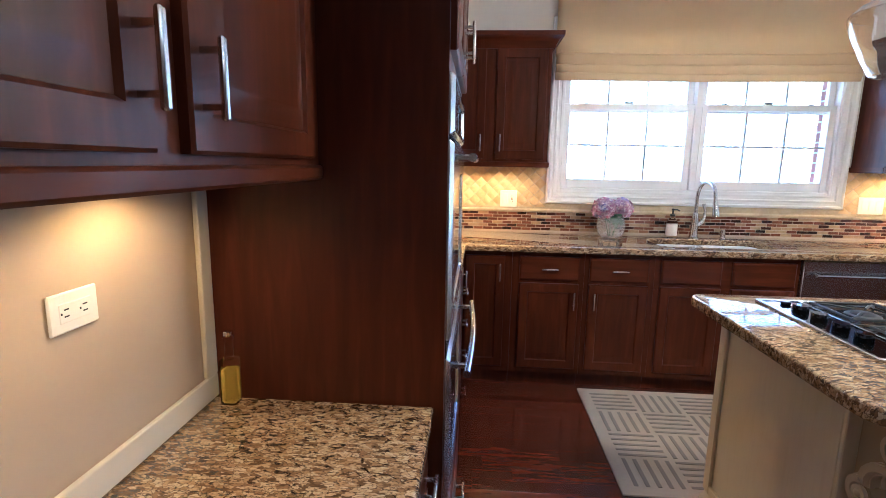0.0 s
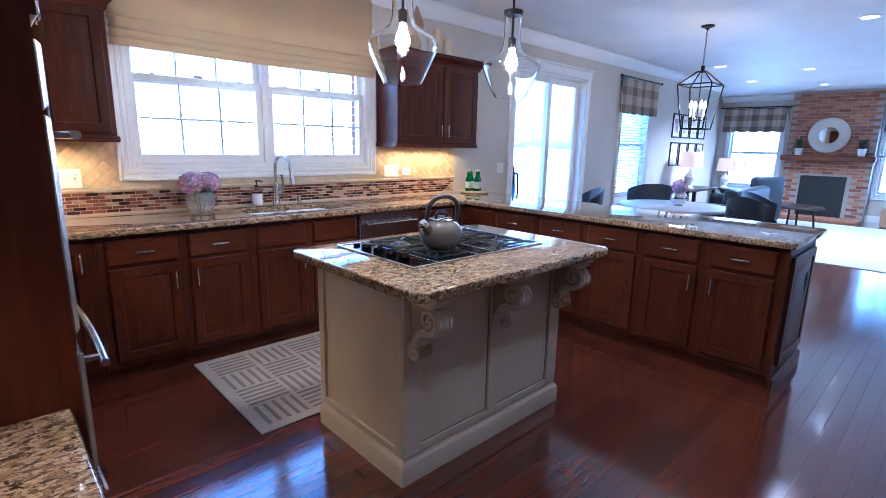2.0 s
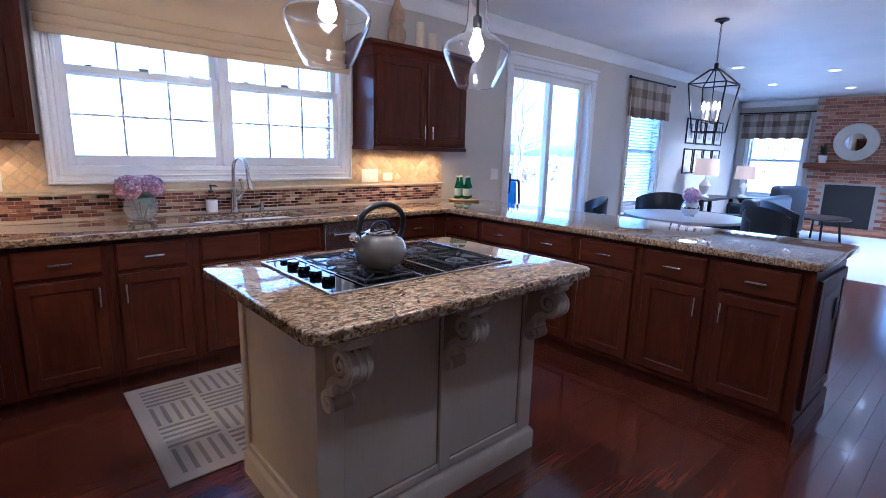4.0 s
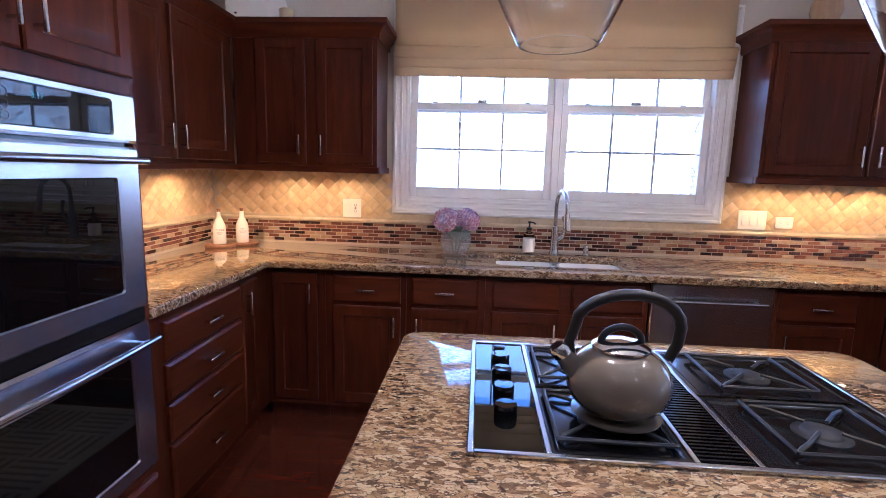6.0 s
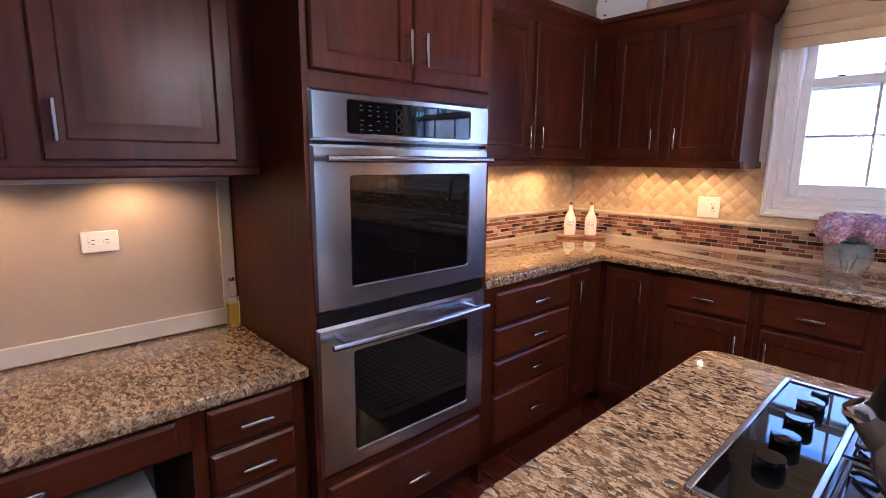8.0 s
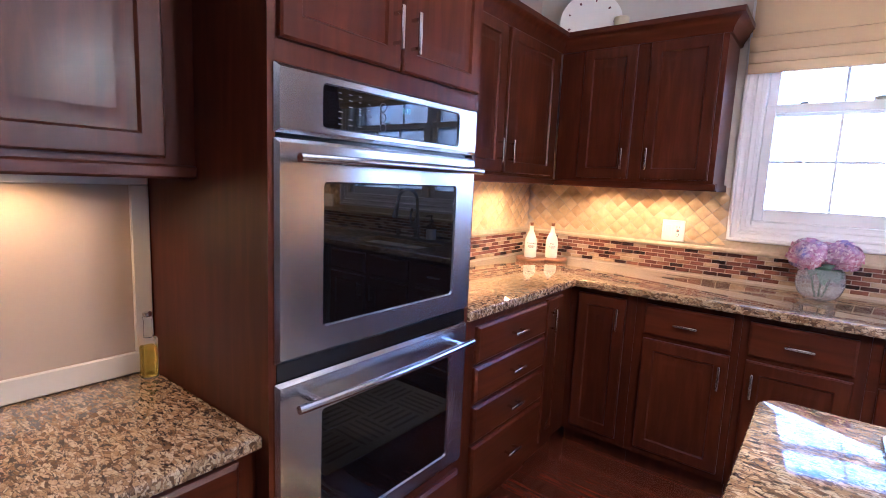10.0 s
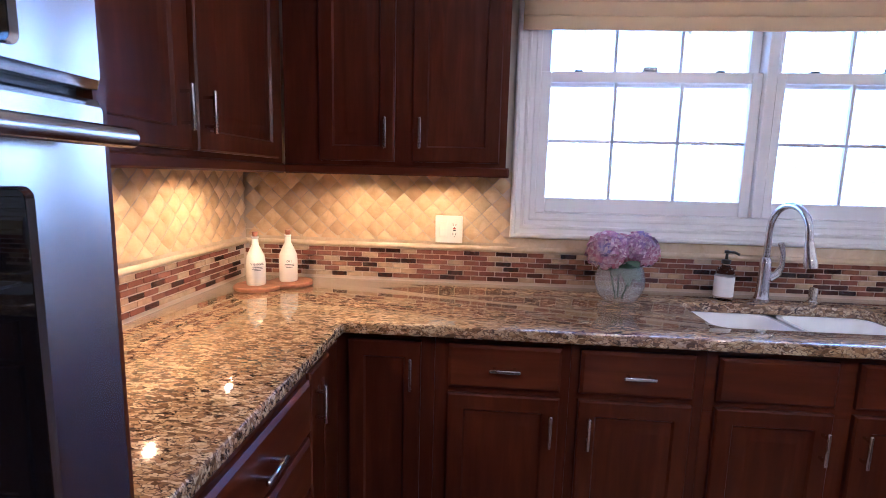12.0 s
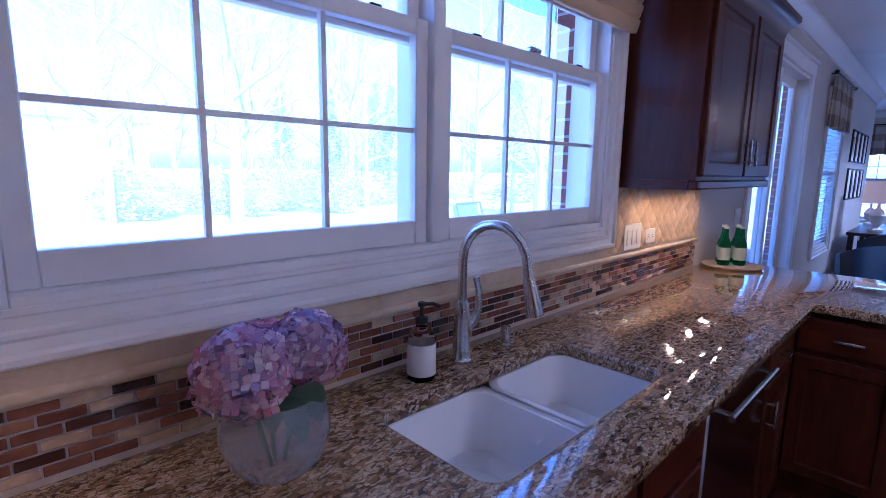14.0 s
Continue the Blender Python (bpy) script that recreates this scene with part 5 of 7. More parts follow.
plate(pose(3.78, -0.0005, 1.155), 0.12, 0.118, [("rocker", -0.024), ("rocker", 0.024)], "white double switch plate beside the patio door")
plate(pose(XL + 0.0065, -2.79, 1.128, 0, 90, 90), 0.070, 0.106, [("socket", 0.0)], "white sideways socket plate over the desk")
plate(pose(3.02, -3.1735, 0.62), 0.072, 0.116, [("socket", 0.0)], "black socket plate on the peninsula end", RUBBER)

# ---- things on the worktop ----
vase = thing("flower_vase", at(0.415, -0.222, 0, TOP), "clear glass bowl vase with pink and blue hydrangeas", "vase")
bm = bmesh.new()
lathe(bm, [(0.045, 0.004), (0.060, 0.008), (0.080, 0.032), (0.092, 0.07), (0.091, 0.1), (0.083, 0.13), (0.076, 0.142), (0.074, 0.141), (0.081, 0.129), (0.0888, 0.1), (0.0896, 0.07), (0.078, 0.034), (0.058, 0.012), (0.0, 0.010)], 36, cap=False)
part("bowl", bm, FROST, vase, "smoky clear glass bowl").visible_shadow = False
for k in range(3):
    bm = bmesh.new()
    a = radians(200 + 120 * k)
    sweep(bm, [(0.050 * math.cos(a), 0.050 * math.sin(a), 0.010), (0.072 * math.cos(a), 0.072 * math.sin(a), 0.007), (0.088 * math.cos(a), 0.088 * math.sin(a), 0.0035)], [0.009, 0.006, 0.003], 8)
    part("foot", bm, THIN_GLASS, vase, "small splayed glass foot")
PETAL = Mat("hydrangea_petal", (0.6, 0.4, 0.5), 0.6, Subsurface_Weight=0.15)
pv = PETAL.noise(PETAL.coords(), 9, 2)
PETAL.color(PETAL.mix(PETAL.ramp(PETAL.island(), [(0, (0, 0, 0)), (0.4, (0.15, 0.15, 0.15)), (1, (0.95, 0.95, 0.95))]), PETAL.ramp(pv, [(0.35, (0.50, 0.14, 0.20)), (0.5, (0.46, 0.20, 0.36)), (0.65, (0.26, 0.23, 0.58))]), (0.80, 0.64, 0.70)))
LEAF = Mat("leaf_green", (0.045, 0.09, 0.035), 0.45)
LEAF.color(LEAF.ramp(LEAF.noise(LEAF.coords(), 20, 3), [(0.3, (0.03, 0.06, 0.025)), (0.7, (0.06, 0.12, 0.045))]))


def flower_ball(bm, c, r, n, rnd, size=0.012):
    for i in range(n):
        u = (i + 0.5) / n
        ph, th = math.acos(1 - 1.75 * u), i * 2.39996
        d = Vector((math.sin(ph) * math.cos(th), math.sin(ph) * math.sin(th), math.cos(ph)))
        p = Vector(c) + d * r * (0.86 + 0.2 * rnd.random())
        d = (d + 0.55 * Vector((rnd.uniform(-1, 1), rnd.uniform(-1, 1), rnd.uniform(-1, 1)))).normalized()
        side = d.orthogonal().normalized()
        up = d.cross(side)
        spin = rnd.random() * 1.57
        for k in range(4):
            a = spin + k * math.pi / 2
            e = math.cos(a) * side + math.sin(a) * up
            f = -math.sin(a) * side + math.cos(a) * up
            q = [p, p + e * size * 0.6 + f * size * 0.5 + d * 0.003, p + e * size * 1.15 + d * 0.001 * rnd.random(), p + e * size * 0.6 - f * size * 0.5 + d * 0.003]
            bm.faces.new([bm.verts.new(x) for x in q])


rnd = random.Random(9)
for c, r in (((-0.055, -0.01, 0.195), 0.072), ((0.065, 0.005, 0.20), 0.066), ((0.005, 0.05, 0.19), 0.06)):
    bm = bmesh.new()
    flower_ball(bm, c, r, 300, rnd, 0.0150)
    part("flower_head", bm, PETAL.m, vase, "round hydrangea bloom of many petals")
    bm = bmesh.new()
    sweep(bm, [(c[0] * 0.2, c[1] * 0.2, 0.012), (c[0] * 0.6, c[1] * 0.6, 0.1), (c[0], c[1], c[2] - 0.02)], 0.004, 6)
    part("stem", bm, LEAF.m, vase)


def leaf(bm, base, tip, width, sag=0.01, side=None):
    b, t = Vector(base), Vector(tip)
    d = t - b
    s = side if side else d.cross(Vector((0, 0, 1))).normalized()
    if s.length < 0.1:
        s = Vector((1, 0, 0))
    n = 6
    prev = None
    for i in range(n + 1):
        f = i / n
        w = width * math.sin(math.pi * min(0.98, f * 0.9 + 0.08)) ** 0.8
        p = b + d * f + Vector((0, 0, -sag * math.sin(math.pi * f)))
        row = [bm.verts.new(p - s * w), bm.verts.new(p + Vector((0, 0, 0.15 * w))), bm.verts.new(p + s * w)]
        if prev:
            bm.faces.new((prev[0], prev[1], row[1], row[0]))
            bm.faces.new((prev[1], prev[2], row[2], row[1]))
        prev = row


for tip in ((0.015, -0.074, 0.075), (0.062, -0.045, 0.085), (-0.035, -0.070, 0.11), (0.08, 0.02, 0.10), (0.03, -0.11, 0.155)):
    bm = bmesh.new()
    leaf(bm, (tip[0] * 0.3, tip[1] * 0.4, 0.16), tip, 0.026, -0.01, Vector((1, 0.2, 0.1)).normalized())
    part("leaf", bm, LEAF.m, vase, "dark green leaf")

BOARD = wood("acacia_board", (0.16, 0.07, 0.03), (0.28, 0.13, 0.06), (0.38, 0.20, 0.10), (3, 12, 12), 0.45, 0.0)
tray = thing("wooden_tray", pose(-0.955, -0.215, TOP), "round-lobed wooden tray in the counter corner", "tray")
bm = bmesh.new()
lathe(bm, [(0.088, 0), (0.092, 0.004), (0.092, 0.012), (0.089, 0.015)], 36, Matrix.Translation((-0.05, -0.045, 0)))
lathe(bm, [(0.086, 0.0005), (0.090, 0.004), (0.090, 0.0125), (0.087, 0.0155)], 36, Matrix.Translation((0.05, 0.045, 0)))
part("board", bm, BOARD, tray)


def cruet(x, y, text, turn):
    ob = thing("oil_cruet", pose(x, y, TOP + 0.0157, 0, 0, turn), "white ceramic cruet bottle with cork and printed word", "bottle", "cruets on the tray")
    bm = bmesh.new()
    lathe(bm, [(0.034, 0), (0.037, 0.004), (0.0375, 0.09), (0.034, 0.115), (0.021, 0.145), (0.0135, 0.16), (0.0125, 0.185), (0.0145, 0.187), (0.0145, 0.193)], 28)
    part("bottle", bm, CERAMIC, ob)
    bm = bmesh.new()
    lathe(bm, [(0.009, 0.1935), (0.0115, 0.209), (0.0105, 0.212)], 14)
    part("cork", bm, BOARD, ob, "brown cork stopper")
    # the word bends round the bottle letter by letter
    n = len(text)
    for i, ch in enumerate(text):
        a = (i - (n - 1) / 2) * 0.205
        writing(ch, 0.0125, Matrix.Rotation(a, 4, "Z") @ Matrix.Translation((0, -0.0379, 0.083)) @ Matrix.Rotation(radians(90), 4, "X"), INK, ob)
    bm = bmesh.new()
    for z, hw in ((0.074, 0.5), (0.068, 0.55), (0.062, 0.35)):
        k = 8
        for i in range(k):
            a0, a1 = (-hw + 2 * hw * i / k), (-hw + 2 * hw * (i + 1) / k)
            bm.faces.new([bm.verts.new((0.0381 * math.sin(a), -0.0381 * math.cos(a), z_)) for a, z_ in ((a0, z - 0.001), (a1, z - 0.001), (a1, z + 0.001), (a0, z + 0.001))])
    part("fine_print", bm, INK, ob, "thin printed lines")


cruet(-1.01, -0.262, "VINEGAR", 35)
cruet(-0.915, -0.168, "OIL", 30)

plat = thing("round_platter", pose(3.19, -0.16, TOP), "pale round wooden platter on the worktop", "platter")
bm = bmesh.new()
lathe(bm, [(0.14, 0), (0.155, 0.005), (0.158, 0.012), (0.15, 0.014)], 40)
part("board", bm, wood("pale_wood", (0.42, 0.33, 0.22), (0.52, 0.42, 0.29), (0.6, 0.5, 0.37), (3, 12, 12), 0.5, 0.0), plat)
LABEL_W = Mat("pale_blue_label", (0.42, 0.50, 0.50), 0.5).m
for x, y in ((3.125, -0.13), (3.20, -0.10), (3.255, -0.155), (3.185, -0.195)):
    ob = thing("water_bottle", pose(x, y, TOP + 0.0142), "green glass water bottle with a pale label", "bottle", "bottles on the platter")
    bm = bmesh.new()
    lathe(bm, [(0.028, 0), (0.032, 0.005), (0.0325, 0.10), (0.029, 0.125), (0.017, 0.155), (0.0135, 0.18), (0.0135, 0.205)], 24)
    part("glass", bm, GREEN_GLASS, ob)
    bm = bmesh.new()
    lathe(bm, [(0.0331, 0.03), (0.0331, 0.10)], 24, cap=False)
    part("label", bm, LABEL_W, ob, "pale label band")
    bm = bmesh.new()
    lathe(bm, [(0.0145, 0.2055), (0.015, 0.207), (0.015, 0.219), (0.0135, 0.221)], 16)
    part("cap", bm, PLASTIC, ob, "white cap")

oilb = thing("oil_bottle", pose(-1.105, -2.40, 0.7585), "square glass bottle of golden oil on the desk", "bottle")
bm = bmesh.new()
add_box(bm, -0.021, 0.021, -0.021, 0.021, 0.0, 0.125, 0.007, segs=2)
lathe(bm, [(0.0125, 0.122), (0.011, 0.135), (0.011, 0.175), (0.0135, 0.178), (0.0135, 0.184)], 14)
part("glass", bm, THIN_GLASS, oilb).visible_shadow = False
part("oil", box_bm(-0.018, 0.018, -0.018, 0.018, 0.005, 0.098, 0.005), OIL, oilb, "golden oil inside").visible_shadow = False
bm = bmesh.new()
lathe(bm, [(0.009, 0.1845), (0.012, 0.187), (0.012, 0.197), (0.005, 0.2)], 14)
part("stopper", bm, CHROME, oilb, "small steel pourer")

# ---- things on the cabinets ----
TAN = wood("carved_tan_wood", (0.30, 0.20, 0.12), (0.40, 0.28, 0.17), (0.48, 0.35, 0.22), (8, 8, 2), 0.5, 0.0)
fin = thing("carved_finial", pose(2.34, -0.19, 2.1305), "tall tan carved wooden finial on the wall cabinet", "ornament")
bm = bmesh.new()
lathe(bm, [(0.055, 0), (0.06, 0.01), (0.05, 0.03), (0.03, 0.045), (0.032, 0.06), (0.055, 0.09), (0.075, 0.15), (0.07, 0.2), (0.045, 0.235), (0.042, 0.25), (0.066, 0.28), (0.062, 0.33), (0.03, 0.40), (0.012, 0.45), (0.0, 0.47)], 28, cap=False)
part("body", bm, TAN, fin)
WAX = Mat("cream_wax", (0.66, 0.55, 0.38), 0.5, Subsurface_Weight=0.2).m
for x, h, y in ((2.58, 0.23, -0.2), (2.71, 0.165, -0.2)):
    ob = thing("pillar_candle", pose(x, y, 2.1305), "cream pillar candle on a turned stand", "candle", "candles on the cabinet")
    bm = bmesh.new()
    lathe(bm, [(0.05, 0), (0.052, 0.008), (0.03, 0.02), (0.028, 0.045), (0.048, 0.06), (0.05, 0.068)], 24)
    part("stand", bm, TAN, ob)
    bm = bmesh.new()
    lathe(bm, [(0.038, 0.0685), (0.04, 0.072), (0.04, 0.068 + h), (0.036, 0.072 + h)], 24)
    part("wax", bm, WAX, ob, "cream wax pillar")
pl = thing("decor_plate", pose(-0.80, -0.11, 2.31, 76, 0, 24), "round pale plate leaning on the corner cabinet", "plate")
bm = bmesh.new()
lathe(bm, [(0.0, 0.0), (0.10, 0.002), (0.17, 0.02), (0.172, 0.026), (0.10, 0.01), (0.0, 0.008)], 40, cap=False)
part("dish", bm, CERAMIC, pl)
for k in range(9):
    bm = bmesh.new()
    a = 2 * math.pi * k / 9
    lathe(bm, [(0.011 + 0.004 * (k % 2), 0.0), (0.009, 0.0012)], 8, Matrix.Translation((0.132 * math.cos(a), 0.132 * math.sin(a), 0.0165)) @ Matrix.Rotation(a, 4, "Z") @ Matrix.Diagonal((1, 0.5, 1, 1)))
    part("motif", bm, Mat("plum_glaze", (0.10, 0.03, 0.03), 0.3).m if k == 0 else bpy.data.materials["plum_glaze"], pl, "small painted plum leaf")
bm = bmesh.new()
sweep(bm, [(0.08, -0.17, 0.03), (0.06, -0.19, 0.05), (0.02, -0.195, 0.055), (-0.03, -0.19, 0.05)], 0.004, 6)
part("stand", bm, BLACK_METAL, pl, "thin dark wire stand")
cd = thing("pillar_candle", pose(-0.60, -0.17, 2.1305), "cream pillar candle on the corner cabinet", "candle")
bm = bmesh.new()
lathe(bm, [(0.038, 0), (0.04, 0.004), (0.04, 0.16), (0.036, 0.164)], 24)
part("wax", bm, WAX, cd)

# ---- kitchen rug ----
RUG = fabric("beige_rug_pile", (0.36, 0.315, 0.26), (0.43, 0.38, 0.32), 500)
RUG_D = fabric("grey_rug_pile", (0.16, 0.145, 0.135), (0.20, 0.18, 0.17), 500)
rug = thing("kitchen_rug", pose(0.18, -1.62, 0.0005), "beige flat rug with grey basket-weave stripes before the sink", "rug")
RW, RD = 1.62, 1.02
part("base_mat", box_bm(0, RW, 0, RD, 0, 0.008, 0.002), RUG, rug)
bm = bmesh.new()
nx, ny = 6, 4
cw, ch = (RW - 0.10) / nx, (RD - 0.10) / ny
for i in range(nx):
    for j in range(ny):
        x0, y0 = 0.05 + i * cw, 0.05 + j * ch
        for k in range(5):
            if (i + j) % 2:
                y = y0 + ch * (k + 0.5) / 5
                add_box(bm, x0 + 0.012, x0 + cw - 0.012, y - 0.008, y + 0.008, 0.0082, 0.0100)
            else:
                x = x0 + cw * (k + 0.5) / 5
                add_box(bm, x - 0.009, x + 0.009, y0 + 0.012, y0 + ch - 0.012, 0.0082, 0.0100)
tagged(part("stripe_pattern", bm, RUG_D, rug, "grey raised stripes in turning squares"), kind="stuff")

# ---- lantern ----
lan = thing("lantern_chandelier", pose(5.18, -1.6, 1.635), "black open-frame lantern chandelier with candle bulbs", "chandelier")
bm = bmesh.new()
h0, h1, hz, top = 0.115, 0.175, 0.46, 0.60
R = 0.008


def square(z, h):
    return [Vector((sx * h, sy * h, z)) for sx, sy in ((-1, -1), (1, -1), (1, 1), (-1, 1))]


lo, hi, tp = square(0, h0), square(hz, h1), square(top, 0.035)
for q in (lo, hi, tp):
    for i in range(4):
        sweep(bm, [q[i], q[(i + 1) % 4]], R, 4)
for i in range(4):
    sweep(bm, [lo[i], hi[i]], R, 4)
    sweep(bm, [hi[i], tp[i]], R, 4)
part("frame", bm, BLACK_METAL, lan)
bm = bmesh.new()
sweep(bm, [(0, 0, top), (0, 0, top + 0.06)], 0.02, 8)
for i in range(16):
    z = top + 0.06 + i * 0.026
    ring = [(0.008 * math.cos(a) if i % 2 else 0, 0 if i % 2 else 0.008 * math.cos(a), z + 0.016 + 0.017 * math.sin(a)) for a in [2 * math.pi * k / 10 for k in range(11)]]
    sweep(bm, ring, 0.0022, 4)
part("chain", bm, BLACK_METAL, lan)
bm = bmesh.new()
lathe(bm, [(0.012, 1.02), (0.02, 1.035), (0.065, 1.05), (0.065, 1.0645)], 24)
part("canopy", bm, BLACK_METAL, lan)
bm = bmesh.new()
sweep(bm, [(0, 0, 0.09), (0, 0, top)], 0.005, 6)
part("stem", bm, BLACK_METAL, lan)
for k in range(4):
    a = math.pi / 4 + k * math.pi / 2
    bm = bmesh.new()
    sweep(bm, [(0, 0, 0.10), (0.04 * math.cos(a), 0.04 * math.sin(a), 0.085), (0.075 * math.cos(a), 0.075 * math.sin(a), 0.10), (0.075 * math.cos(a), 0.075 * math.sin(a), 0.125)], 0.005, 6)
    part("candle_arm", bm, BLACK_METAL, lan)
for k in range(4):
    a = math.pi / 4 + k * math.pi / 2
    x, y = 0.075 * math.cos(a), 0.075 * math.sin(a)
    bm = bmesh.new()
    lathe(bm, [(0.02, 0.1255), (0.011, 0.13), (0.011, 0.215)], 12, Matrix.Translation((x, y, 0)))
    c_ = part("candle", bm, CERAMIC, lan, "white candle sleeve")
    bm = bmesh.new()
    lathe(bm, [(0.009, 0.2155), (0.017, 0.24), (0.014, 0.265), (0.003, 0.295)], 12, Matrix.Translation((x, y, 0)))
    part("bulb", bm, CANDLE_BULB, c_, "lit flame-shaped bulb").visible_shadow = False
lamp("lantern_lamp", "POINT", 1.2, WARM, pose(5.18, -1.6, 1.9), 0.05)

# ---- breakfast table ----
LEATHER = Mat("dark_navy_leather", (0.018, 0.022, 0.032), 0.38)
LEATHER.bump(LEATHER.noise(LEATHER.coords(), 120, 3), 0.12, 0.001)
LEATHER = LEATHER.m
DARKWOOD = wood("dark_wood", (0.02, 0.015, 0.012), (0.035, 0.025, 0.02), (0.05, 0.038, 0.03), (8, 8, 1), 0.4, 0.1)
PALE = paint("pale_table_paint", (0.62, 0.64, 0.66), 0.3)
tab = thing("round_table", at(5.45, -1.35), "pale round pedestal breakfast table", "table")
bm = bmesh.new()
lathe(bm, [(0.60, 0.715), (0.625, 0.72), (0.625, 0.745), (0.61, 0.75)], 48)
part("tabletop", bm, PALE, tab)
bm = bmesh.new()
lathe(bm, [(0.30, 0), (0.30, 0.03), (0.12, 0.07), (0.06, 0.14), (0.08, 0.3), (0.055, 0.5), (0.09, 0.68), (0.2, 0.7145)], 28)
part("pedestal", bm, PALE, tab)


def dining_chair(m):
    ob = thing("dining_chair", m, "dark navy leather dining chair with a curved back", "chair", "chairs round the table")
    part("seat", box_bm(-0.25, 0.25, -0.24, 0.24, 0.42, 0.50, 0.03, segs=2), LEATHER, ob)
    bm = bmesh.new()
    n = 12
    rows = []
    for i in range(n + 1):
        a = math.pi * (i / n) - math.pi
        x, y = 0.27 * math.cos(a), -0.10 - 0.16 * math.sin(a)
        top_ = 0.84 + 0.10 * math.sin(-a)
        low = 0.52
        k = 1.09
        rows.append([bm.verts.new((x, -y + 0.0, low)), bm.verts.new((x * k, -y * k, top_ - 0.04)), bm.verts.new((x * 1.12, -y * 1.12, top_)), bm.verts.new((x * 1.22, -y * 1.22, top_ - 0.01)), bm.verts.new((x * 1.18, -y * 1.18, low))])
    for p, q in zip(rows, rows[1:]):
        for k in range(5):
            bm.faces.new((p[k], q[k], q[(k + 1) % 5], p[(k + 1) % 5]))
    bm.faces.new(rows[0])
    bm.faces.new(rows[-1][::-1])
    part("backrest", bm, LEATHER, ob)
    for sx in (-1, 1):
        for sy in (-1, 1):
            bm = bmesh.new()
            sweep(bm, [(sx * 0.21, sy * 0.2, 0.0), (sx * 0.2, sy * 0.19, 0.42)], [0.014, 0.022], 8)
            part("leg", bm, DARKWOOD, ob)
    return ob


ch = dining_chair(pose(4.75, -0.72, 0, 0, 0, 40))
for x, y, a in ((6.25, -0.75, -50), (5.10, -2.18, 165), (6.05, -2.02, -140)):
    copy_thing(ch, pose(x, y, 0, 0, 0, a))
tv = thing("table_vase", at(5.42, -1.42, 0, 0.7505), "mirrored globe vase with pale hydrangeas on the table", "vase")
bm = bmesh.new()
lathe(bm, [(0.05, 0)] + [(0.095 * math.cos(a), 0.09 + 0.092 * math.sin(a)) for a in [radians(-60 + 12 * i) for i in range(10)]] + [(0.058, 0.165)], 28)
part("globe", bm, CHROME, tv, "mirror-silver globe")
bm = bmesh.new()
flower_ball(bm, (0, 0, 0.22), 0.085, 160, rnd, 0.016)
part("flower_head", bm, PETAL.m, tv)

# ---- living area ----
PLAID = Mat("plaid_fabric", (0.5, 0.46, 0.4), 0.9)
v = PLAID.coords((1, 1, 1))
sep = PLAID.node("ShaderNodeSeparateXYZ")
PLAID.link(v, sep.inputs[0])
st = PLAID.math("GREATER_THAN", PLAID.math("SINE", PLAID.math("MULTIPLY", sep.outputs[0], 21.0)), 0.1)
sz = PLAID.math("GREATER_THAN", PLAID.math("SINE", PLAID.math("MULTIPLY", sep.outputs[2], 24.0)), 0.1)
PLAID.color(PLAID.ramp(PLAID.math("MULTIPLY", PLAID.math("ADD", st, sz), 0.5), [(0.0, (0.52, 0.46, 0.37)), (0.5, (0.34, 0.28, 0.21)), (1.0, (0.19, 0.145, 0.105))]))
PLAID = PLAID.m


def valance(m, w, h, label):
    ob = thing("window_valance", m, label, "valance", "plaid valances")
    bm = bmesh.new()
    n = int(w / 0.02)
    rows = []
    for i in range(n + 1):
        x = w * i / n
        fold = 0.022 * math.sin(i * 1.05) + 0.008 * math.sin(i * 0.37)
        rows.append([bm.verts.new((x, -0.05 + fold * f, z + 0.012 * math.sin(i * 0.5) * (1 - z / h))) for f, z in ((1.3, 0.0), (1.1, h * 0.35), (0.8, h * 0.75), (0.4, h))])
    for p, q in zip(rows, rows[1:]):
        for k in range(3):
            bm.faces.new((p[k], q[k], q[k + 1], p[k + 1]))
    o = part("cloth", bm, PLAID, ob)
    md = o.modifiers.new("thick", "SOLIDIFY")
    md.thickness = 0.004
    bm = bmesh.new()
    sweep(bm, [(-0.06, -0.06, h + 0.02), (w + 0.06, -0.06, h + 0.02)], 0.011, 8)
    for x in (-0.075, w + 0.075):
        lathe(bm, [(0.006, -0.02), (0.02, -0.008), (0.02, 0.008), (0.006, 0.02)], 10, Matrix.Translation((x, -0.06, h + 0.02)))
    for x in (0.03, w - 0.03):
        sweep(bm, [(x, -0.06, h + 0.02), (x, -0.001, h + 0.02)], 0.007, 6)
    part("rod", bm, BLACK_METAL, ob, "dark curtain rod")
    return ob


valance(pose(6.43, -0.001, 1.93), 1.2, 0.50, "grey plaid gathered valance on a dark rod")
valance(pose(XF - 0.03, 0.62, 1.86, 0, 0, -90), 1.3, 0.55, "grey plaid gathered valance on a dark rod")
valance(pose(XF - 0.03, -2.40, 1.86, 0, 0, -90), 1.25, 0.55, "grey plaid gathered valance on a dark rod")

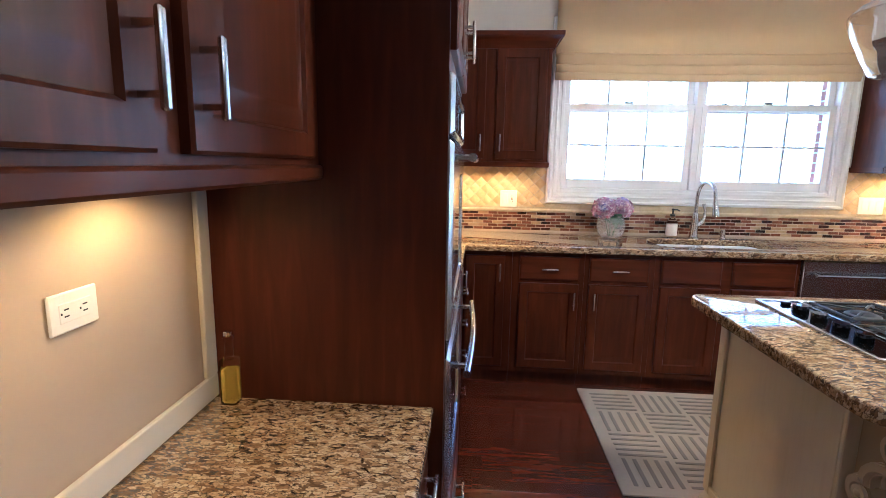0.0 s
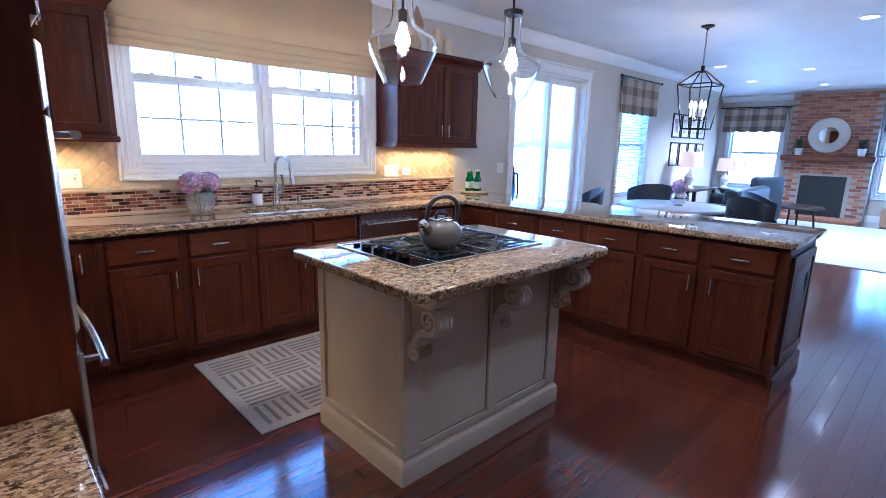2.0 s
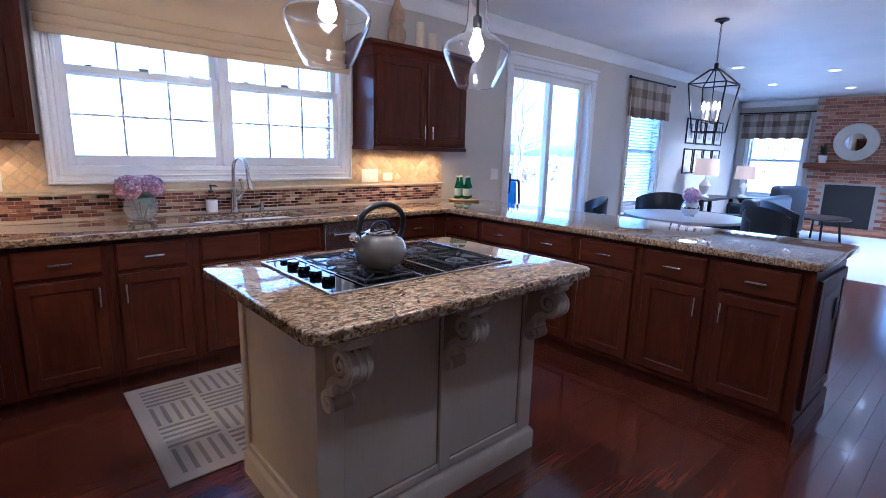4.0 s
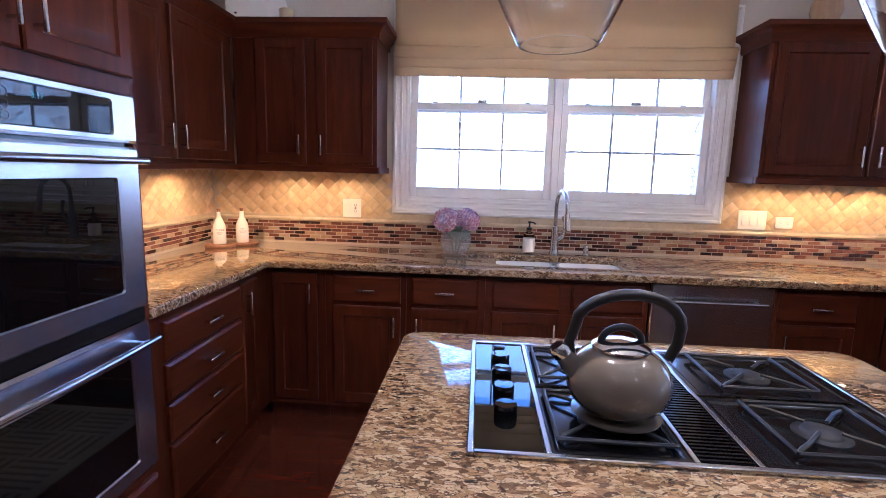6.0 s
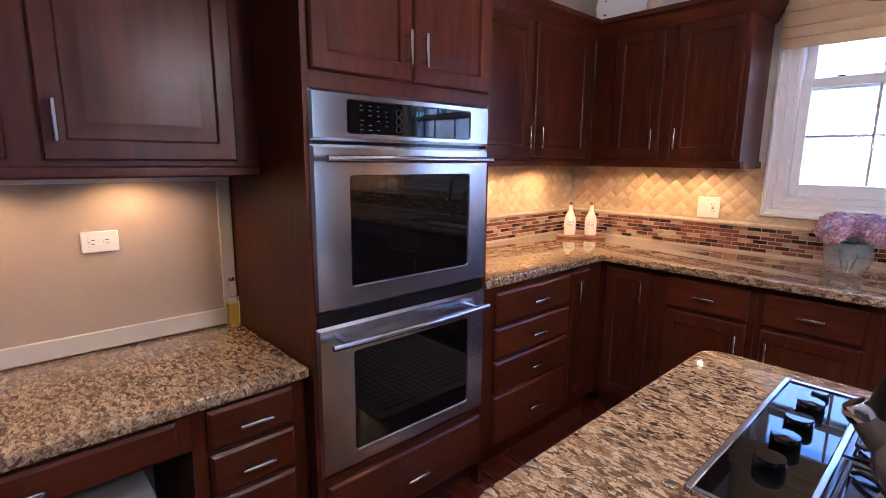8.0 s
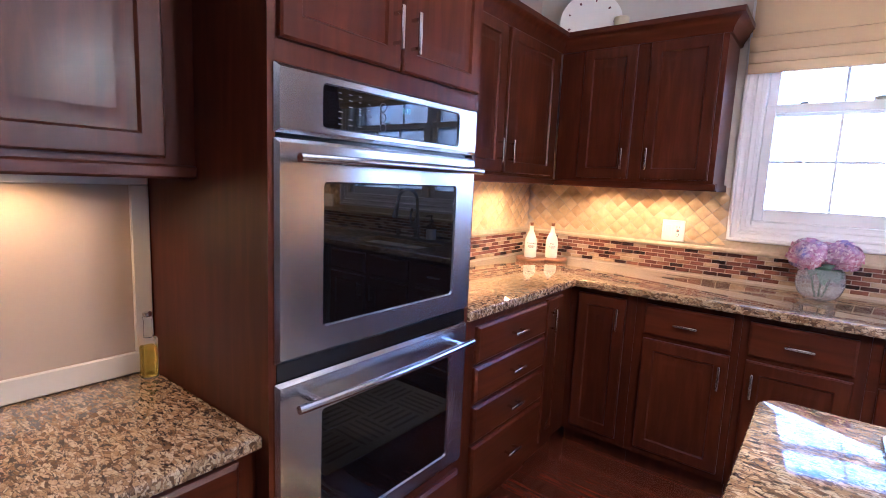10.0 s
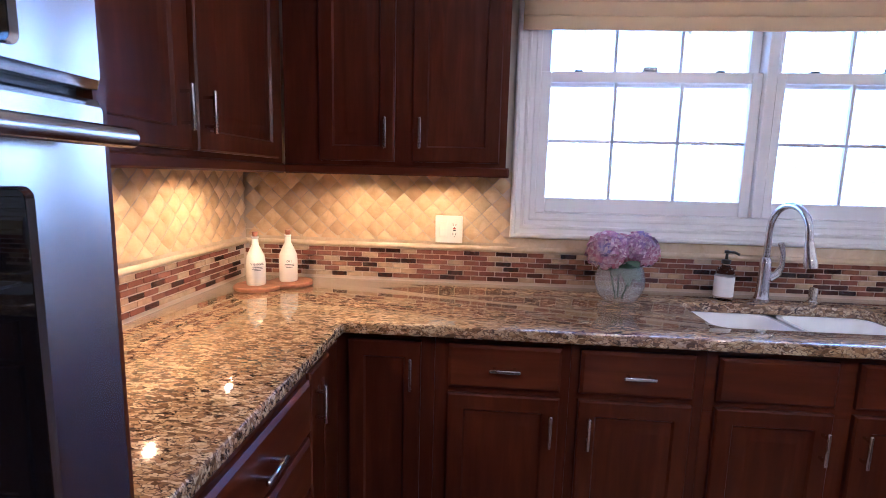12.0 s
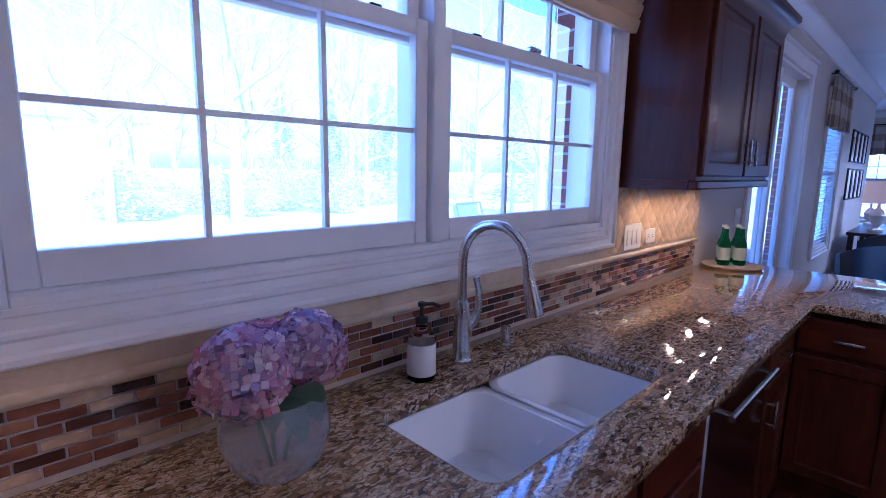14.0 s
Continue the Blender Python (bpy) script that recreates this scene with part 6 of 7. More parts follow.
# fireplace
FX0, FY0, FY1 = XF - 0.32, -2.36, -0.82
fire = thing("fireplace", pose(0, 0, 0), "red brick fireplace chimney with dark opening", "fireplace")
MORTAR = paint("pale_mortar", (0.42, 0.38, 0.34), 0.9, 200, 0.2)
bm = bmesh.new()
add_box(bm, FX0 + 0.01, XF - 0.001, FY0, -1.99, 0, ZC - 0.001)
add_box(bm, FX0 + 0.01, XF - 0.001, -1.17, FY1, 0, ZC - 0.001)
add_box(bm, FX0 + 0.01, XF - 0.001, -1.9895, -1.1705, 0.92, ZC - 0.001)
part("chimney_breast", bm, MORTAR, fire)
part("firebox", box_bm(XF - 0.06, XF - 0.002, -1.98, -1.18, 0.0, 0.915), BLACK, fire)
part("fire_screen", box_bm(FX0 + 0.015, FX0 + 0.025, -1.985, -1.175, 0.0, 0.915), IRON, fire, "dark mesh fire screen")
BRICK = Mat("red_brick", (0.3, 0.12, 0.08), 0.85)
bn = BRICK.noise(BRICK.coords((1, 1, 1), jitter=True), 25, 4)
BRICK.color(BRICK.mix(1.0, BRICK.ramp(BRICK.random(), [(0.0, (0.23, 0.085, 0.045)), (0.5, (0.37, 0.165, 0.085)), (1.0, (0.48, 0.26, 0.15))]), BRICK.ramp(bn, [(0.3, (0.8, 0.8, 0.8)), (0.7, (1.15, 1.15, 1.15))]), "MULTIPLY"))
BRICK.bump(bn, 0.3, 0.003)
bmesh_b = mesh_of("brick", box_bm(0.0, 0.014, -0.096, 0.096, -0.028, 0.028, 0.003), BRICK.m, False)
k = 0
z = 0.04
row = 0
while z < ZC - 0.03:
    y = FY0 + 0.10 + (0.10 if row % 2 else 0.0)
    while y < FY1 - 0.08:
        if not (z < 0.95 and -2.08 < y < -1.08):
            b_ = new("brick", bmesh_b)
            b_.parent = fire
            b_.location = (FX0 - 0.004, y, z)
            k += 1
        y += 0.204
    z += 0.068
    row += 1
part("mantel", box_bm(FX0 - 0.18, FX0 - 0.0045, FY0 - 0.05, FY1 + 0.05, 1.24, 1.35, 0.01), wood("mantel_wood", (0.12, 0.045, 0.02), (0.18, 0.07, 0.035), (0.24, 0.10, 0.05), (9, 1.2, 9), 0.45, 0.0), fire, "thick brown wooden mantel")
part("hearth", box_bm(FX0 - 0.45, FX0 - 0.005, FY0, FY1, 0.0, 0.06, 0.008), BRICK.m, fire, "raised brick hearth")
mir = thing("round_mirror", pose(FX0 - 0.02, -1.56, 1.78, 0, -90, 0), "round mirror in a wide pale woven frame", "mirror")
bm = bmesh.new()
lathe(bm, [(0.17, 0.0), (0.17, 0.03), (0.26, 0.04), (0.36, 0.02), (0.37, 0.0)], 48, cap=False)
part("frame", bm, fabric("pale_woven_frame", (0.58, 0.54, 0.47), (0.68, 0.64, 0.56), 120), mir)
bm = bmesh.new()
lathe(bm, [(0.0, 0.012), (0.172, 0.012)], 40, cap=False)
part("glass", bm, Mat("mirror_silver", (0.85, 0.85, 0.85), 0.02, 1.0).m, mir, "dark reflecting mirror glass")


def planter(x, y):
    ob = thing("mantel_plant", pose(x, y, 1.3505), "small green plant in a white pot on the mantel", "plant", "plants on the mantel")
    bm = bmesh.new()
    lathe(bm, [(0.05, 0), (0.06, 0.005), (0.08, 0.15), (0.083, 0.155), (0.075, 0.155)], 20)
    part("pot", bm, CERAMIC, ob)
    bm = bmesh.new()
    r2 = random.Random(int(y * 100))
    for i in range(70):
        a, e = r2.random() * 6.28, r2.random()
        leaf(bm, (0, 0, 0.15), (0.13 * math.cos(a) * e, 0.13 * math.sin(a) * e, 0.2 + 0.2 * r2.random()), 0.012, 0.0)
    part("foliage", bm, LEAF.m, ob)


planter(FX0 - 0.1, -1.08)
planter(FX0 - 0.1, -2.16)

# fiddle-leaf tree
tree = thing("fiddle_leaf_tree", at(XF - 0.75, -2.88), "tall potted fiddle-leaf fig in a woven basket", "plant")
bm = bmesh.new()
lathe(bm, [(0.17, 0), (0.2, 0.02), (0.21, 0.3), (0.2, 0.36), (0.18, 0.36), (0.17, 0.33), (0.0, 0.33)], 24, cap=False)
part("basket", bm, fabric("woven_basket", (0.30, 0.20, 0.11), (0.42, 0.29, 0.17), 150), tree)
bm = bmesh.new()
sweep(bm, [(0, 0, 0.33), (0.02, 0.01, 0.8), (-0.01, 0.0, 1.2), (0.02, 0.03, 1.6)], [0.02, 0.017, 0.014, 0.008], 8)
for tip in ((0.18, 0.15, 1.65), (-0.2, 0.1, 1.6), (0.05, -0.22, 1.7)):
    sweep(bm, [(0, 0, 1.2), (tip[0] * 0.5, tip[1] * 0.5, 1.4), tip], [0.012, 0.009, 0.005], 6)
part("trunk", bm, TAN, tree)
bm = bmesh.new()
r2 = random.Random(4)
for i in range(90):
    a = r2.random() * 6.28
    rr = 0.12 + 0.2 * r2.random()
    z = 1.25 + 0.6 * r2.random()
    b0 = (0.1 * math.cos(a), 0.1 * math.sin(a), z)
    leaf(bm, b0, (rr * 1.4 * math.cos(a), rr * 1.4 * math.sin(a), z + 0.12 * (r2.random() - 0.4)), 0.06, 0.03)
part("foliage", bm, LEAF.m, tree)

# sofa table, lamps, chairs, pictures
cons = thing("console_table", at(8.75, -0.34), "dark wooden console table against the wall", "table")
part("tabletop", box_bm(-0.7, 0.7, -0.22, 0.22, 0.70, 0.74, 0.006), DARKWOOD, cons)
for sx in (-1, 1):
    for sy in (-1, 1):
        part("leg", box_bm(sx * 0.64 - 0.03, sx * 0.64 + 0.03, sy * 0.17 - 0.03, sy * 0.17 + 0.03, 0, 0.6995, 0.004), DARKWOOD, cons)
part("shelf", box_bm(-0.6, 0.6, -0.19, 0.19, 0.18, 0.21, 0.004), DARKWOOD, cons)
SHADE_LIT = Mat("lamp_shade", (0.52, 0.33, 0.21), 0.8)
SHADE_LIT.b.inputs["Emission Color"].default_value = (1.0, 0.62, 0.36, 1)
SHADE_LIT.b.inputs["Emission Strength"].default_value = 0.07


def table_lamp(m):
    ob = thing("table_lamp", m, "white turned table lamp with a lit tan drum shade", "lamp", "table lamps")
    bm = bmesh.new()
    lathe(bm, [(0.08, 0), (0.08, 0.02), (0.03, 0.05), (0.08, 0.14), (0.09, 0.2), (0.05, 0.27), (0.02, 0.3), (0.012, 0.4)], 24)
    part("base", bm, CERAMIC, ob)
    bm = bmesh.new()
    lathe(bm, [(0.19, 0.37), (0.165, 0.64), (0.162, 0.64), (0.187, 0.37)], 32, cap=False)
    part("shade", bm, SHADE_LIT.m, ob, "tan fabric drum shade, lit")
    return ob


table_lamp(pose(8.55, -0.36, 0.7405))
end_t = thing("end_table", at(11.4, -0.05), "dark round end table beside the window", "table")
bm = bmesh.new()
lathe(bm, [(0.28, 0.58), (0.28, 0.61)], 28)
part("tabletop", bm, DARKWOOD, end_t)
bm = bmesh.new()
lathe(bm, [(0.2, 0), (0.18, 0.03), (0.04, 0.08), (0.04, 0.5), (0.1, 0.5795)], 18)
part("pedestal", bm, DARKWOOD, end_t)
table_lamp(pose(11.4, -0.05, 0.6105))


def armchair(m, label="dark navy leather armchair"):
    ob = thing("armchair", m, label, "armchair", "leather seats")
    part("seat", box_bm(-0.33, 0.33, -0.38, 0.30, 0.18, 0.46, 0.05, segs=3), LEATHER, ob)
    part("backrest", box_bm(-0.36, 0.36, 0.26, 0.46, 0.2, 0.98, 0.07, segs=3), LEATHER, ob)
    for s in (-1, 1):
        part("armrest", box_bm(s * 0.40 - 0.075, s * 0.40 + 0.075, -0.40, 0.34, 0.14, 0.64, 0.05, segs=3), LEATHER, ob)
        for y in (-0.34, 0.36):
            part("leg", box_bm(s * 0.36 - 0.025, s * 0.36 + 0.025, y - 0.025, y + 0.025, 0, 0.1795), DARKWOOD, ob)
    return ob


a0 = armchair(pose(9.6, -1.0, 0, 0, 0, 160))
sofa = thing("sofa", pose(8.35, -0.98, 0, 0, 0, 180), "dark leather sofa by the console table", "sofa", "leather seats")
part("seat", box_bm(-0.85, 0.85, -0.42, 0.32, 0.18, 0.46, 0.05, segs=3), LEATHER, sofa)
part("backrest", box_bm(-0.9, 0.9, 0.28, 0.48, 0.2, 0.84, 0.07, segs=3), LEATHER, sofa)
for s in (-1, 1):
    part("armrest", box_bm(s * 0.93 - 0.09, s * 0.93 + 0.09, -0.44, 0.4, 0.0, 0.62, 0.06, segs=3), LEATHER, sofa)
cush = solid("cushion", box_bm(-0.22, 0.22, -0.07, 0.07, 0, 0.42, 0.06, segs=3), fabric("striped_cushion", (0.6, 0.58, 0.55), (0.7, 0.68, 0.64), 300), "pale square cushion on the armchair", "cushion", m=pose(9.62, -1.12, 0.462, -14, 0, 160))
ct = thing("coffee_table", at(10.4, -1.6), "round dark coffee table with crossed legs", "table")
bm = bmesh.new()
lathe(bm, [(0.45, 0.40), (0.46, 0.41), (0.46, 0.435), (0.45, 0.44)], 36)
part("tabletop", bm, DARKWOOD, ct)
for k in range(4):
    a = k * math.pi / 2 + 0.4
    bm = bmesh.new()
    sweep(bm, [(0.36 * math.cos(a), 0.36 * math.sin(a), 0), (0.3 * math.cos(a), 0.3 * math.sin(a), 0.4)], 0.018, 8)
    part("leg", bm, BLACK_METAL, ct)
PAPER = Mat("picture_paper", (0.6, 0.58, 0.54), 0.7)
PAPER.color(PAPER.ramp(PAPER.noise(PAPER.coords((1, 1, 1), jitter=True), 6, 3), [(0.35, (0.22, 0.2, 0.18)), (0.5, (0.55, 0.52, 0.48)), (0.6, (0.72, 0.7, 0.66))]))
for r_ in range(2):
    for c in range(4):
        x, z = 8.42 + c * 0.40, 1.12 + r_ * 0.50
        ob = thing("picture_frame", pose(x, -0.001, z), "dark framed picture on the wall", "picture", "framed pictures")
        part("frame", frame_bm(0, 0.34, 0, 0.42, -0.022, 0, 0.022), DARKWOOD, ob)
        part("mat_board", box_bm(0.022, 0.318, -0.010, -0.001, 0.022, 0.398), PLASTIC, ob)
        part("print", box_bm(0.08, 0.26, -0.0112, -0.0105, 0.09, 0.33), PAPER.m, ob)
lr = solid("living_rug", box_bm(7.2, 11.8, -3.3, -0.9, 0.0005, 0.010, 0.002), fabric("cream_rug", (0.62, 0.60, 0.57), (0.70, 0.68, 0.65), 300), "large pale cream rug in the living area", "rug")
med = thing("side_cabinet", at(9.3, -3.78), "grey wooden console cabinet along the wall", "cabinet")
GREYW = wood("grey_wood", (0.10, 0.09, 0.08), (0.15, 0.14, 0.125), (0.2, 0.19, 0.17), (1.2, 9, 9), 0.5, 0.0)
part("body", box_bm(-0.6, 0.6, -0.2, 0.2, 0.06, 0.80), GREYW, med)
part("top", box_bm(-0.63, 0.63, -0.22, 0.215, 0.8005, 0.83, 0.005), GREYW, med)
for s in (-1, 1):
    bm = bmesh.new()
    rings(bm, -0.58 if s < 0 else 0.01, -0.01 if s < 0 else 0.58, 0.1, 0.77, 0.2, [(0, 0), (0, -0.014), (0.05, -0.014), (0.055, -0.006), (0.06, -0.006)])
    part("door", bm, GREYW, med)
for sx in (-1, 1):
    for sy in (-1, 1):
        part("foot", box_bm(sx * 0.55 - 0.03, sx * 0.55 + 0.03, sy * 0.16 - 0.03, sy * 0.16 + 0.03, 0, 0.0595), GREYW, med)
tvs = thing("television", pose(8.0, YR + 0.003, 1.05), "flat black television on the side wall", "television")
part("housing", box_bm(0, 1.3, 0, 0.05, 0, 0.75, 0.006), BLACK, tvs)
part("screen", box_bm(0.015, 1.285, 0.0505, 0.053, 0.02, 0.735), BLACK_GLASS, tvs)

pouf = thing("upholstered_stool", pose(-0.90, -3.02, 0), "pale grey fabric stool tucked under the desk", "stool")
part("cushion", box_bm(-0.2, 0.2, -0.24, 0.24, 0.30, 0.46, 0.04, segs=3), fabric("pale_grey_fabric", (0.36, 0.37, 0.39), (0.46, 0.47, 0.49), 300), pouf)
for sx in (-1, 1):
    for sy in (-1, 1):
        part("leg", box_bm(sx * 0.16 - 0.02, sx * 0.16 + 0.02, sy * 0.2 - 0.02, sy * 0.2 + 0.02, 0, 0.2995), DARKWOOD, pouf)


# ---- outside ----
GRASS = Mat("winter_lawn", (0.2, 0.2, 0.1), 0.95)
gv = GRASS.coords()
GRASS.color(GRASS.mix(GRASS.noise(gv, 9, 6, 0.7), GRASS.ramp(GRASS.noise(gv, 0.25, 4), [(0.35, (0.12, 0.15, 0.06)), (0.65, (0.28, 0.25, 0.16))]), (0.22, 0.18, 0.11)))
GRASS.bump(GRASS.noise(gv, 30, 4), 0.5, 0.03)
bm = bmesh.new()
bm.faces.new([bm.verts.new((x, y, -0.42)) for x, y in ((-500, -300), (500, -300), (500, 600), (-500, 600))])
struct("ground", bm, GRASS.m, "patchy winter lawn with leaf litter", "ground")
PAVE = paint("patio_concrete", (0.33, 0.31, 0.28), 0.85, 60, 0.3)
struct("pavement", box_bm(2.6, 9.4, 0.28, 4.6, -0.55, -0.06), PAVE, "pale concrete patio behind the house", "patio")
BARK = Mat("bark", (0.12, 0.09, 0.07), 0.9)
BARK.color(BARK.ramp(BARK.noise(BARK.coords((4, 4, 0.6)), 5, 5), [(0.3, (0.12, 0.10, 0.08)), (0.7, (0.28, 0.24, 0.20))]))
BARK = BARK.m
PINE = Mat("evergreen", (0.05, 0.08, 0.04), 0.7)
PINE.color(PINE.ramp(PINE.island(), [(0, (0.08, 0.11, 0.06)), (1, (0.16, 0.21, 0.11))]))
PINE = PINE.m
DRYLEAF = Mat("dry_leaves", (0.2, 0.12, 0.06), 0.8)
DRYLEAF.color(DRYLEAF.ramp(DRYLEAF.island(), [(0, (0.22, 0.14, 0.08)), (0.6, (0.36, 0.26, 0.16)), (1, (0.14, 0.18, 0.08))]))
DRYLEAF = DRYLEAF.m


def branch(bm, p, d, length, r, depth, rnd):
    n = 4
    pts, rs = [p], [r]
    for i in range(n):
        d = (d + Vector((rnd.uniform(-0.22, 0.22), rnd.uniform(-0.22, 0.22), rnd.uniform(-0.08, 0.16)))).normalized()
        p = p + d * length / n
        pts.append(p)
        rs.append(r * (1 - 0.55 * (i + 1) / n))
        if depth > 0 and i >= 1:
            for _ in range(2 if depth > 1 else 3):
                side = (d + Vector((rnd.uniform(-1, 1), rnd.uniform(-1, 1), rnd.uniform(-0.1, 0.6))) * 0.95).normalized()
                branch(bm, p, side, length * rnd.uniform(0.42, 0.62), rs[-1] * 0.6, depth - 1, rnd)
    sweep(bm, pts, rs, 6 if depth > 1 else 4)


def bare_tree(seed, h, r):
    rnd = random.Random(seed)
    ob = thing("bare_tree", pose(0, 0, -0.42), "bare winter tree with branching limbs in the yard", "tree", "yard trees")
    bm = bmesh.new()
    sweep(bm, [(0, 0, -0.1), (0.05, 0.0, h * 0.2), (0.0, 0.08, h * 0.42), (0.08, 0.02, h * 0.7), (0.0, 0.0, h)], [r * 1.25, r, r * 0.8, r * 0.5, r * 0.12], 9)
    part("trunk", bm, BARK, ob)
    bm = bmesh.new()
    for i in range(13):
        z = h * (0.22 + 0.72 * i / 13)
        a = i * 2.4 + rnd.random()
        d = Vector((math.cos(a), math.sin(a), rnd.uniform(0.25, 0.7))).normalized()
        branch(bm, Vector((0.03, 0.03, z)), d, h * rnd.uniform(0.22, 0.36) * (1.1 - 0.5 * i / 13), r * 0.36 * (1 - 0.5 * i / 13), 2, rnd)
    part("crown", bm, BARK, ob)
    return ob


t0, t1 = bare_tree(1, 12, 0.19), bare_tree(2, 9, 0.13)
t0.matrix_basis = pose(6.6, 15.5, -0.42, 0, 0, 20)
t1.matrix_basis = pose(3.4, 17.5, -0.42)
for i, (x, y, s, a) in enumerate(((9.5, 21, 1.0, 70), (14, 18.5, 0.9, 140), (17.5, 25, 1.2, 200), (12, 29, 1.15, 10), (22, 30, 1.3, 300), (5, 27, 1.1, 250), (-1, 24, 1.0, 33), (-6, 20, 0.9, 120), (-4, 32, 1.2, 80), (27, 24, 1.1, 40), (19, 16, 0.8, 20), (8, 35, 1.3, 190), (16, 36, 1.2, 95), (30, 37, 1.3, 45), (11, 24, 0.9, 15), (13.5, 26, 1.0, 77), (15.5, 23, 0.8, 161), (18, 28.5, 1.1, 222), (20.5, 25, 0.95, 301), (24, 34, 1.2, 12), (26, 29, 1.0, 99), (9, 30, 1.1, 205), (7, 38, 1.2, 310), (34, 31, 1.2, 140), (21, 40, 1.4, 60), (12, 41, 1.3, 270), (17, 19.5, 0.7, 5), (36, 27, 1.1, 80), (12.5, 7.6, 0.62, 30), (14.8, 8.8, 0.75, 150), (11.2, 9.0, 0.6, 260), (16.5, 10.5, 0.8, 75))):
    o = copy_thing((t0, t1)[i % 2], pose(x, y, -0.42, 0, 0, a))
    o.scale = (s, s, s)


def evergreen(seed, h, w):
    rnd = random.Random(seed)
    ob = thing("evergreen_tree", pose(0, 0, -0.42), "dark evergreen tree at the end of the yard", "tree", "evergreens")
    bm = bmesh.new()
    sweep(bm, [(0, 0, 0), (0, 0, h * 0.96)], [0.12, 0.02], 8)
    part("trunk", bm, BARK, ob)
    bm = bmesh.new()
    for i in range(1500):
        f = rnd.random() ** 0.8
        a = rnd.random() * 6.283
        rr = w * (1 - f) * (0.35 + 0.65 * rnd.random()) * (0.8 + 0.3 * math.sin(a * 3 + f * 17))
        z = h * (0.06 + 0.94 * f)
        p = Vector((rr * math.cos(a), rr * math.sin(a), z - 0.12 * rr))
        d = Vector((math.cos(a), math.sin(a), rnd.uniform(-0.5, 0.2))).normalized() * rnd.uniform(0.18, 0.42)
        s = Vector((-math.sin(a), math.cos(a), rnd.uniform(-0.4, 0.4))) * rnd.uniform(0.05, 0.12)
        bm.faces.new([bm.verts.new(q) for q in (p - s, p + d * 0.5 - s * 0.7, p + d, p + d * 0.5 + s * 0.7, p + s)])
    part("crown", bm, PINE, ob)
    return ob


e0 = evergreen(7, 7.5, 1.9)
e0.matrix_basis = pose(16.0, 31, -0.42)
for x, y, s, a in ((14.5, 22.5, 0.8, 20), (19.0, 23, 0.9, 88), (23, 30, 1.1, 130), (31, 34, 1.3, 210), (40, 36, 1.2, 70), (17.5, 12.5, 0.85, 40)):
    o = copy_thing(e0, pose(x, y, -0.42, 0, 0, a))
    o.scale = (s, s, s)


def shrub(seed):
    rnd = random.Random(seed)
    ob = thing("garden_shrub", pose(0, 0, -0.42), "low brown and green shrub by the wood edge", "shrub", "shrubs")
    bm = bmesh.new()
    for i in range(22):
        a = rnd.random() * 6.28
        branch(bm, Vector((0, 0, 0)), Vector((math.cos(a), math.sin(a), rnd.uniform(0.7, 2))).normalized(), rnd.uniform(0.8, 1.5), 0.02, 1, rnd)
    part("twig_crown", bm, BARK, ob)
    bm = bmesh.new()
    for i in range(600):
        a, f, z = rnd.random() * 6.28, rnd.random() ** 0.5, rnd.random()
        rr = 1.0 * f * math.sqrt(max(0.05, 1 - (z - 0.45) ** 2 * 3))
        p = Vector((rr * math.cos(a), rr * math.sin(a), 0.1 + 1.25 * z))
        d = Vector((rnd.uniform(-1, 1), rnd.uniform(-1, 1), rnd.uniform(-1, 1))).normalized() * 0.07
        e = d.orthogonal().normalized() * 0.035
        bm.faces.new([bm.verts.new(q) for q in (p - d, p - e, p + d, p + e)])
    part("foliage", bm, DRYLEAF, ob)
    return ob


s0 = shrub(3)
s0.matrix_basis = pose(8.2, 17.5, -0.42)
rnd = random.Random(12)
for i in range(60):
    x, y = rnd.uniform(4, 34), rnd.uniform(16.5, 27)
    o = copy_thing(s0, pose(x, y, -0.42, 0, 0, rnd.random() * 360))
    k_ = rnd.uniform(0.6, 1.5)
    o.scale = (k_ * rnd.uniform(0.8, 1.3), k_, k_ * rnd.uniform(0.5, 1.15))
# neighbour house
SIDING = paint("pale_siding", (0.62, 0.58, 0.52), 0.8)
FAR_PANE = Mat("far_window", (0.22, 0.26, 0.30), 0.2).m
house = thing("neighbour_house", pose(3.0, 46, -0.42, 0, 0, 8), "pale neighbour house beyond the trees", "house")
part("wall", box_bm(-9, 9, 0, 8, 0, 5.4), SIDING, house)
bm = bmesh.new()
prism(bm, [(-9.6, 5.4), (9.6, 5.4), (7.0, 8.4), (-7.0, 8.4)], 8.4, Matrix.Translation((0, -0.4, 0)))
part("roof", bm, paint("grey_shingles", (0.16, 0.15, 0.15), 0.9, 20, 0.4), house)
for x in (-6.5, -3.2, 3.2, 6.5):
    for z in (0.9, 3.3):
        w_ = part("window", frame_bm(x - 0.6, x + 0.6, z, z + 1.5, -0.06, -0.002, 0.09), TRIM, house)
        part("pane", box_bm(x - 0.51, x + 0.51, -0.03, -0.01, z + 0.09, z + 1.41), FAR_PANE, w_)
arch_pts = [(-0.9, 0.9), (0.9, 0.9)] + [(0.9 * math.cos(radians(a)), 2.3 + 0.9 * math.sin(radians(a))) for a in range(0, 181, 15)]
bm = bmesh.new()
prism(bm, arch_pts, 0.05, Matrix.Translation((0, -0.055, 0)))
part("window", bm, FAR_PANE, house, "dark arched window")

# patio furniture
BLUE = fabric("blue_outdoor_cushion", (0.06, 0.16, 0.34), (0.09, 0.22, 0.42), 300)


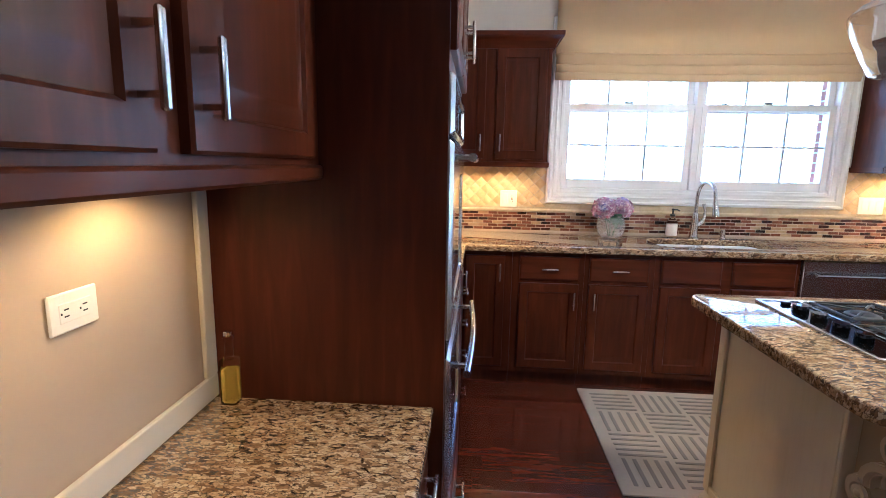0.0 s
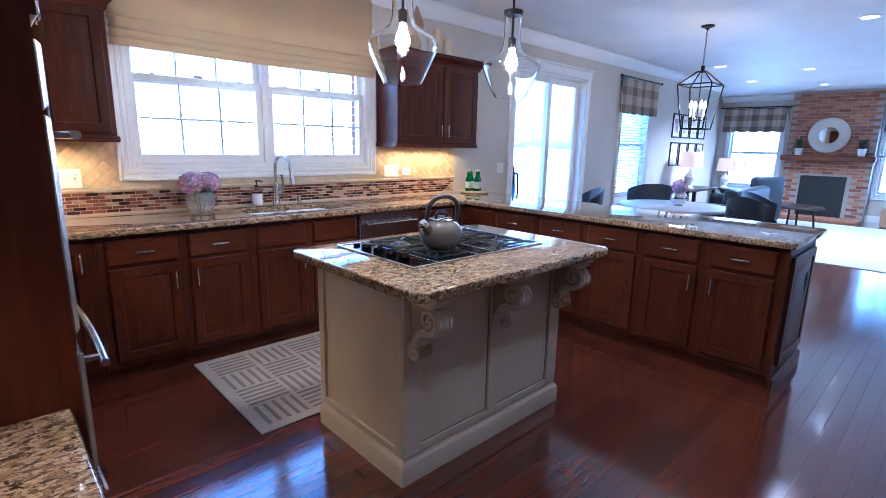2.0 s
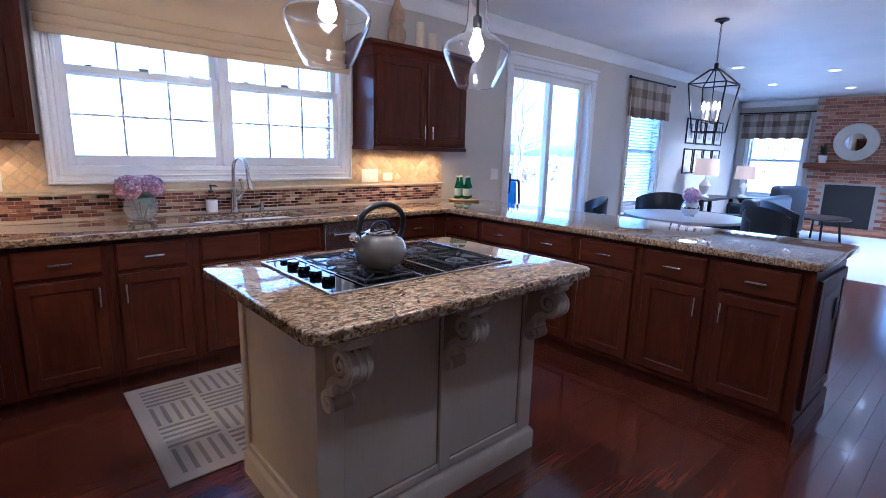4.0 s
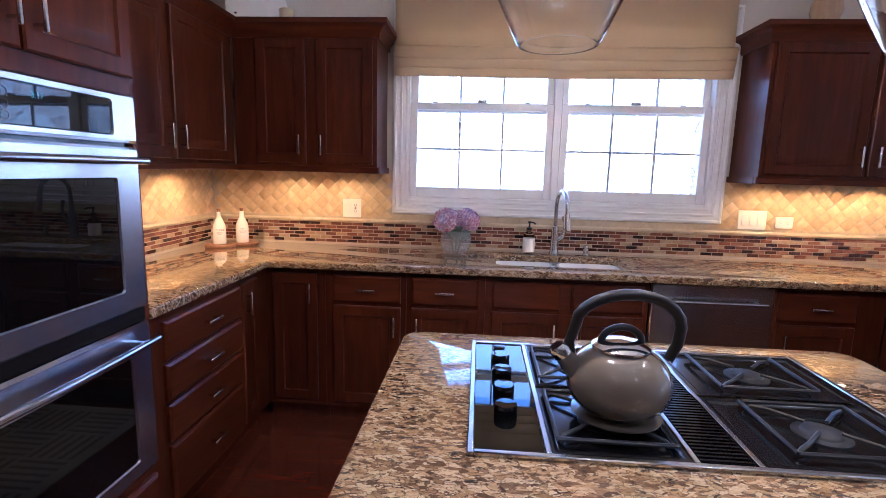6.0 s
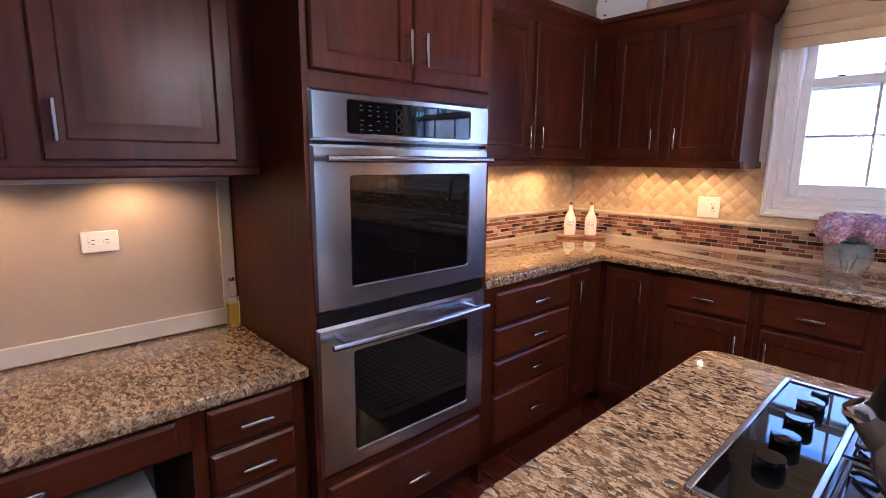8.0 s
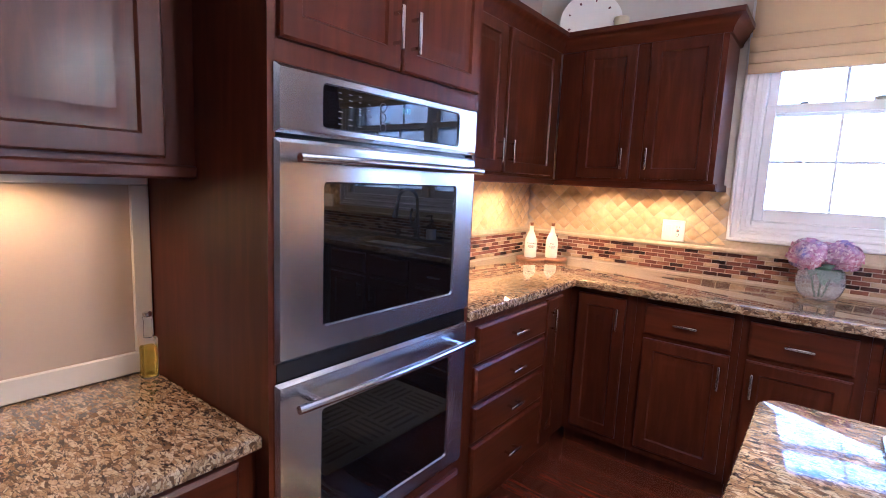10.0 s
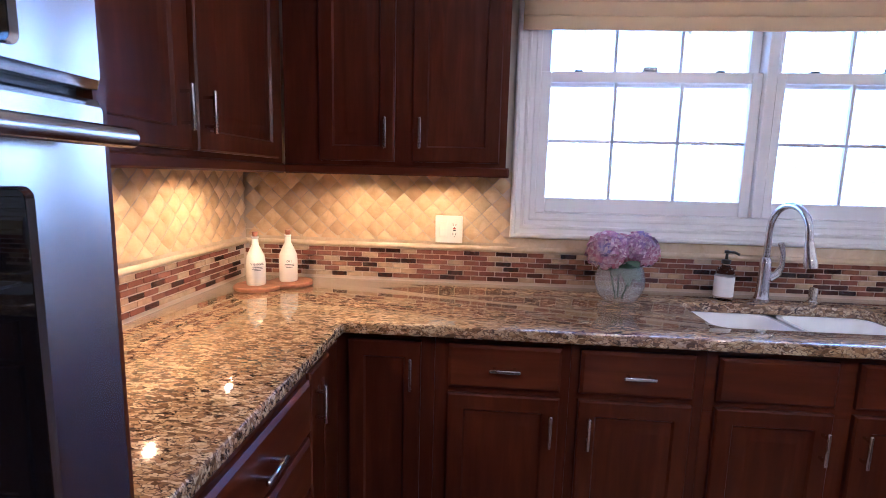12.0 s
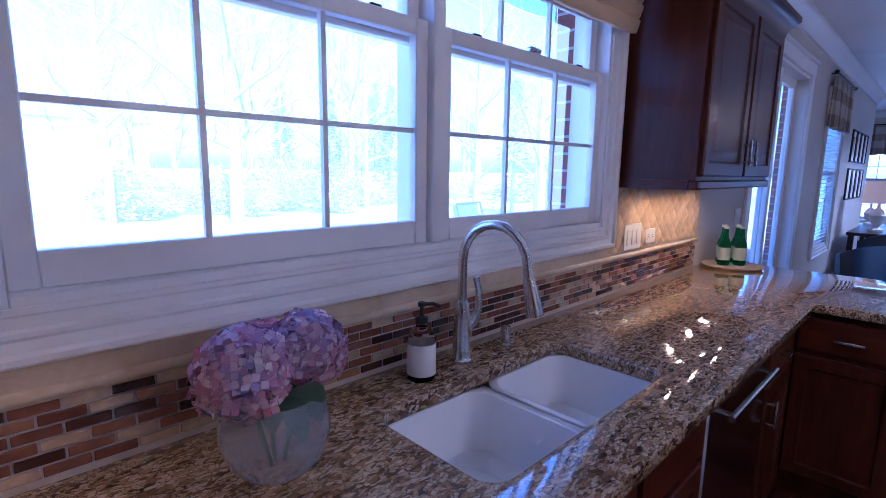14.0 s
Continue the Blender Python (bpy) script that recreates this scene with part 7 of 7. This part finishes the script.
def patio_chair(m):
    ob = thing("patio_chair", m, "dark metal patio chair with a blue cushion", "chair", "patio chairs")
    bm = bmesh.new()
    for s in (-1, 1):
        sweep(bm, [(s * 0.3, -0.3, 0), (s * 0.3, -0.3, 0.6), (s * 0.3, 0.25, 0.62), (s * 0.3, 0.4, 1.05)], 0.018, 6)
        sweep(bm, [(s * 0.3, 0.3, 0), (s * 0.3, 0.25, 0.62)], 0.018, 6)
    sweep(bm, [(-0.3, 0.4, 1.05), (0.3, 0.4, 1.05)], 0.018, 6)
    sweep(bm, [(-0.3, -0.28, 0.38), (0.3, -0.28, 0.38)], 0.018, 6)
    part("frame", bm, BLACK_METAL, ob)
    part("seat", box_bm(-0.28, 0.28, -0.3, 0.28, 0.39, 0.5, 0.04, segs=2), BLUE, ob)
    bm = box_bm(-0.27, 0.27, -0.05, 0.05, 0, 0.58, 0.04, segs=2)
    bmesh.ops.transform(bm, matrix=pose(0, 0.32, 0.48, -14), verts=bm.verts)
    part("backrest", bm, BLUE, ob)
    return ob


pc = patio_chair(pose(4.7, 1.7, -0.06, 0, 0, 200))
copy_thing(pc, pose(5.7, 1.55, -0.06, 0, 0, 120))
copy_thing(pc, pose(5.2, 3.3, -0.06, 0, 0, 10))
pt = thing("patio_table", at(5.5, 2.6, 0, -0.06), "low dark metal patio table", "table")
part("tabletop", box_bm(-0.5, 0.5, -0.35, 0.35, 0.42, 0.45, 0.004), BLACK_METAL, pt)
for sx in (-1, 1):
    for sy in (-1, 1):
        part("leg", box_bm(sx * 0.45 - 0.02, sx * 0.45 + 0.02, sy * 0.3 - 0.02, sy * 0.3 + 0.02, 0, 0.4195), BLACK_METAL, pt)

# ---- floor planks ----
floor = scene.objects["floor"]
rnd = random.Random(21)
PWID = 0.083
lengths = (0.6, 0.9, 1.2, 1.5)
plank = {l: mesh_of("plank", box_bm(0.0006, l - 0.0006, 0.0004, PWID - 0.0004, -0.012, 0.0, 0.0004), FLOOR_WOOD, False) for l in lengths}
verts, faces = [], []
y, count = YK, 0
while y < 0.88:
    x = XL - 0.1 - rnd.random()
    x_end = 2.84 if y < YR - 0.05 else XF
    x_low = 10.6 if y > 0.0 else XL
    while x < x_end:
        l = rnd.choice(lengths)
        near = -0.6 < x < 3.6 and -3.6 < y < -0.5
        if near and count < 300:
            p = new("plank", plank[l])
            p.parent = floor
            p.location = (x, y, rnd.uniform(-0.0006, 0.0))
            count += 1
        else:
            b = len(verts)
            z = rnd.uniform(-0.0006, 0.0)
            x0, x1, y0, y1 = max(x, x_low) + 0.0006, min(x + l, XF if y > YR - 0.05 else 2.84) - 0.0006, y + 0.0004, y + PWID - 0.0004
            if x1 - x0 < 0.03:
                x += l
                continue
            verts += [(x0, y0, -0.012), (x1, y0, -0.012), (x1, y1, -0.012), (x0, y1, -0.012), (x0, y0, z), (x1, y0, z), (x1, y1, z), (x0, y1, z)]
            faces += [(b + 4, b + 5, b + 6, b + 7), (b, b + 1, b + 5, b + 4), (b + 1, b + 2, b + 6, b + 5), (b + 2, b + 3, b + 7, b + 6), (b + 3, b, b + 4, b + 7)]
        x += l
    y += PWID
me = bpy.data.meshes.new("plank_rest")
me.from_pydata(verts, [], faces)
me.materials.append(FLOOR_FAR)
rest = new("plank_rest", me)
rest.parent = floor
tagged(rest, kind="stuff")
